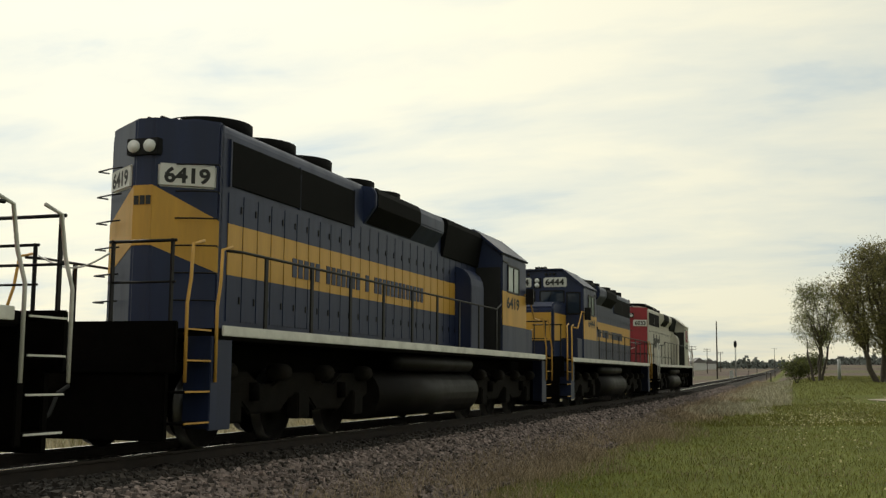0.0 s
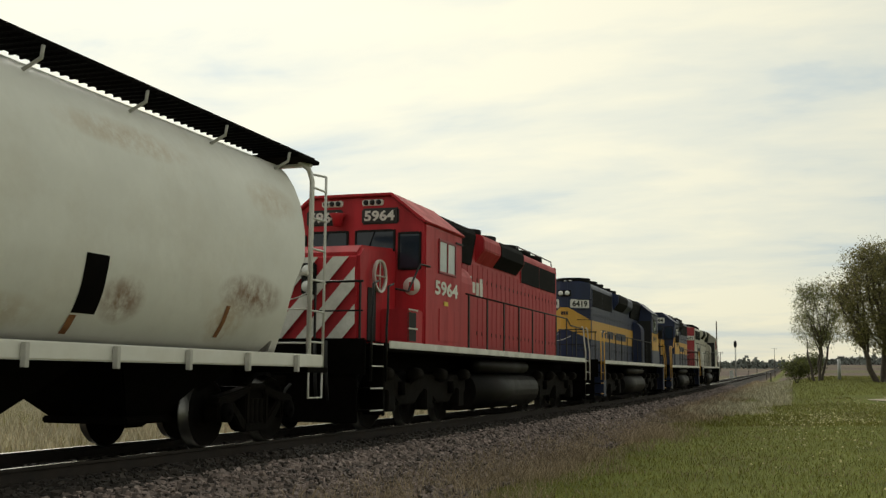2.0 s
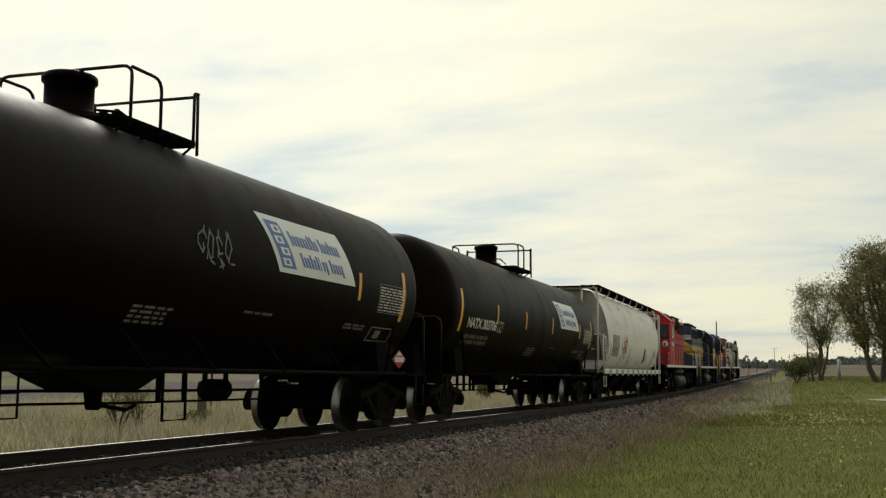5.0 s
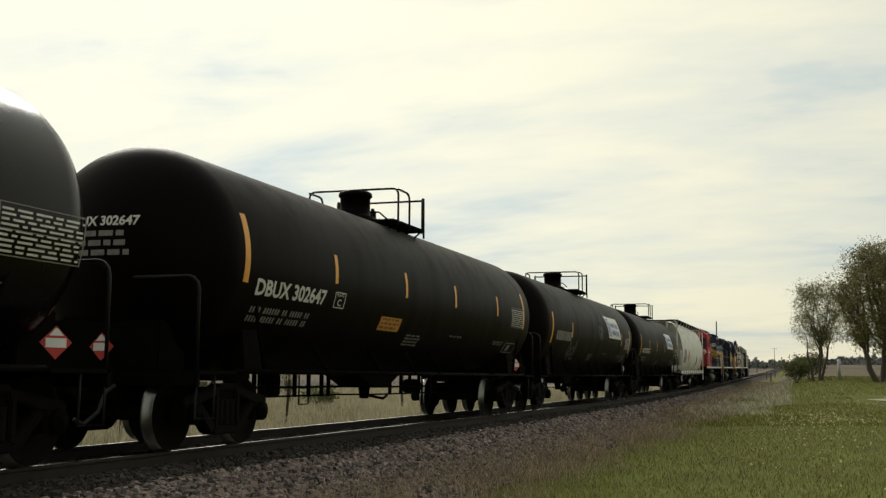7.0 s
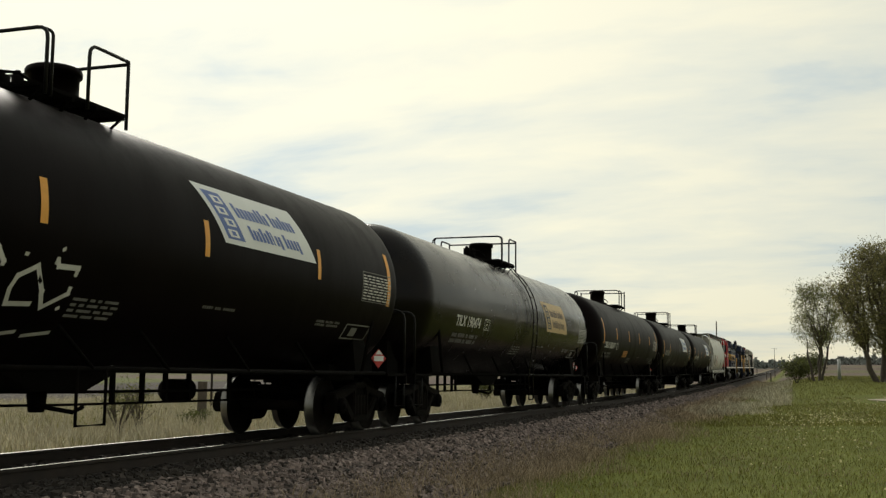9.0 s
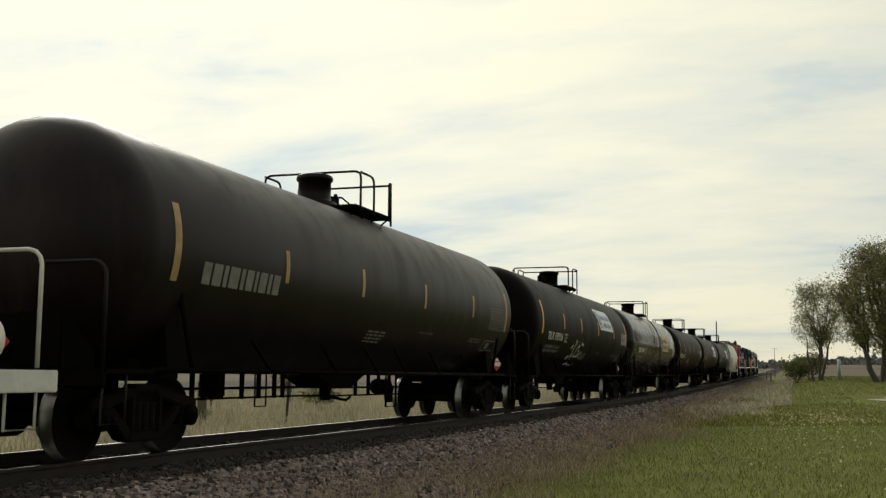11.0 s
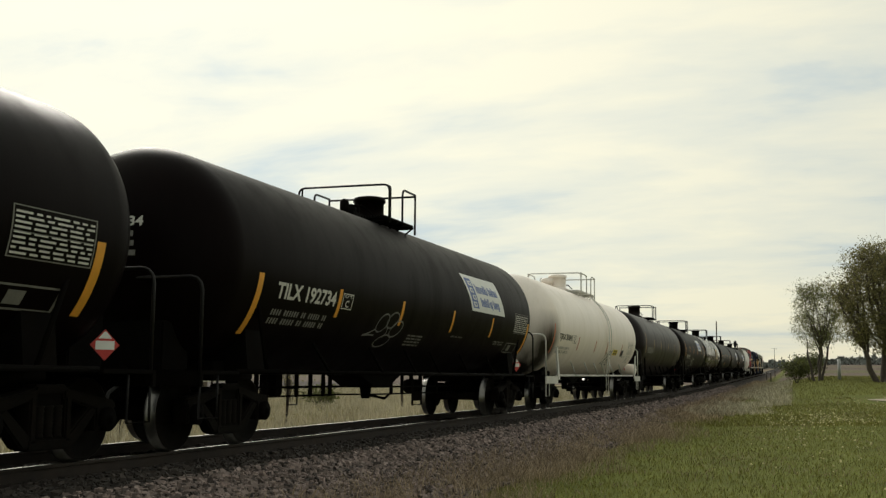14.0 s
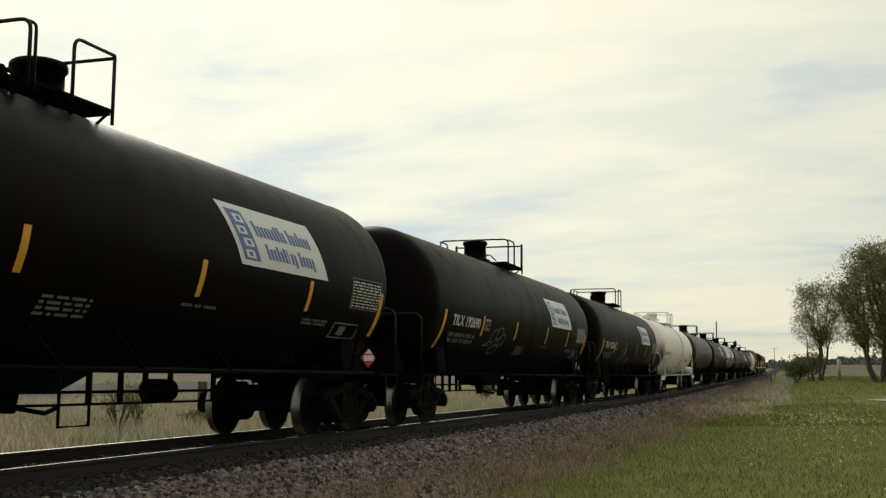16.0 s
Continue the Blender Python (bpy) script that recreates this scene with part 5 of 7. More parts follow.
    for sy in (-1, 1):
        part("air_reservoir", Geo().lathe([(min(X(8.0), X(12.4)) - 0.1, 0.06), (min(X(8.0), X(12.4)), 0.16), (max(X(8.0), X(12.4)), 0.16), (max(X(8.0), X(12.4)) + 0.1, 0.06)], "x", 16, at=(0, sy * 1.2, 1.19)), M_fueltank, car, "long air tank")

    # long hood
    prof = [(-hw, 1.5), (-hw, 4.14)] + [(-hw + 0.12 * (1 - math.cos(radians(a))), 4.14 + 0.20 * math.sin(radians(a))) for a in (20, 40, 60, 80)] + [(-0.45, 4.40), (0.45, 4.40)] + [(hw - 0.12 * (1 - math.cos(radians(a))), 4.14 + 0.20 * math.sin(radians(a))) for a in (80, 60, 40, 20)] + [(hw, 4.14), (hw, 1.5)]
    g = Geo()
    g.prism(prof, min(X(6.0), X(18.1)), max(X(6.0), X(18.1)))
    part("long_hood", g, body, car, "long engine hood")
    endp = [(X(18.1), -hw), (X(18.62), -0.14), (X(18.62), 0.14), (X(18.1), hw), (X(18.0), hw), (X(18.0), -hw)]
    g = Geo(bevel=0.03)
    g.prism(endp, 1.5, 4.33, axis="z")
    part("hood_end", g, sc["tail"], car, "faceted hood end")
    # hood doors, upright panels with a seam between them
    n = 27
    for sy in (-1, 1):
        for i in range(n):
            d0 = 6.45 + i * (17.9 - 6.45) / n
            d1 = d0 + (17.9 - 6.45) / n - 0.03
            top = 3.40 if d0 > 13.4 else 3.55
            y = sy * hw

            def door(w=abs(d1 - d0), top=top):
                q = Geo()
                zl = (1.66, 2.28, 2.98, top)
                q.add([(x, yy, z) for z in zl for x, yy in ((-w / 2, -0.012), (w / 2, -0.012), (w / 2, 0.012), (-w / 2, 0.012))], [(4 * i + k, 4 * i + (k + 1) % 4, 4 * i + 4 + (k + 1) % 4, 4 * i + 4 + k) for i in range(3) for k in range(4)] + [(3, 2, 1, 0), (12, 13, 14, 15)])
                q.m = [0] * 4 + [1] * 4 + [2] * 4 + [0, 2]
                return q
            hd = part("hood_door", door, [body, band, body], car, key=("door", round(top, 2)), at=((X(d0) + X(d1)) / 2, y, 0))
            if sy < 0:
                for lz in (1.95, 3.2):
                    part("latch", lambda: Geo(bevel=0.004).box(-0.018, 0.018, -0.024, 0.024, -0.05, 0.05), M_railing, hd, key="latch", at=(abs(d1 - d0) / 2 - 0.05, 0, lz))
        g = Geo(bevel=0.006)
        bx(g, 13.55, 17.85, sy * hw - 0.03, sy * hw + 0.025, 3.50, 4.12)
        part("radiator_grille", g, M_grille, car, "black radiator grille")
        for i in range(3):
            g = Geo()
            bx(g, 13.5 + 2.17 * i, 13.54 + 2.17 * i, sy * hw - 0.03, sy * hw + 0.035, 3.48, 4.14)
            part("grille_post", g, body, car)
        # flared dynamic-brake and intake box
        g = Geo(bevel=0.02)
        g.prism([(sy * 0.6, 4.34), (sy * 1.02, 4.26), (sy * 1.08, 4.14), (sy * 1.08, 3.92), (sy * 0.84, 3.60), (sy * 0.6, 3.60)], min(X(9.2), X(13.1)), max(X(9.2), X(13.1)))
        part("brake_grid_box", g, sc["flare"], car, "flared cooling box along the hood top")
        g = Geo(bevel=0.005)
        g.prism([(sy * 1.03, 4.27), (sy * 1.095, 4.15), (sy * 1.095, 3.91), (sy * 0.87, 3.63), (sy * 0.85, 3.66), (sy * 1.0, 3.9)], min(X(10.7), X(13.0)), max(X(10.7), X(13.0)))
        part("brake_grid_grille", g, M_grille, car, "dark louvred grille")
        g = Geo(bevel=0.01)
        g.prism([(sy * 0.7, 4.40), (sy * 0.98, 4.30), (sy * 1.02, 4.18), (sy * 0.90, 3.50), (sy * 0.7, 3.50)], min(X(6.1), X(8.75)), max(X(6.1), X(8.75)))
        part("intake_grille", g, M_grille, car, "black central air intake grille")
        g = Geo(bevel=0.015)
        g.prism([(sy * 0.8, 1.5), (sy * 1.24, 1.5), (sy * 1.24, 2.95)] + [(sy * (0.84 + 0.40 * math.cos(radians(t))), 2.95 + 0.42 * math.sin(radians(t))) for t in (20, 40, 60, 80)] + [(sy * 0.8, 3.38)], min(X(6.75), X(7.75)), max(X(6.75), X(7.75)))
        part("blower_duct", g, sc["duct"], car, "bulged duct beside the hood")
    for d, r in ((17.0, 0.62), (15.55, 0.62), (14.15, 0.62), (12.0, 0.55), (10.6, 0.55)):
        part("roof_fan", lambda r=r: Geo().lathe([(4.34, r + 0.02), (4.57, r + 0.02), (4.58, r - 0.06), (4.50, r - 0.08), (4.50, 0.2), (4.58, 0.18)], "z", 26), M_grille, car, "round roof cooling fan", key=("fan", r), at=(X(d), 0, 0))
    g = Geo(bevel=0.01)
    bx(g, 9.0, 9.5, -0.3, 0.3, 4.38, 4.58)
    part("exhaust_stack", g, M_grille, car)
    # cab
    cprof = [(-1.5, 1.5), (-1.5, 3.82), (-0.82, 4.36), (0.82, 4.36), (1.5, 3.82), (1.5, 1.5)]
    g = Geo(bevel=0.03)
    g.prism(cprof, min(X(3.8), X(6.1)), max(X(3.8), X(6.1)))
    part("cab", g, cabm, car, "driver's cab")
    g = Geo(bevel=0.01)
    for sy in (-1, 1):
        g.prism([(sy * 1.54, 3.84), (sy * 0.83, 4.41), (sy * 0.80, 4.37), (sy * 1.5, 3.80)], min(X(3.7), X(6.2)), max(X(3.7), X(6.2)))
    g.box(min(X(3.7), X(6.2)), max(X(3.7), X(6.2)), -0.83, 0.83, 4.36, 4.41)
    part("cab_roof", g, sc["roof"], car, "sheet-metal cab roof")
    if sc["navy"]:
        for sy in (-1, 1):
            g = Geo()
            bx(g, 3.82, 6.08, sy * 1.5 - 0.008, sy * 1.5 + 0.008, 2.15, 2.95)
            part("cab_band", g, M_gold, car, "golden band on the cab side")
    for sy in (-1, 1):
        g = Geo(bevel=0.008)
        y0, y1 = sy * 1.5, sy * 1.525
        for a0, a1, z0, z1 in ((4.55, 5.65, 3.56, 3.61), (4.55, 5.65, 2.93, 2.98), (4.55, 4.61, 2.98, 3.56), (5.07, 5.12, 2.98, 3.56), (5.59, 5.65, 2.98, 3.56)):
            bx(g, a0, a1, min(y0, y1), max(y0, y1), z0, z1)
        part("side_window_frame", g, M_railing if sc["navy"] else M_darkred, car)
        g = Geo()
        bx(g, 4.6, 5.6, sy * 1.500, sy * 1.508, 2.97, 3.57)
        part("side_window", g, M_sidepane, car, "sliding side window")
        g = Geo(bevel=0.008)
        bx(g, 5.62, 6.1, sy * 1.505, sy * 1.53, 3.62, 3.66)
        part("sun_visor", g, M_railing, car)
    # windscreens and number boards on the cab front
    xf = X(3.8) + F * 0.012
    for y0, y1 in ((-1.38, -0.98), (-0.86, -0.1), (0.1, 0.86), (0.98, 1.38)):
        g = Geo(bevel=0.02)
        z0, z1 = (3.28, 3.68) if abs(y0 + y1) < 1.5 else (2.96, 3.62)
        g.box(xf - 0.012, xf + 0.012, y0, y1, z0, z1)
        ws = part("windscreen", g, M_pane, car, "dark windscreen pane in a rounded frame")
        fr = Geo(bevel=0.012)
        for a0, a1, b0, b1 in ((y0 - 0.035, y0 + 0.01, z0 - 0.03, z1 + 0.03), (y1 - 0.01, y1 + 0.035, z0 - 0.03, z1 + 0.03), (y0 + 0.01, y1 - 0.01, z0 - 0.035, z0 + 0.01), (y0 + 0.01, y1 - 0.01, z1 - 0.01, z1 + 0.035)):
            fr.box(xf - 0.02, xf + 0.02, a0, a1, b0, b1)
        part("rubber_frame", fr, M_railing, ws)
        if abs(y0 + y1) < 1.5:
            part("wiper", Geo().tube([(xf + F * 0.03, (y0 + y1) / 2, z1), (xf + F * 0.03, (y0 + y1) / 2 + 0.12, z0 + 0.08)], 0.008, 5), M_railing, ws)
    for sy in (-1, 1):
        g = Geo(bevel=0.03)
        g.box(xf - 0.03, xf + 0.05, sy * 0.58 - 0.38, sy * 0.58 + 0.38, 3.82, 4.13)
        nb = part("number_board", g, sc["board"], car, "lit number board over the windscreen")
        yc = sy * 0.58
        part("board_number", text_geo(sc["number"], 0.21, 0.62, lambda a, b, yc=yc: (xf + F * 0.054, yc + F * (-0.31 + a), 3.87 + b), 0.035), sc["digits"], nb)
    if sc["navy"]:
        g = Geo(bevel=0.01)
        g.box(xf - 0.02, xf + 0.06, -0.13, 0.13, 3.78, 4.12)
        part("headlight_housing", g, M_railing, car)
    for z in (3.88, 4.03) if sc["navy"] else ():
        part("headlight", Geo().lathe([(-0.02, 0.075), (0.03, 0.075), (0.035, 0.06)], "x", 16, at=(xf + F * 0.06, 0, z)), M_lens, car, "round headlight lens")
    # low nose
    np_ = [(X(2.0), 1.5), (X(1.95), 3.05), (X(2.15), 3.22), (X(3.8), 3.34), (X(3.8), 1.5)]
    g = Geo(bevel=0.06)
    g.prism(np_, -0.92, 0.92, axis="y")
    part("short_nose", g, noser, car, "low rounded nose")
    if sc["navy"]:
        g = Geo()
        for sy in (-1, 1):
            bx(g, 2.1, 3.8, sy * 0.925 - 0.004, sy * 0.925 + 0.004, 2.05, 2.9)
        g.box(X(1.95) - 0.012, X(1.95) + 0.012, -0.85, 0.85, 2.05, 2.9)
        part("nose_band", g, M_gold, car, "golden band round the nose")
    if sc.get("stripes"):
        xs = X(1.955) + F * 0.004
        for j in range(-3, 4):
            y0 = 0.58 * j - 0.05
            pts = []
            for yy, zz in ((y0 - 0.80, 1.56), (y0 - 0.50, 1.56), (y0 + 0.80, 3.0), (y0 + 0.50, 3.0)):
                pts.append((yy, zz))
            # keep each stripe within the nose
            poly = clip_poly(pts, -0.86, 0.86)
            if len(poly) > 2:
                g = Geo()
                m = len(poly)
                g.add([(xs - F * 0.004 + (z - 1.5) * F * 0.0323, -y, z) for y, z in poly] + [(xs + F * 0.012 + (z - 1.5) * F * 0.0323, -y, z) for y, z in poly], [tuple(range(m)), tuple(range(m, 2 * m))] + [(i, (i + 1) % m, m + (i + 1) % m, m + i) for i in range(m)])
                part("hazard_stripe", g, M_lwhite, car, "white diagonal stripe")
        for sy in (-1, 1):
            part("nose_light", Geo().lathe([(-0.05, 0.10), (0.04, 0.10), (0.05, 0.085)], "x", 18, at=(X(1.95) + F * 0.09, 0.0, 2.62 + 0.14 * sy)), M_lens, car, "round nose headlight")
        part("light_housing", Geo(bevel=0.03).box(min(X(1.95), X(1.95) + F * 0.09), max(X(1.95), X(1.95) + F * 0.09), -0.14, 0.14, 2.34, 2.90), M_railing, car, "dark upright headlight housing")
        part("brake_wheel", Geo().lathe([(-0.03, 0.30), (0.03, 0.30), (0.03, 0.26), (-0.03, 0.26), (-0.03, 0.30)], "y", 22, caps=False).tube([(-0.28, 0, 0), (0.28, 0, 0)], 0.014, 5).tube([(0, 0, -0.28), (0, 0, 0.28)], 0.014, 5), M_wrail, car, "pale spoked brake wheel", at=(X(2.75), -1.0, 2.72))
        # no hollow here: a flat slab whose dark colour gives the recess's shade
        part("nose_door", Geo(bevel=0.02).box(min(X(2.35), X(2.75)), max(X(2.35), X(2.75)), -0.935, -0.915, 1.55, 2.5), M_dark, car, "thin dark panel painted as a shaded recess in the nose side")
        for z in (1.78, 2.12):
            part("nose_step", Geo(bevel=0.01).box(min(X(2.98), X(3.45)), max(X(2.98), X(3.45)), -1.49, -1.465, z, z + 0.03), M_lwhite, car, "pale step edge")
        # the well's shade is painted as a dark slab on the box front
        part("step_well", Geo(bevel=0.01).box(min(X(3.02), X(3.42)), max(X(3.02), X(3.42)), -1.464, -1.40, 1.56, 2.10), M_dark, car, "thin dark panel painted as the shaded step well ahead of the cab")
        part("cab_panel", Geo(bevel=0.008).box(min(X(4.6), X(5.95)), max(X(4.6), X(5.95)), -1.515, -1.495, 1.62, 2.25), M_red, car, "hinged panel under the cab window")
        part("cab_notice", Geo().box(min(X(4.9), X(5.15)), max(X(4.9), X(5.15)), -1.513, -1.503, 2.32, 2.40), M_yellow, car, "small yellow notice")
        for y in (-0.58, -0.78):
            part("air_hose", Geo().tube([(X(0.95), y, 1.5), (X(0.80), y - 0.07, 1.2), (X(0.78), y - 0.1, 0.8), (X(0.92), y - 0.06, 0.55)], 0.028, 6), M_dark, car, "black air hose on the pilot")
        part("bell", Geo().lathe([(0, 0.02), (0.02, 0.09), (0.16, 0.11), (0.24, 0.17), (0.25, 0.16)], "z", 18), M_red, car, "red bell", at=(xf + F * 0.12, 0.25, 3.78))
        part("roundel", Geo().lathe([(-0.006, 0.17), (0.006, 0.17)], "x", 24, at=(xf, -1.23, 2.62)), M_lwhite, car, "white round emblem")
        part("roundel", Geo(bevel=0.01).box(xf - 0.012 if F < 0 else xf, xf if F < 0 else xf + 0.012, -1.28, -1.18, 2.53, 2.70), M_red, car, "red emblem on the roundel")
    for sy in (-1, 1):
        nbp = Geo(bevel=0.02)
        nbp.box(xf - 0.02, xf + 0.03, sy * 0.42 - 0.22, sy * 0.42 + 0.22, 4.18, 4.30)
        cl = part("class_light", nbp, M_lwhite if not sc["navy"] else M_navy, car, "row of three small marker lamps")
        for j in (-1, 0, 1):
            part("lamp_lens", Geo().lathe([(-0.01, 0.05), (0.015, 0.05)], "x", 12, at=(xf + F * 0.03, sy * 0.42 + 0.13 * j, 4.24)), M_dark, cl)
    # radiator roof rails and latches of the doors
    for sy in (-1, 1):
        if not sc["navy"]:
            part("roof_rail", Geo().tube([(X(13.6), sy * 0.72, 4.36), (X(13.7), sy * 0.72, 4.50), (X(17.9), sy * 0.72, 4.50), (X(18.0), sy * 0.72, 4.36)], 0.018, 6), M_railing, car, "low roof rail")
        if sc["navy"]:
            part("mirror", Geo(bevel=0.01).box(X(3.9) - 0.04, X(3.9) + 0.04, sy * 1.62 - 0.10, sy * 1.62 + 0.10, 2.75, 3.15).tube([(X(3.9), sy * 1.5, 2.9), (X(3.9), sy * 1.6, 2.9)], 0.015, 5), M_railing, car, "side mirror by the windscreen")
        # battery box and step below the cab
        g = Geo(bevel=0.02)
        bx(g, 3.0, 3.8, min(sy * 0.92, sy * 1.46), max(sy * 0.92, sy * 1.46), 1.5, 2.15)
        part("battery_box", g, noser, car, "low battery box ahead of the cab")
    g = Geo(bevel=0.01)
    bx(g, 5.98, 6.12, -1.46, -0.86, 1.5, 3.5)
    part("cab_rear_door", g, M_dark, car, "dark recessed rear cab door")
    # side numbers and flank lettering
    if sc.get("cabnum"):
        xa = min(X(4.55), X(5.75)) - (0.0 if sc["navy"] else 0.22)
        part("cab_number", text_geo(sc["number"], 0.29, 1.2 if sc["navy"] else 1.45, lambda a, b: (xa + a, -1.515, sc.get("numz", 2.35) + b), 0.035), sc["cabnum"], car, "large road number on the cab side")
    if sc.get("flank"):
        # the company name as plain blocks
        g = Geo()
        q = random.Random(3)
        x = min(X(sc["flank"][0]), X(sc["flank"][1]))
        x1 = max(X(sc["flank"][0]), X(sc["flank"][1]))
        z0, z1 = sc["flank"][2:4]
        k = (z1 - z0) * 0.72 if sc["navy"] else (x1 - x) / 7.5
        for i in range(40):
            if x + k > x1:
                break
            # a plain block for each character; a gap now and then
            if not sc["navy"] or i not in (5, 13, 15):
                hi = z1 if sc["navy"] or i % 3 == 0 else z0 + 0.74 * (z1 - z0)
                lo = z0 + (0.3 * (z1 - z0) * q.random() if not sc["navy"] else 0)
                g.box(x, x + k * 0.72, -hw - 0.022, -hw - 0.013, lo, hi)
            x += k
        part("company_name", g, sc["flankink"], car, "painted company name as plain blocks")
    # tail: number boards, lights, band
    for sy in (-1, 1):
        a = math.atan2(hw - 0.14, 0.52)
        mid = Vector((X(18.36), sy * 0.5, 0))
        nrm = Vector((-F * math.sin(a), sy * math.cos(a), 0))
        tan = Vector((-nrm.y, nrm.x, 0))
        g = Geo(bevel=0.03)
        pts = [mid + tan * q + nrm * w for q, w in ((-0.38, -0.02), (0.38, -0.02), (0.38, 0.03), (-0.38, 0.03))]
        g.prism([(p.x, p.y) for p in pts], 3.40, 3.72, axis="z")
        nb = part("number_board", g, sc["board"], car, "number board on the hood end")
        part("board_number", text_geo(sc["number"], 0.22, 0.60, lambda q, b, mid=mid, tan=tan, nrm=nrm: tuple(mid + tan * (q - 0.30) + nrm * 0.034 + Vector((0, 0, 3.45 + b))), 0.035), sc["digits"], nb)
        if sc["navy"]:
            g = Geo()
            e0, e1 = Vector((X(18.62), sy * 0.14, 0)), Vector((X(18.1), sy * hw, 0))
            for lo0, hi0, lo1, hi1 in ((2.62, 3.42, 2.28, 2.98),):
                vs = [e0 + nrm * 0.006 + Vector((0, 0, lo0)), e1 + nrm * 0.006 + Vector((0, 0, lo1)), e1 + nrm * 0.006 + Vector((0, 0, hi1)), e0 + nrm * 0.006 + Vector((0, 0, hi0))]
                g.add(vs + [w - nrm * 0.012 for w in vs], [(0, 1, 2, 3), (7, 6, 5, 4), (0, 4, 5, 1), (1, 5, 6, 2), (2, 6, 7, 3), (3, 7, 4, 0)])
            part("chevron_band", g, M_gold, car, "golden chevron band on the hood end")
        for i in range(6 if sc["navy"] else 0):
            z = 1.9 + 0.36 * i
            part("grab_iron", Geo().tube([(X(18.15), sy * 0.87, z), (X(18.3), sy * 0.93, z), (X(18.45), sy * 0.62, z), (X(18.5), sy * 0.42, z)], 0.012, 5), M_railing if sc["navy"] else body, car)
    if sc["navy"]:
        g = Geo()
        g.box(X(18.62) - 0.008, X(18.62) + 0.008, -0.14, 0.14, 2.62, 3.42)
        part("chevron_band", g, M_gold, car, "golden chevron band on the hood end")
        for j in range(3):
            part("chevron_initial", Geo().box(X(18.63) - 0.008, X(18.63) + 0.008, -0.125 + 0.09 * j, -0.055 + 0.09 * j, 3.16, 3.28), M_blackink, car, "short initials as plain blocks")
    g = Geo(bevel=0.01)
    g.box(X(18.62) - 0.06, X(18.62) + 0.06, -0.24, 0.24, 3.82, 4.04)
    part("headlight_housing", g, M_railing, car)
    for y in (-0.12, 0.12):
        part("headlight", Geo().lathe([(-0.02, 0.085), (0.03, 0.085), (0.035, 0.07)], "x", 18, at=(X(18.66) - F * 0.03, y, 3.93)), M_lens, car, "round headlight lens")
    # air horn, aerial, roof gear
    part("air_horn", Geo().box(-0.12, 0.12, -0.02, 0.02, 4.40, 4.44).lathe([(-0.2, 0.03), (0.1, 0.04), (0.22, 0.09)], "x", 12, at=(0, -0.1, 4.50)).lathe([(-0.2, 0.03), (0.1, 0.04), (0.22, 0.09)], "x", 12, at=(0, 0.1, 4.50)), M_railing, car, key="horn", at=(X(4.2 if F < 0 and sc["navy"] else 13.3 if F < 0 else 18.2), 0, -0.03 if F < 0 else -0.13))
    # walkway railings
    ds = [6.6 + 1.42 * i for i in range(9)]
    for sy in (-1, 1):
        for d in ds:
            tall = 2.66 if not sc["navy"] and d < 16.6 else 2.48
            part("stanchion", lambda: Geo(bevel=0.004).box(-0.042, 0.042, -0.012, 0.012, 1.40, tall), M_railing, car, key=("stan", tall), at=(X(d), sy * 1.50, 0))
        part("walkway_handrail", Geo().tube([(X(6.2), sy * 1.50, 2.62), (X(6.6), sy * 1.50, 2.48), (X(18.6), sy * 1.50, 2.48), (X(19.0), sy * 1.50, 2.46)] if sc["navy"] else [(X(6.4), sy * 1.50, 2.66), (X(16.6), sy * 1.50, 2.66), (X(17.1), sy * 1.50, 2.48), (X(19.0), sy * 1.50, 2.46)], 0.02, 7), sc["wayrail"], car, "long walkway handrail")
        part("cab_handrail", Geo().tube([(X(2.3), sy * 1.48, 2.45), (X(2.9), sy * 1.49, 2.45), (X(3.5), sy * 1.50, 3.0), (X(4.0), sy * 1.52, 3.0)], 0.02, 7), grab, car, "bent handrail by the cab")
    return car


def clip_poly(pts, lo, hi):
    """Cuts a polygon of (y, z) to lo <= y <= hi."""
    for sgn, lim in ((1, lo), (-1, -hi)):
        out = []
        for (a, b), (c, d) in zip(pts, pts[1:] + pts[:1]):
            ia, ic = sgn * a >= lim, sgn * c >= lim
            if ia:
                out.append((a, b))
            if ia != ic:
                t = (lim / sgn - a) / (c - a)
                out.append((a + t * (c - a), b + t * (d - b)))
        pts = out
        if len(pts) < 3:
            return pts
    return pts


M_pane = mat("dark_cab_pane", (0.018, 0.028, 0.045), 0.06, vary=0.2, scale=2, bump=0)
# side glass: the sky's pale reflection is put into the base colour
M_sidepane = mat("sky_lit_side_pane", (0.34, 0.40, 0.38), 0.08, vary=0.2, scale=2, bump=0, spec_level=0.8)
M_board_w = mat("white_number_board", (0.70, 0.70, 0.67), 0.4, vary=0.05, bump=0)
ICE = dict(name="navy", navy=True, body=M_navy, band=M_gold, cab=M_navy, nose=M_navy, edge=M_lwhite, grab=M_yrail, tail=M_navy, flare=M_navy, duct=M_navy, roof=M_navy, board=M_board_w, digits=M_blackink, wayrail=M_railing, cabnum=M_blackink, numz=2.55, flank=(9.65, 15.9, 2.42, 2.71), flankink=M_navy, number="6419", label="navy and golden-yellow diesel locomotive with white sill stripes")
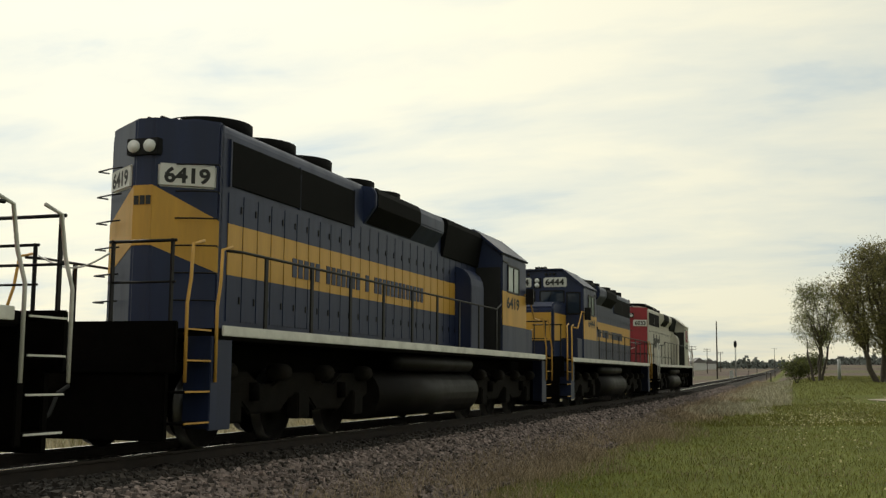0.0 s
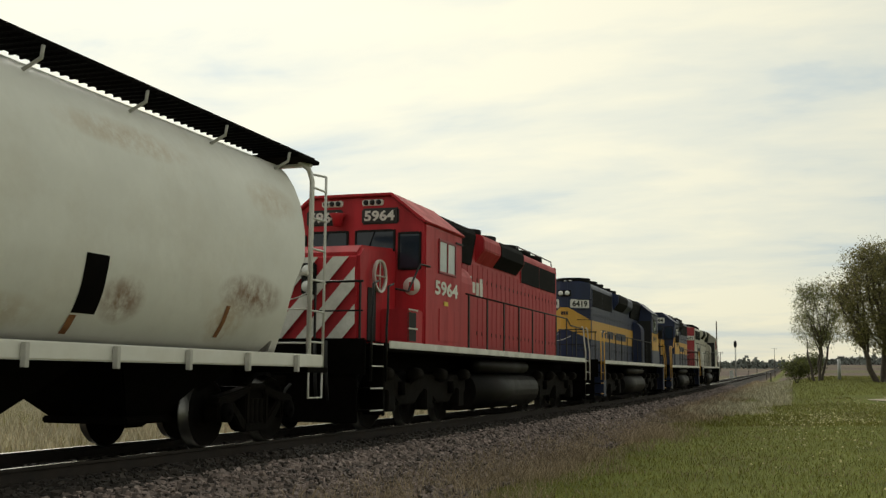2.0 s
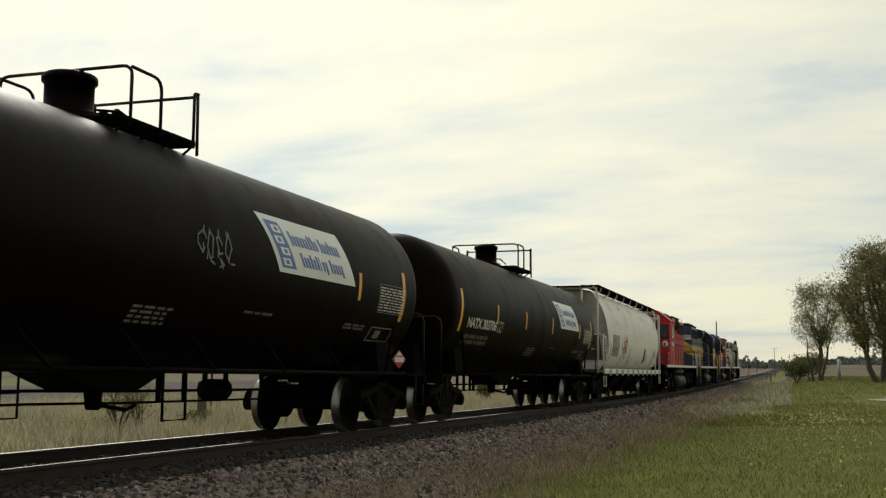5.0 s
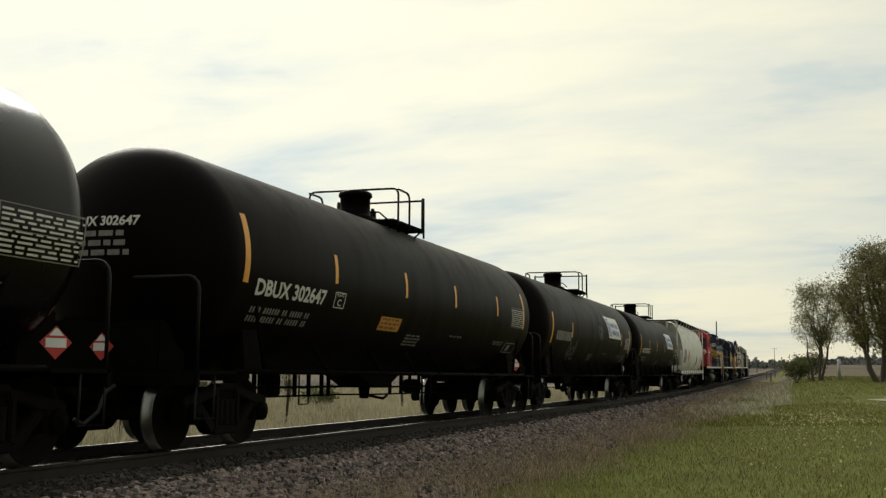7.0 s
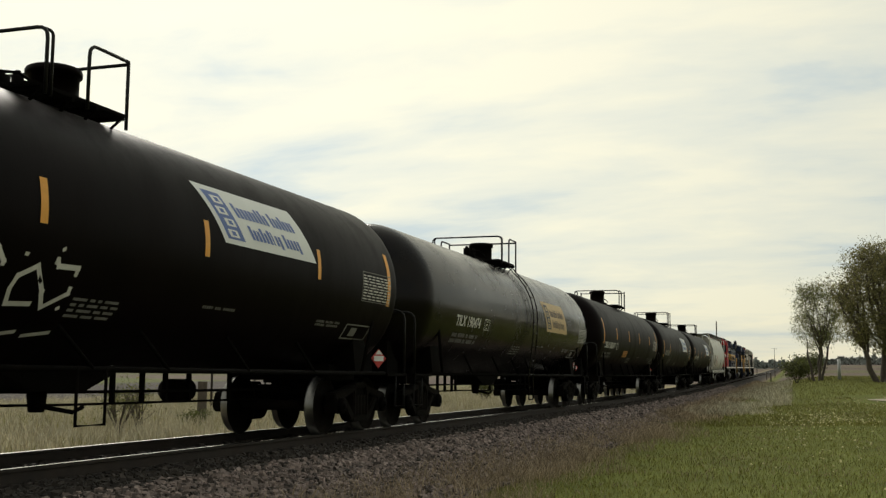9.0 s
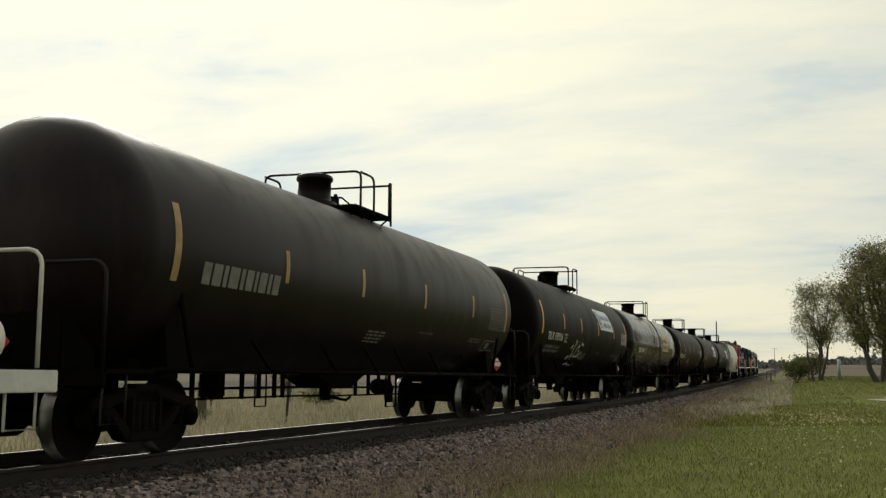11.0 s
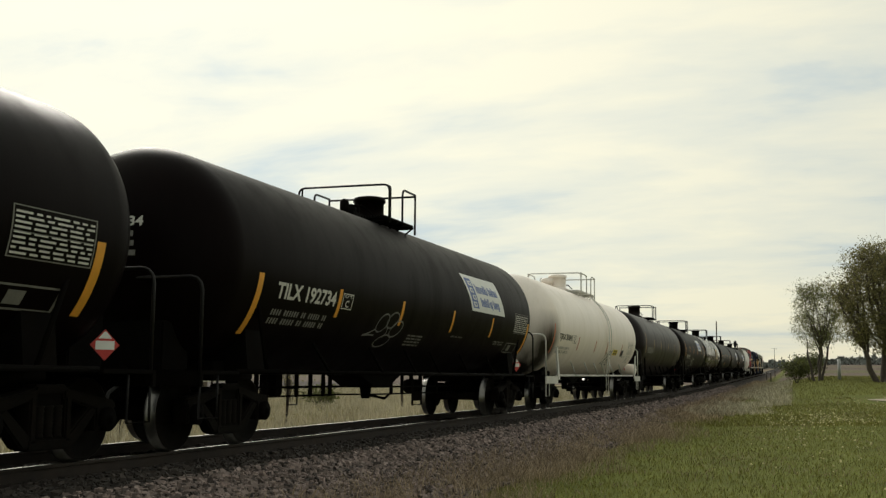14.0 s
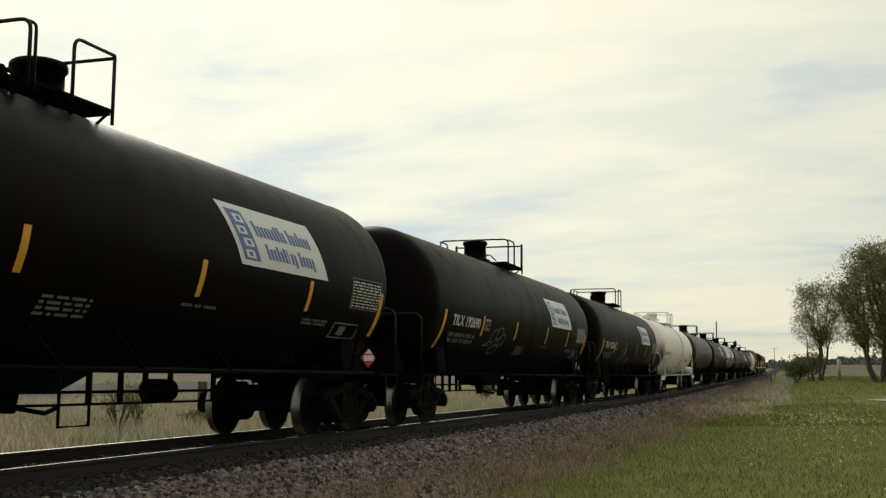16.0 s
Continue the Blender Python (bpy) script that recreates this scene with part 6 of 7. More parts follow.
engines = [
    (locomotive(1, dict(ICE)), 20.5),
    (locomotive(-1, dict(ICE, name="navy2", number="6444")), 41.5),
    (locomotive(-1, dict(ICE, name="red", navy=False, body=M_red, band=M_red, cab=M_red, nose=M_red, grab=M_railing, tail=M_red, flare=M_red, duct=M_red, roof=M_red, board=M_blackink, digits=M_ink, cabnum=M_lwhite, numz=2.50, flank=(7.7, 10.05, 2.80, 3.26), flankink=M_lwhite, number="5964", stripes=True, label="weathered red diesel locomotive with striped white and red nose")), -0.5),
    (locomotive(1, dict(ICE, name="cream", navy=False, body=M_cream, band=M_cream, cab=M_cream, nose=M_darkred, grab=M_wrail, tail=M_darkred, flare=M_cream, duct=M_cream, roof=M_cream, board=M_board_w, digits=M_blackink, cabnum=M_blackink, numz=2.5, flank=(13.0, 16.0, 2.3, 3.1), flankink=M_blackink, number="6033", label="cream-white diesel locomotive with a dark red hood end")), 62.7),
]
TRAIN += engines
TRAIN.append((hopper_car(), -19.7))
# ---- scenery ----
def az_place(az, d):
    x, y = d * math.cos(radians(az)), d * math.sin(radians(az))
    return x, y, ground_z(x, y)


def mesh_of(name, vs, fs, material, smooth=False):
    me = bpy.data.meshes.new(name)
    me.from_pydata(vs, [], fs)
    me.materials.append(material)
    if smooth:
        me.polygons.foreach_set("use_smooth", [True] * len(fs))
    return me


M_bark = mat("grey_brown_bark", (0.085, 0.070, 0.055), 0.9, vary=0.35, scale=4, bump=0.6, bscale=25)
M_leaf = mat("young_olive_leaves", (0.205, 0.190, 0.068), 0.7, leaf=0.55, vary=0.2, scale=1.0, bump=0, rand=0.55, island=True)
M_leaf2 = mat("pale_spring_leaves", (0.21, 0.215, 0.085), 0.7, leaf=0.55, vary=0.2, scale=1.0, bump=0, rand=0.5, island=True)
M_shrub = mat("shrub_leaves", (0.105, 0.115, 0.030), 0.75, leaf=0.4, vary=0.2, scale=1.0, bump=0, rand=0.5, island=True)
M_pole = mat("weathered_pole_wood", (0.085, 0.070, 0.055), 0.9, vary=0.3, scale=3, bump=0.3)
M_signal = mat("aluminium_mast_paint", (0.40, 0.41, 0.41), 0.5, 0.4, vary=0.15, bump=0.05)
M_blackpaint = mat("matt_black_paint", (0.010, 0.010, 0.010), 0.7, vary=0.2, bump=0)
M_gravel = mat("pale_gravel", (0.36, 0.31, 0.24), 0.95, vary=0.2, scale=2, bump=0.5, bscale=30)
M_stone = mat("mixed_ballast_stone", (0.185, 0.145, 0.132), 0.85, vary=0.2, scale=6, bump=0.2, bscale=40, rand=0.9, island=True)
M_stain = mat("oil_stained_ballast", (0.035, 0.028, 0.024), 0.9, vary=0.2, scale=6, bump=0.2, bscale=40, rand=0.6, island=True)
M_blade = mat("lawn_blades", (0.215, 0.207, 0.044), 0.8, vary=0.25, scale=0.5, bump=0, rand=0.35, island=True)
M_dry = mat("dry_verge_stalks", (0.36, 0.28, 0.185), 0.9, vary=0.3, scale=0.8, bump=0, rand=0.4, island=True)
M_pale = mat("pale_dead_grass", (0.50, 0.455, 0.335), 0.9, vary=0.4, scale=0.5, bump=0, rand=0.35, island=True)
M_dand = mat("dandelion_heads", (0.62, 0.56, 0.30), 0.8, vary=0.2, bump=0)
# distance haze is mixed into this leaf colour
M_woods = mat("hazy_distant_woods", (0.110, 0.120, 0.110), 0.95, vary=0.25, scale=0.05, bump=0, rand=0.3, island=True)
M_house = mat("white_house_boards", (0.62, 0.62, 0.60), 0.7, vary=0.08, bump=0)
M_roof = mat("grey_house_roof", (0.16, 0.15, 0.15), 0.8, vary=0.15, bump=0)


def limb(g, p, d, length, r, depth, q, tips, spread, lift):
    """A crooked, tapering limb that forks."""
    pts = [Vector(p)]
    v = Vector(d).normalized()
    n = 4
    for i in range(n):
        v = (v + Vector((q.uniform(-1, 1), q.uniform(-1, 1), q.uniform(-0.6, 0.8) + lift)) * 0.16).normalized()
        pts.append(pts[-1] + v * length / n)
    for i in range(n):
        r0, r1 = r * (1 - 0.45 * i / n), r * (1 - 0.45 * (i + 1) / n)
        a = (pts[i + 1] - pts[i]).normalized()
        u = a.orthogonal().normalized()
        w = a.cross(u)
        m = 7 if r > 0.05 else (5 if r > 0.02 else 3)
        vs = [pts[i] + r0 * (math.cos(2 * math.pi * k / m) * u + math.sin(2 * math.pi * k / m) * w) for k in range(m)] + [pts[i + 1] + r1 * (math.cos(2 * math.pi * k / m) * u + math.sin(2 * math.pi * k / m) * w) for k in range(m)]
        g.add(vs, [(k, (k + 1) % m, m + (k + 1) % m, m + k) for k in range(m)], 0, True)
    if depth == 0:
        tips.append((pts[-1], v))
        tips.append((pts[2], v))
        return
    for i in range(q.choice((2, 3, 3)) if depth > 1 else 3):
        s = pts[q.choice((2, 3, 4, 4))]
        nd = (v + Vector((q.uniform(-1, 1), q.uniform(-1, 1), q.uniform(-0.4, 0.8))) * spread).normalized()
        limb(g, s, nd, length * q.uniform(0.6, 0.8), r * 0.55, depth - 1, q, tips, spread, lift)


def leaf_cloud(tips, per, size, rad, q):
    vs, fs = [], []
    for p, v in tips:
        for _ in range(per):
            c = p + Vector((q.gauss(0, rad), q.gauss(0, rad), q.gauss(0, rad * 0.8)))
            a = Vector((q.uniform(-1, 1), q.uniform(-1, 1), q.uniform(-1, 1))).normalized()
            b = a.orthogonal().normalized()
            s = size * q.uniform(0.5, 1.3)
            o = len(vs)
            vs += [c - a * s, c + b * s * 0.5, c + a * s, c - b * s * 0.5]
            fs.append((o, o + 1, o + 2, o + 3))
    return vs, fs


def bent(g, p0, p1, r0, r1, q, sag=0.12, n=4):
    """A crooked tapering branch from p0 to p1; returns its points."""
    p0, p1 = Vector(p0), Vector(p1)
    L = (p1 - p0).length
    off = Vector((q.uniform(-1, 1), q.uniform(-1, 1), q.uniform(-0.2, 1.0))) * sag * L
    pts = []
    for i in range(n + 1):
        t = i / n
        pts.append(p0.lerp(p1, t) + off * math.sin(math.pi * t) + Vector((q.uniform(-1, 1), q.uniform(-1, 1), q.uniform(-1, 1))) * 0.03 * L * (0 < i < n))
    for i in range(n):
        a = (pts[i + 1] - pts[i]).normalized()
        u = a.orthogonal().normalized()
        w = a.cross(u)
        ra, rb = r0 + (r1 - r0) * i / n, r0 + (r1 - r0) * (i + 1) / n
        m = 8 if r0 > 0.08 else (5 if r0 > 0.025 else 3)
        vs = [pts[i] + ra * (math.cos(2 * math.pi * k / m) * u + math.sin(2 * math.pi * k / m) * w) for k in range(m)]
        vs += [pts[i + 1] + rb * (math.cos(2 * math.pi * k / m) * u + math.sin(2 * math.pi * k / m) * w) for k in range(m)]
        g.add(vs, [(k, (k + 1) % m, m + (k + 1) % m, m + k) for k in range(m)], 0, True)
    return pts


def tree(place, stems, fork, crown, r, limbs, twigs, per, size, leaf, label, seed):
    """stems rise to the fork height; limbs reach into a crown of (middle height, radius, half height); twigs carry leaves."""
    q = random.Random(seed)
    ob = tagged(new("tree"), label, "tree")
    ob.location = place
    g = Geo()
    cz, cr, ch = crown
    tops = []
    for i in range(stems):
        a = 2 * math.pi * i / stems + q.uniform(-0.4, 0.4)
        base = (0.3 * math.cos(a) * (stems > 1), 0.3 * math.sin(a) * (stems > 1), -0.3)
        top = (0.32 * cr * math.cos(a) * (stems > 1), 0.32 * cr * math.sin(a) * (stems > 1), fork * q.uniform(0.85, 1.2))
        pts = bent(g, base, top, r, r * 0.7, q, 0.05)
        tops.append(pts[-1])

    def inside(k):
        while True:
            v = Vector((q.uniform(-1, 1), q.uniform(-1, 1), q.uniform(-1, 1)))
            if k * 0.8 < v.length < k:
                break
        lump = 1.0 + 0.22 * noise.noise(v * 2.3 + Vector((seed, 0, 0)))
        return Vector((v.x * cr * lump, v.y * cr * lump, cz + v.z * ch * lump))
    nodes = []
    for i in range(limbs):
        p1 = inside(q.uniform(0.55, 0.85))
        p0 = min(tops, key=lambda w: (w - p1).length)
        start = p0 if q.random() < 0.7 else Vector((p0.x * 0.8, p0.y * 0.8, p0.z * q.uniform(0.6, 0.95)))
        nodes += bent(g, start, p1, r * 0.45, r * 0.10, q, 0.14, 5)[1:]
    tips = []
    for i in range(twigs):
        p1 = inside(q.uniform(0.35, 1.0) ** 0.6)
        p0 = min(q.sample(nodes, min(len(nodes), 30)), key=lambda w: (w - p1).length + max(0, w.z - p1.z))
        pts = bent(g, p0, p1, r * 0.07, 0.008, q, 0.15, 3)
        tips += [(pts[-1], 0), (pts[-2], 0), ((pts[1] + pts[2]) / 2, 0)]
        for _ in range(2):
            e = pts[q.choice((1, 2))]
            tw = e + Vector((q.gauss(0, 0.4), q.gauss(0, 0.4), q.gauss(0.15, 0.3)))
            bent(g, e, tw, 0.012, 0.005, q, 0.1, 2)
            tips.append((tw, 0))
    part("trunk", g, M_bark, ob, "forked grey-brown trunk and limbs")
    vs, fs = leaf_cloud(tips, per, size, 0.24, q)
    cr_ob = new("crown", mesh_of("crown", vs, fs, leaf))
    cr_ob.parent = ob
    cr_ob["label"] = "thin crown of young spring leaves"
    return ob


tree(az_place(-0.28, 112), 4, 3.2, (6.4, 2.9, 3.9), 0.13, 30, 250, 12, 0.070, M_leaf2, "slender multi-stemmed tree with sparse spring leaves", 3)
tree(az_place(-3.2, 100), 3, 3.0, (7.2, 4.6, 5.4), 0.26, 44, 520, 17, 0.085, M_leaf, "broad dark-limbed tree with young olive leaves", 8)
tree(az_place(-5.4, 106), 2, 3.0, (7.4, 4.8, 5.2), 0.26, 38, 440, 17, 0.09, M_leaf, "broad dark-limbed tree with young olive leaves", 18)


def shrub(place, w, h, n, size, leaf, label, seed):
    q = random.Random(seed)
    ob = tagged(new("shrub"), label, "shrub")
    ob.location = place
    g, tips = Geo(), []
    for i in range(9):
        a = q.uniform(0, 2 * math.pi)
        limb(g, (0, 0, -0.1), (math.cos(a) * w / h * 0.7, math.sin(a) * w / h * 0.7, 1), h * 0.6, 0.03, 1, q, tips, 0.8, 0.1)
    tagged(part("stem_clump", g, M_bark, ob), kind="stuff")
    vs, fs = leaf_cloud(tips, n, size, 0.28 * h / 2, q)
    cr = new("foliage", mesh_of("foliage", vs, fs, leaf))
    cr.parent = ob
    return ob


shrub(az_place(0.75, 118), 1.9, 2.3, 34, 0.14, M_shrub, "rounded olive-green shrub at the lawn's edge", 2)
shrub(az_place(0.10, 121), 1.9, 2.6, 34, 0.14, M_shrub, "rounded olive-green shrub at the lawn's edge", 6)
shrub(az_place(26.2, 62), 0.6, 2.6, 4, 0.10, M_leaf, "bare twiggy shrub in dead grass", 4)
shrub(az_place(24.7, 58), 1.2, 1.4, 14, 0.10, M_shrub, "low green shrub in dead grass", 5)
shrub(az_place(16.2, 72), 1.0, 1.8, 14, 0.10, M_shrub, "low green shrub in dead grass", 7)
shrub(az_place(34.6, 37), 0.9, 1.7, 14, 0.05, M_shrub, "bare twiggy shrub in dead grass", 9)
shrub(az_place(33.6, 38), 0.8, 1.5, 10, 0.05, M_leaf, "bare twiggy shrub in dead grass", 12)
shrub(az_place(30.9, 41), 0.8, 0.7, 24, 0.06, M_shrub, "low green shrub in dead grass", 14)
tree(az_place(26.3, 78), 1, 1.6, (7.3, 2.1, 4.0), 0.10, 18, 150, 10, 0.08, M_leaf2, "young tree with pale spring leaves beyond the track", 23)


# poles, signal, posts, house
def utility_pole(place, h, arms, label):
    ob = tagged(new("utility_pole"), label, "utility pole")
    ob.location = place
    part("pole", Geo().lathe([(-0.5, 0.16), (h * 0.5, 0.14), (h, 0.11)], "z", 12), M_pole, ob)
    for i in range(arms):
        z = h - 0.35 - 0.7 * i
        part("crossarm", Geo(bevel=0.01).box(-0.06, 0.06, -1.3, 1.3, z, z + 0.13), M_pole, ob)
        for y in (-1.2, -0.7, 0.7, 1.2):
            part("insulator", lambda: Geo().lathe([(0, 0.03), (0.08, 0.05), (0.14, 0.05), (0.18, 0.02)], "z", 8), M_blackpaint, ob, key="insul", at=(0, y, z + 0.13))
    return ob


utility_pole(az_place(4.52, 230), 11.6, 0, "tall bare wooden pole beside the track")
utility_pole(az_place(5.75, 330), 8.6, 2, "wooden utility pole with crossarms")
utility_pole(az_place(5.0, 410), 9.0, 2, "wooden utility pole with crossarms")
utility_pole(az_place(4.35, 520), 9.0, 2, "wooden utility pole with crossarms")
utility_pole(az_place(1.75, 600), 11.0, 1, "wooden utility pole with crossarms")


def signal_mast(place):
    ob = tagged(new("railway_signal"), "railway block signal with a black oval target on a pale mast", "railway signal")
    ob.location = place
    part("mast", Geo().lathe([(-0.3, 0.09), (7.2, 0.07)], "z", 12), M_signal, ob)
    part("base_box", Geo(bevel=0.02).box(-0.35, 0.35, 0.5, 1.2, -0.2, 1.6), M_signal, ob, "pale relay cabinet")
    part("target", Geo(bevel=0.01).prism([(0.32 * math.cos(2 * math.pi * i / 20), 6.9 + 0.72 * math.sin(2 * math.pi * i / 20)) for i in range(20)], -0.2, -0.14), M_blackpaint, ob, "black oval backplate")
    for i in range(3):
        part("lamp_hood", lambda: Geo().lathe([(-0.45, 0.12), (-0.2, 0.12), (-0.2, 0.09)], "x", 12), M_blackpaint, ob, key="hood", at=(0, 0, 6.5 + 0.4 * i))
    part("ladder", Geo().tube([(0.3, -0.15, 0), (0.3, -0.15, 7)], 0.02, 5).tube([(0.3, 0.15, 0), (0.3, 0.15, 7)], 0.02, 5), M_signal, ob)
    return ob


signal_mast(az_place(3.62, 230))


def post(place, h, w, material, label, lean=0.0):
    ob = tagged(new("fence_post", Geo(bevel=0.01).box(-w / 2, w / 2, -w / 2, w / 2, -0.3, h).mesh("fence_post", [material])), label, "fence post", group="posts beyond the track")
    ob.matrix_world = pose(*place, 0, lean, 0)
    return ob


post(az_place(26.4, 40), 1.7, 0.07, M_railside, "thin leaning steel post in dead grass", 7)
post(az_place(30.6, 43), 1.6, 0.26, M_pole, "thick weathered wooden post")
post(az_place(30.15, 56), 2.2, 0.09, M_railside, "thin steel post in dead grass")
post(az_place(20.5, 60), 1.8, 0.12, M_pole, "weathered wooden post in dead grass")
for a, d in ((1.95, 150), (2.15, 210), (2.6, 260), (3.0, 300), (1.75, 250)):
    post(az_place(a, d), 1.5, 0.14, M_pole, "weathered wooden post in dead grass")
sap = tagged(new("tree_guard", Geo().lathe([(-0.2, 0.16), (1.9, 0.13)], "z", 12).mesh("tree_guard", [M_signal])), "pale upright trunk guard under the trees", "tree guard")
sap.location = az_place(-1.25, 108)


def house(place, turn, w, dpt, h):
    ob = tagged(new("farmhouse"), "small white farmhouse far across the fields", "house")
    ob.matrix_world = pose(*place, 0, 0, turn)
    part("wall", Geo(bevel=0.02).box(-w / 2, w / 2, -dpt / 2, dpt / 2, -1, h), M_house, ob)
    part("roof", Geo().prism([(-dpt / 2 - 0.4, h), (0, h + dpt * 0.4), (dpt / 2 + 0.4, h)], -w / 2 - 0.4, w / 2 + 0.4), M_roof, ob)
    for x in (-w * 0.3, 0, w * 0.3):
        part("window", lambda: Geo().box(-0.5, 0.5, -0.03, 0.03, 1.0, 2.4), M_pane, ob, key="hwin", at=(x, -dpt / 2 - 0.02, 0))
    return ob


house(az_place(5.5, 620), 20, 10, 7, 4)
house(az_place(4.85, 760), 5, 14, 8, 3.5)


def distant_woods():
    q = random.Random(12)
    vs, fs = [], []
    for i in range(9000):
        az = q.uniform(-9, 12)
        d = q.choice((900, 1250, 1700)) * q.uniform(0.96, 1.04)
        env = 0.45 + 0.55 * noise.noise((az * 0.8, d * 0.01, 0)) + 0.35 * noise.noise((az * 4, d * 0.01, 5))
        if env < 0.05:
            continue
        x, y = d * math.cos(radians(az)), d * math.sin(radians(az))
        c = Vector((x, y, ground_z(x, y) + q.uniform(0, 1) * 10 * min(1.0, env)))
        s = q.uniform(0.8, 2.2)
        a = Vector((q.uniform(-1, 1), q.uniform(-1, 1), q.uniform(-1, 1))).normalized()
        b = a.orthogonal().normalized()
        o = len(vs)
        vs += [c - a * s, c + b * s, c + a * s, c - b * s]
        fs.append((o, o + 1, o + 2, o + 3))
    return tagged(new("distant_woods", mesh_of("distant_woods", vs, fs, M_woods)), "hazy grey-green belt of woods on the horizon", "woods", kind="stuff")


distant_woods()


# gravel drive on the lawn
def gravel_drive():
    g = Geo()
    n = 24
    top, vs = [], []
    mid = [(63.5 + 0.35 * i * i * 0.05, -2.75 - 1.2 * i) for i in range(n)]
    for i, (x, y) in enumerate(mid):
        w = 2.6 * math.sqrt(min(1.0, (i + 0.02) / 2.2))
        for e in (-w, w):
            vs.append((x + e, y, ground_z(x + e, y) + 0.045))
    g.add(vs, [(2 * i, 2 * i + 1, 2 * i + 3, 2 * i + 2) for i in range(n - 1)], 0, True)
    return tagged(new("gravel_drive", g.mesh("gravel_drive", [M_gravel])), "pale gravel drive crossing the lawn", "drive", kind="structure")


gravel_drive()


# ---- grass, stones and flowers, uncountable ----
def blades(name, pts, hmin, hmax, width, lean, material, label, seed):
    q = np.random.RandomState(seed)
    n = len(pts)
    P = np.array(pts)
    h = q.uniform(hmin, hmax, n)
    a = q.uniform(0, 2 * np.pi, n)
    w = width * q.uniform(0.6, 1.4, n)
    l = lean * h * q.uniform(0.2, 1.5, n)
    b = q.uniform(0, 2 * np.pi, n)
    V = np.zeros((n, 5, 3))
    V[:, 0] = P + np.c_[np.cos(a) * w, np.sin(a) * w, np.zeros(n)]
    V[:, 1] = P - np.c_[np.cos(a) * w, np.sin(a) * w, np.zeros(n)]
    m = P + np.c_[np.cos(b) * l * 0.35, np.sin(b) * l * 0.35, h * 0.6]
    V[:, 2] = m - 0.7 * np.c_[np.cos(a) * w, np.sin(a) * w, np.zeros(n)]
    V[:, 3] = m + 0.7 * np.c_[np.cos(a) * w, np.sin(a) * w, np.zeros(n)]
    V[:, 4] = P + np.c_[np.cos(b) * l, np.sin(b) * l, h]
    i5 = np.arange(n) * 5
    quads = np.c_[i5, i5 + 1, i5 + 2, i5 + 3].tolist()
    tris = np.c_[i5 + 3, i5 + 2, i5 + 4].tolist()
    return tagged(new(name, mesh_of(name, V.reshape(-1, 3).tolist(), quads + tris, material)), label, "grass", kind="stuff")


def scatter(n, xr, dr, seed, power=1.0, keep=None):
    """Points over a strip along the track, thicker near the camera's end."""
    q = random.Random(seed)
    out = []
    while len(out) < n:
        x = xr[0] + (xr[1] - xr[0]) * q.random() ** power
        d = q.uniform(*dr)
        if keep and not keep(x, d, q):
            continue
        y = track_y(x) + d
        out.append((x, y, ground_z(x, y) - 0.01))
    return out


def lawn_keep(x, d, q):
    e = -3.40 + 1.0 * noise.noise((x * 0.16, d * 0.3, 1.0)) + 0.9 * noise.noise((x * 0.7, d, 4.0))
    return (d < e or (d < e + 1.6 and q.random() < 0.35)) and not (59 < x < 70 and d < -10.6)


def dry_keep(x, d, q):
    e = -3.65 + 1.0 * noise.noise((x * 0.16, d * 0.3, 1.0)) + 0.9 * noise.noise((x * 0.7, d, 4.0))
    return (d > e or (d > e - 1.2 and q.random() < 0.12)) and q.random() < min(1.0, (-d - 2.35) / 1.0)


blades("lawn_grass", scatter(95000, (11, 60), (-20, -3), 31, 1.6, lawn_keep), 0.04, 0.11, 0.006, 0.6, M_blade, "short green mown lawn with tufts", 1)
blades("lawn_grass", scatter(48000, (40, 150), (-24, -3), 32, 1.4, lawn_keep), 0.06, 0.16, 0.014, 0.6, M_blade, "short green mown lawn with tufts", 2)
blades("dry_grass", scatter(42000, (9, 60), (-5.5, -2.4), 33, 1.6, dry_keep), 0.06, 0.26, 0.005, 0.8, M_dry, "dry brown grass along the ballast", 3)
blades("dry_grass", scatter(22000, (45, 170), (-8, -2.5), 34, 1.4, dry_keep), 0.10, 0.34, 0.014, 0.8, M_dry, "dry brown grass along the ballast", 4)
blades("lawn_thatch", scatter(15000, (11, 70), (-20, -3.2), 37, 1.5, lambda x, d, q: noise.noise((x * 0.35, d * 0.35, 11)) + 0.5 * noise.noise((x * 1.3, d * 1.3, 2)) > 0.05), 0.03, 0.10, 0.006, 0.8, M_dry, "dry brown patches in the mown lawn", 7)
blades("pale_verge_grass", scatter(16000, (50, 150), (-7.5, -3.0), 38, 1.1, lambda x, d, q: noise.noise((x * 0.1, d * 0.3, 21)) > -0.1), 0.12, 0.42, 0.014, 0.7, M_pale, "pale tall grass along the far verge", 8)
blades("tall_dead_grass", scatter(60000, (18, 110), (4.2, 34), 35, 1.2, lambda x, d, q: noise.noise((x * 0.15, d * 0.15, 7)) > -0.35), 0.25, 0.75, 0.011, 0.5, M_pale, "tall pale dead grass beyond the track", 5)
blades("green_verge_grass", scatter(20000, (18, 110), (4.2, 34), 36, 1.2, lambda x, d, q: noise.noise((x * 0.2, d * 0.2, 17)) > 0.1), 0.15, 0.4, 0.011, 0.5, M_blade, "green tufts among dead grass beyond the track", 6)


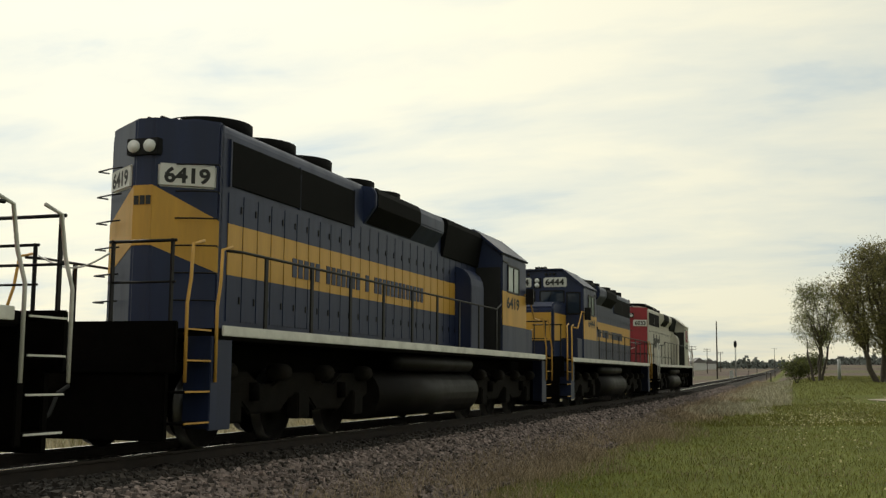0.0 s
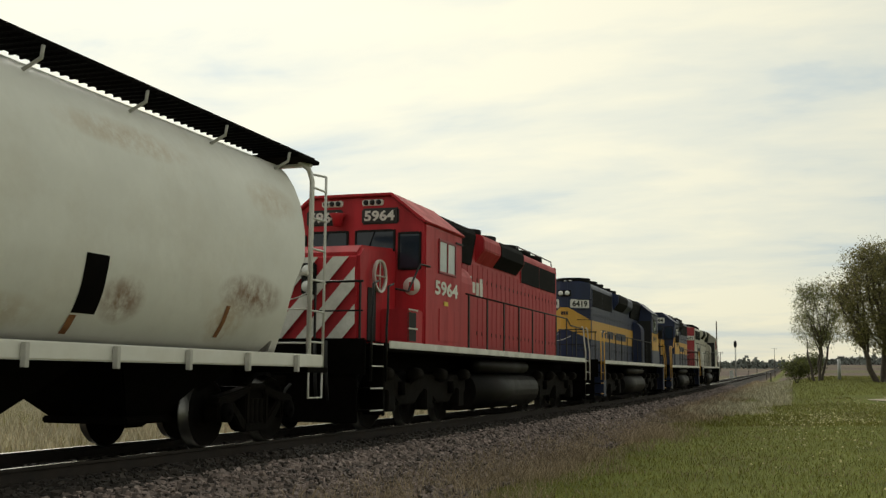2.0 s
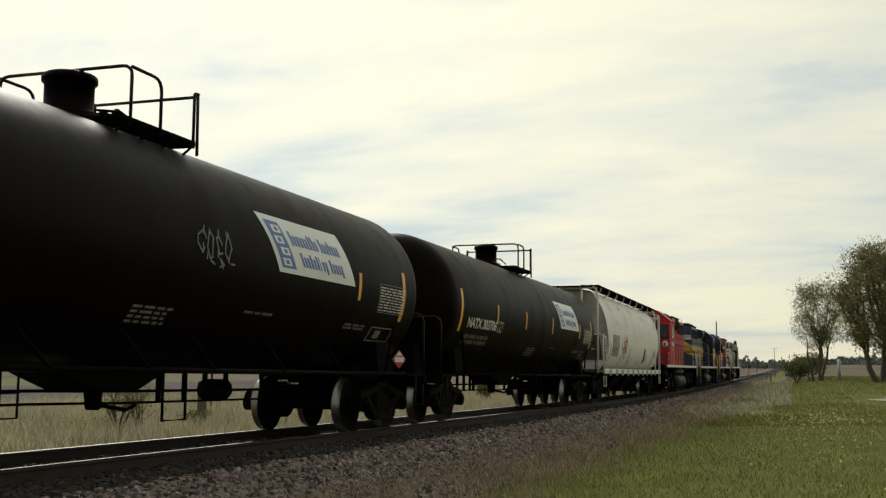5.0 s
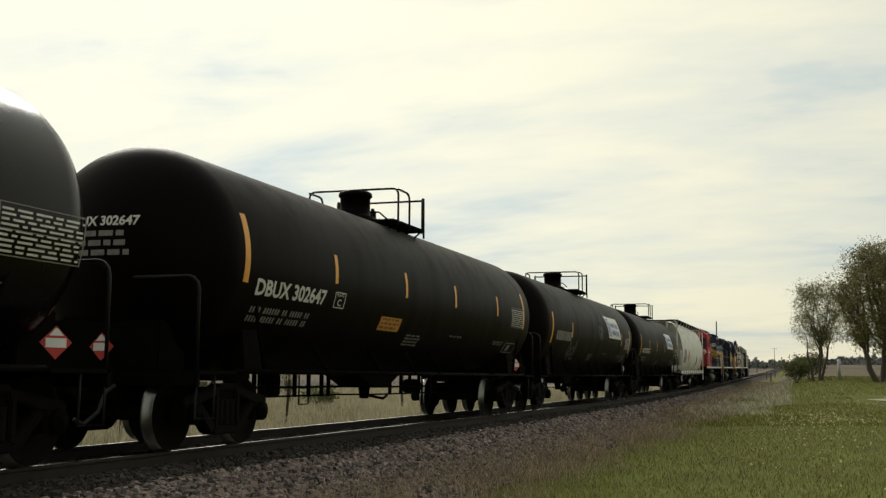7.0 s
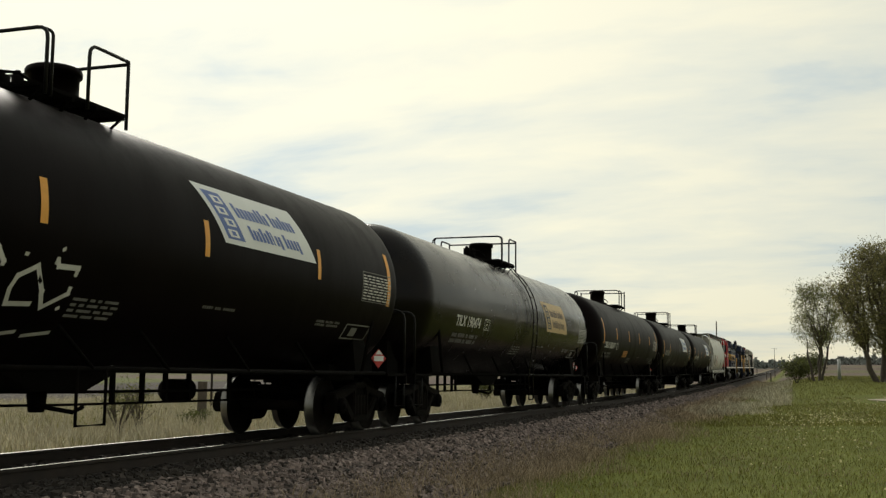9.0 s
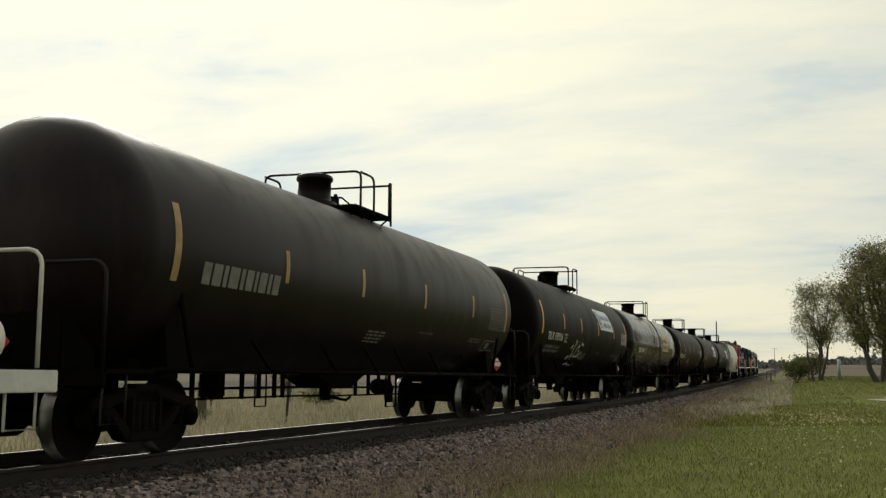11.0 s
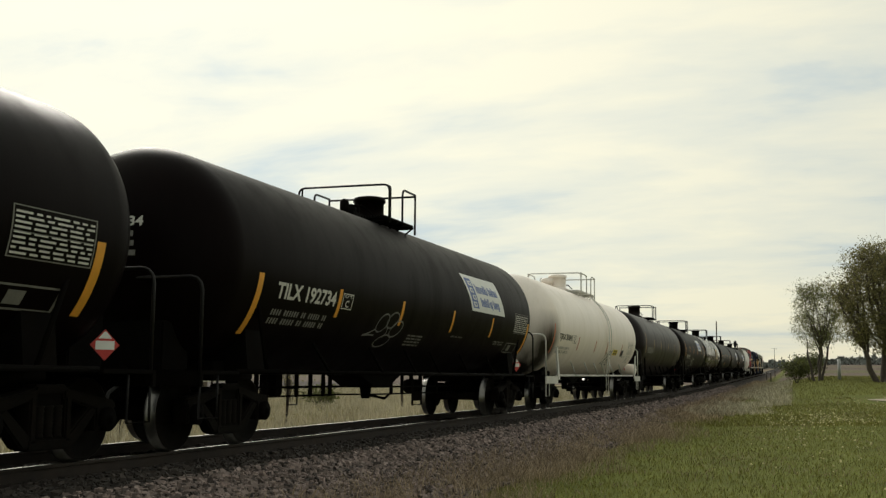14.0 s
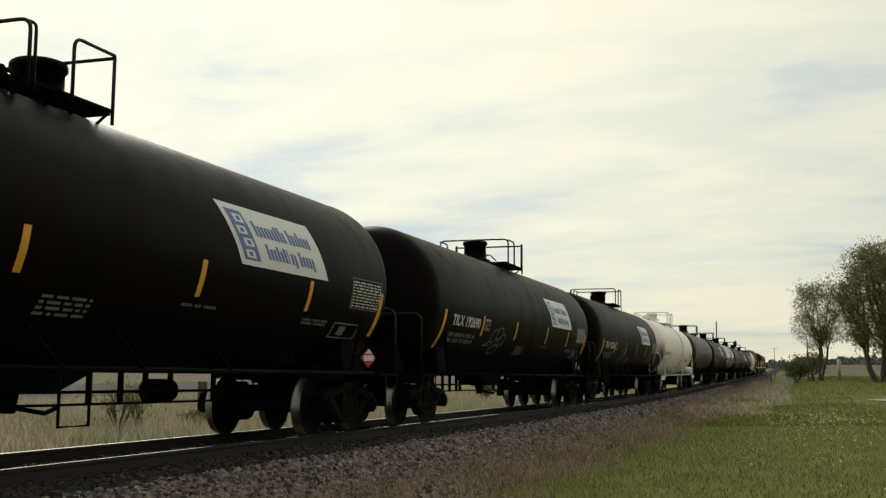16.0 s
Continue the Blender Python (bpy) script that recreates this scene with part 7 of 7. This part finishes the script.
def dandelions():
    q = random.Random(9)
    vs, fs = [], []
    spots = [(44, -8.9, 2.6, 260), (52, -10.0, 5, 160), (36, -9.2, 5, 90), (24, -8.4, 4, 40), (58, -13, 6, 120)]
    for cx, cd, r, n in spots:
        for _ in range(n):
            x, d = q.gauss(cx, r), q.gauss(cd, r * 0.45)
            if d > -6.5 or d < -20:
                continue
            y = track_y(x) + d
            z = ground_z(x, y) + q.uniform(0.06, 0.12)
            s = q.uniform(0.018, 0.034)
            o = len(vs)
            vs += [(x, y, z + s), (x + s, y, z), (x, y + s, z), (x - s, y, z), (x, y - s, z), (x, y, z - s * 0.5)]
            fs += [(o, o + 1, o + 2), (o, o + 2, o + 3), (o, o + 3, o + 4), (o, o + 4, o + 1), (o + 5, o + 2, o + 1), (o + 5, o + 3, o + 2), (o + 5, o + 4, o + 3), (o + 5, o + 1, o + 4)]
    return tagged(new("dandelions", mesh_of("dandelions", vs, fs, M_dand)), "scattered yellow-white dandelion heads in the lawn", "flowers", kind="stuff")


dandelions()


def ballast(n, xr, dr, s0, s1, seed, power, stone=M_stone, label="crushed grey-brown track ballast"):
    q = np.random.RandomState(seed)
    x = xr[0] + (xr[1] - xr[0]) * q.random_sample(n) ** power
    d = q.uniform(dr[0], dr[1], n)
    edge = np.abs(d) > 3.0
    d = np.where(edge & (q.random_sample(n) < 0.6), np.sign(d) * q.uniform(1.85, 3.05, n), d)
    base = np.array([(a, track_y(a) + b, ground_z(a, track_y(a) + b)) for a, b in zip(x.tolist(), d.tolist())])
    cube = np.array([(i, j, k) for i in (-1, 1) for j in (-1, 1) for k in (-1, 1)], float)
    s = q.uniform(s0, s1, (n, 1, 1)) * q.uniform(0.6, 1.2, (n, 1, 3))
    V = cube[None] * s * q.uniform(0.55, 1.1, (n, 8, 3))
    ang, tl = q.uniform(0, 2 * np.pi, n), q.uniform(-0.9, 0.9, n)
    c, sn = np.cos(ang)[:, None], np.sin(ang)[:, None]
    ct, st = np.cos(tl)[:, None], np.sin(tl)[:, None]
    X, Y, Z = V[..., 0], V[..., 1] * ct - V[..., 2] * st, V[..., 1] * st + V[..., 2] * ct
    V = np.stack([X * c - Y * sn, X * sn + Y * c, Z], -1) + base[:, None] + np.stack([np.zeros(n), np.zeros(n), q.uniform(-0.015, 0.045, n)], -1)[:, None]
    f = np.array([(0, 1, 3, 2), (4, 6, 7, 5), (0, 4, 5, 1), (2, 3, 7, 6), (0, 2, 6, 4), (1, 5, 7, 3)])
    F = (f[None] + 8 * np.arange(n)[:, None, None]).reshape(-1, 4)
    return tagged(new("ballast", mesh_of("ballast", V.reshape(-1, 3).tolist(), F.tolist(), stone)), label, "ballast", kind="stuff")


ballast(48000, (7, 34), (-3.55, -1.7), 0.020, 0.043, 41, 1.25)
ballast(17000, (30, 110), (-3.3, -1.7), 0.035, 0.06, 42, 1.5)
ballast(7000, (7, 50), (1.6, 3.9), 0.025, 0.05, 43, 1.2)
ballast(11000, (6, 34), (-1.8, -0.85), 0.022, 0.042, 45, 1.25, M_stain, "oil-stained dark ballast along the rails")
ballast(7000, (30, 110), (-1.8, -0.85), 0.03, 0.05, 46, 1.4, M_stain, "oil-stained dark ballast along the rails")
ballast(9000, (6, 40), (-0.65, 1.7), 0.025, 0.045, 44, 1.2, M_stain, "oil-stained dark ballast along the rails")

# ties, the near ones singly
tie_mesh = tie_geo().mesh("tie", [M_tie])
plate_mesh = plate_geo().mesh("tie_plate", [M_railside])
rnd = random.Random(4)
for i in range(250):
    s = -6 + 0.53 * i
    ob = new("tie", tie_mesh)
    ob.parent = track
    m = on_track(s, 1.0)
    ob.matrix_basis = m @ pose(0, rnd.uniform(-0.04, 0.04), -0.19 + rnd.uniform(-0.006, 0.006), 0, 0, rnd.uniform(-1, 1))
    if 4 < s < 60:
        for dy in (-0.755, 0.755):
            pl = new("tie_plate", plate_mesh)
            pl.parent = track
            pl.matrix_basis = m @ pose(0, dy, -0.192)
g = Geo()
for i in range(500):
    s = 126.5 + 0.55 * i
    g.box(s - 0.115, s + 0.115, track_y(s) - 1.3, track_y(s) + 1.3, track_z(s) - 0.37, track_z(s) - 0.19)
tagged(part("far_ties", g, M_tie, track), kind="stuff")


# ---- motion of the train ----
def motions():
    times = [0.5 * i for i in range(33)]
    for car, u in TRAIN:
        walk(car, [(t, on_track(u + travelled(t))) for t in times])
    # every wheelset rolls along: one row a film frame
    spins = {}
    for w, x, r in WHEELS:
        if (x, r) not in spins:
            spins[x, r] = [(i / FPS, Matrix.Translation((x, 0, r)) @ Matrix.Rotation(travelled(i / FPS) / r, 4, "Y")) for i in range(481)]
        walk(w, spins[x, r])


motions()
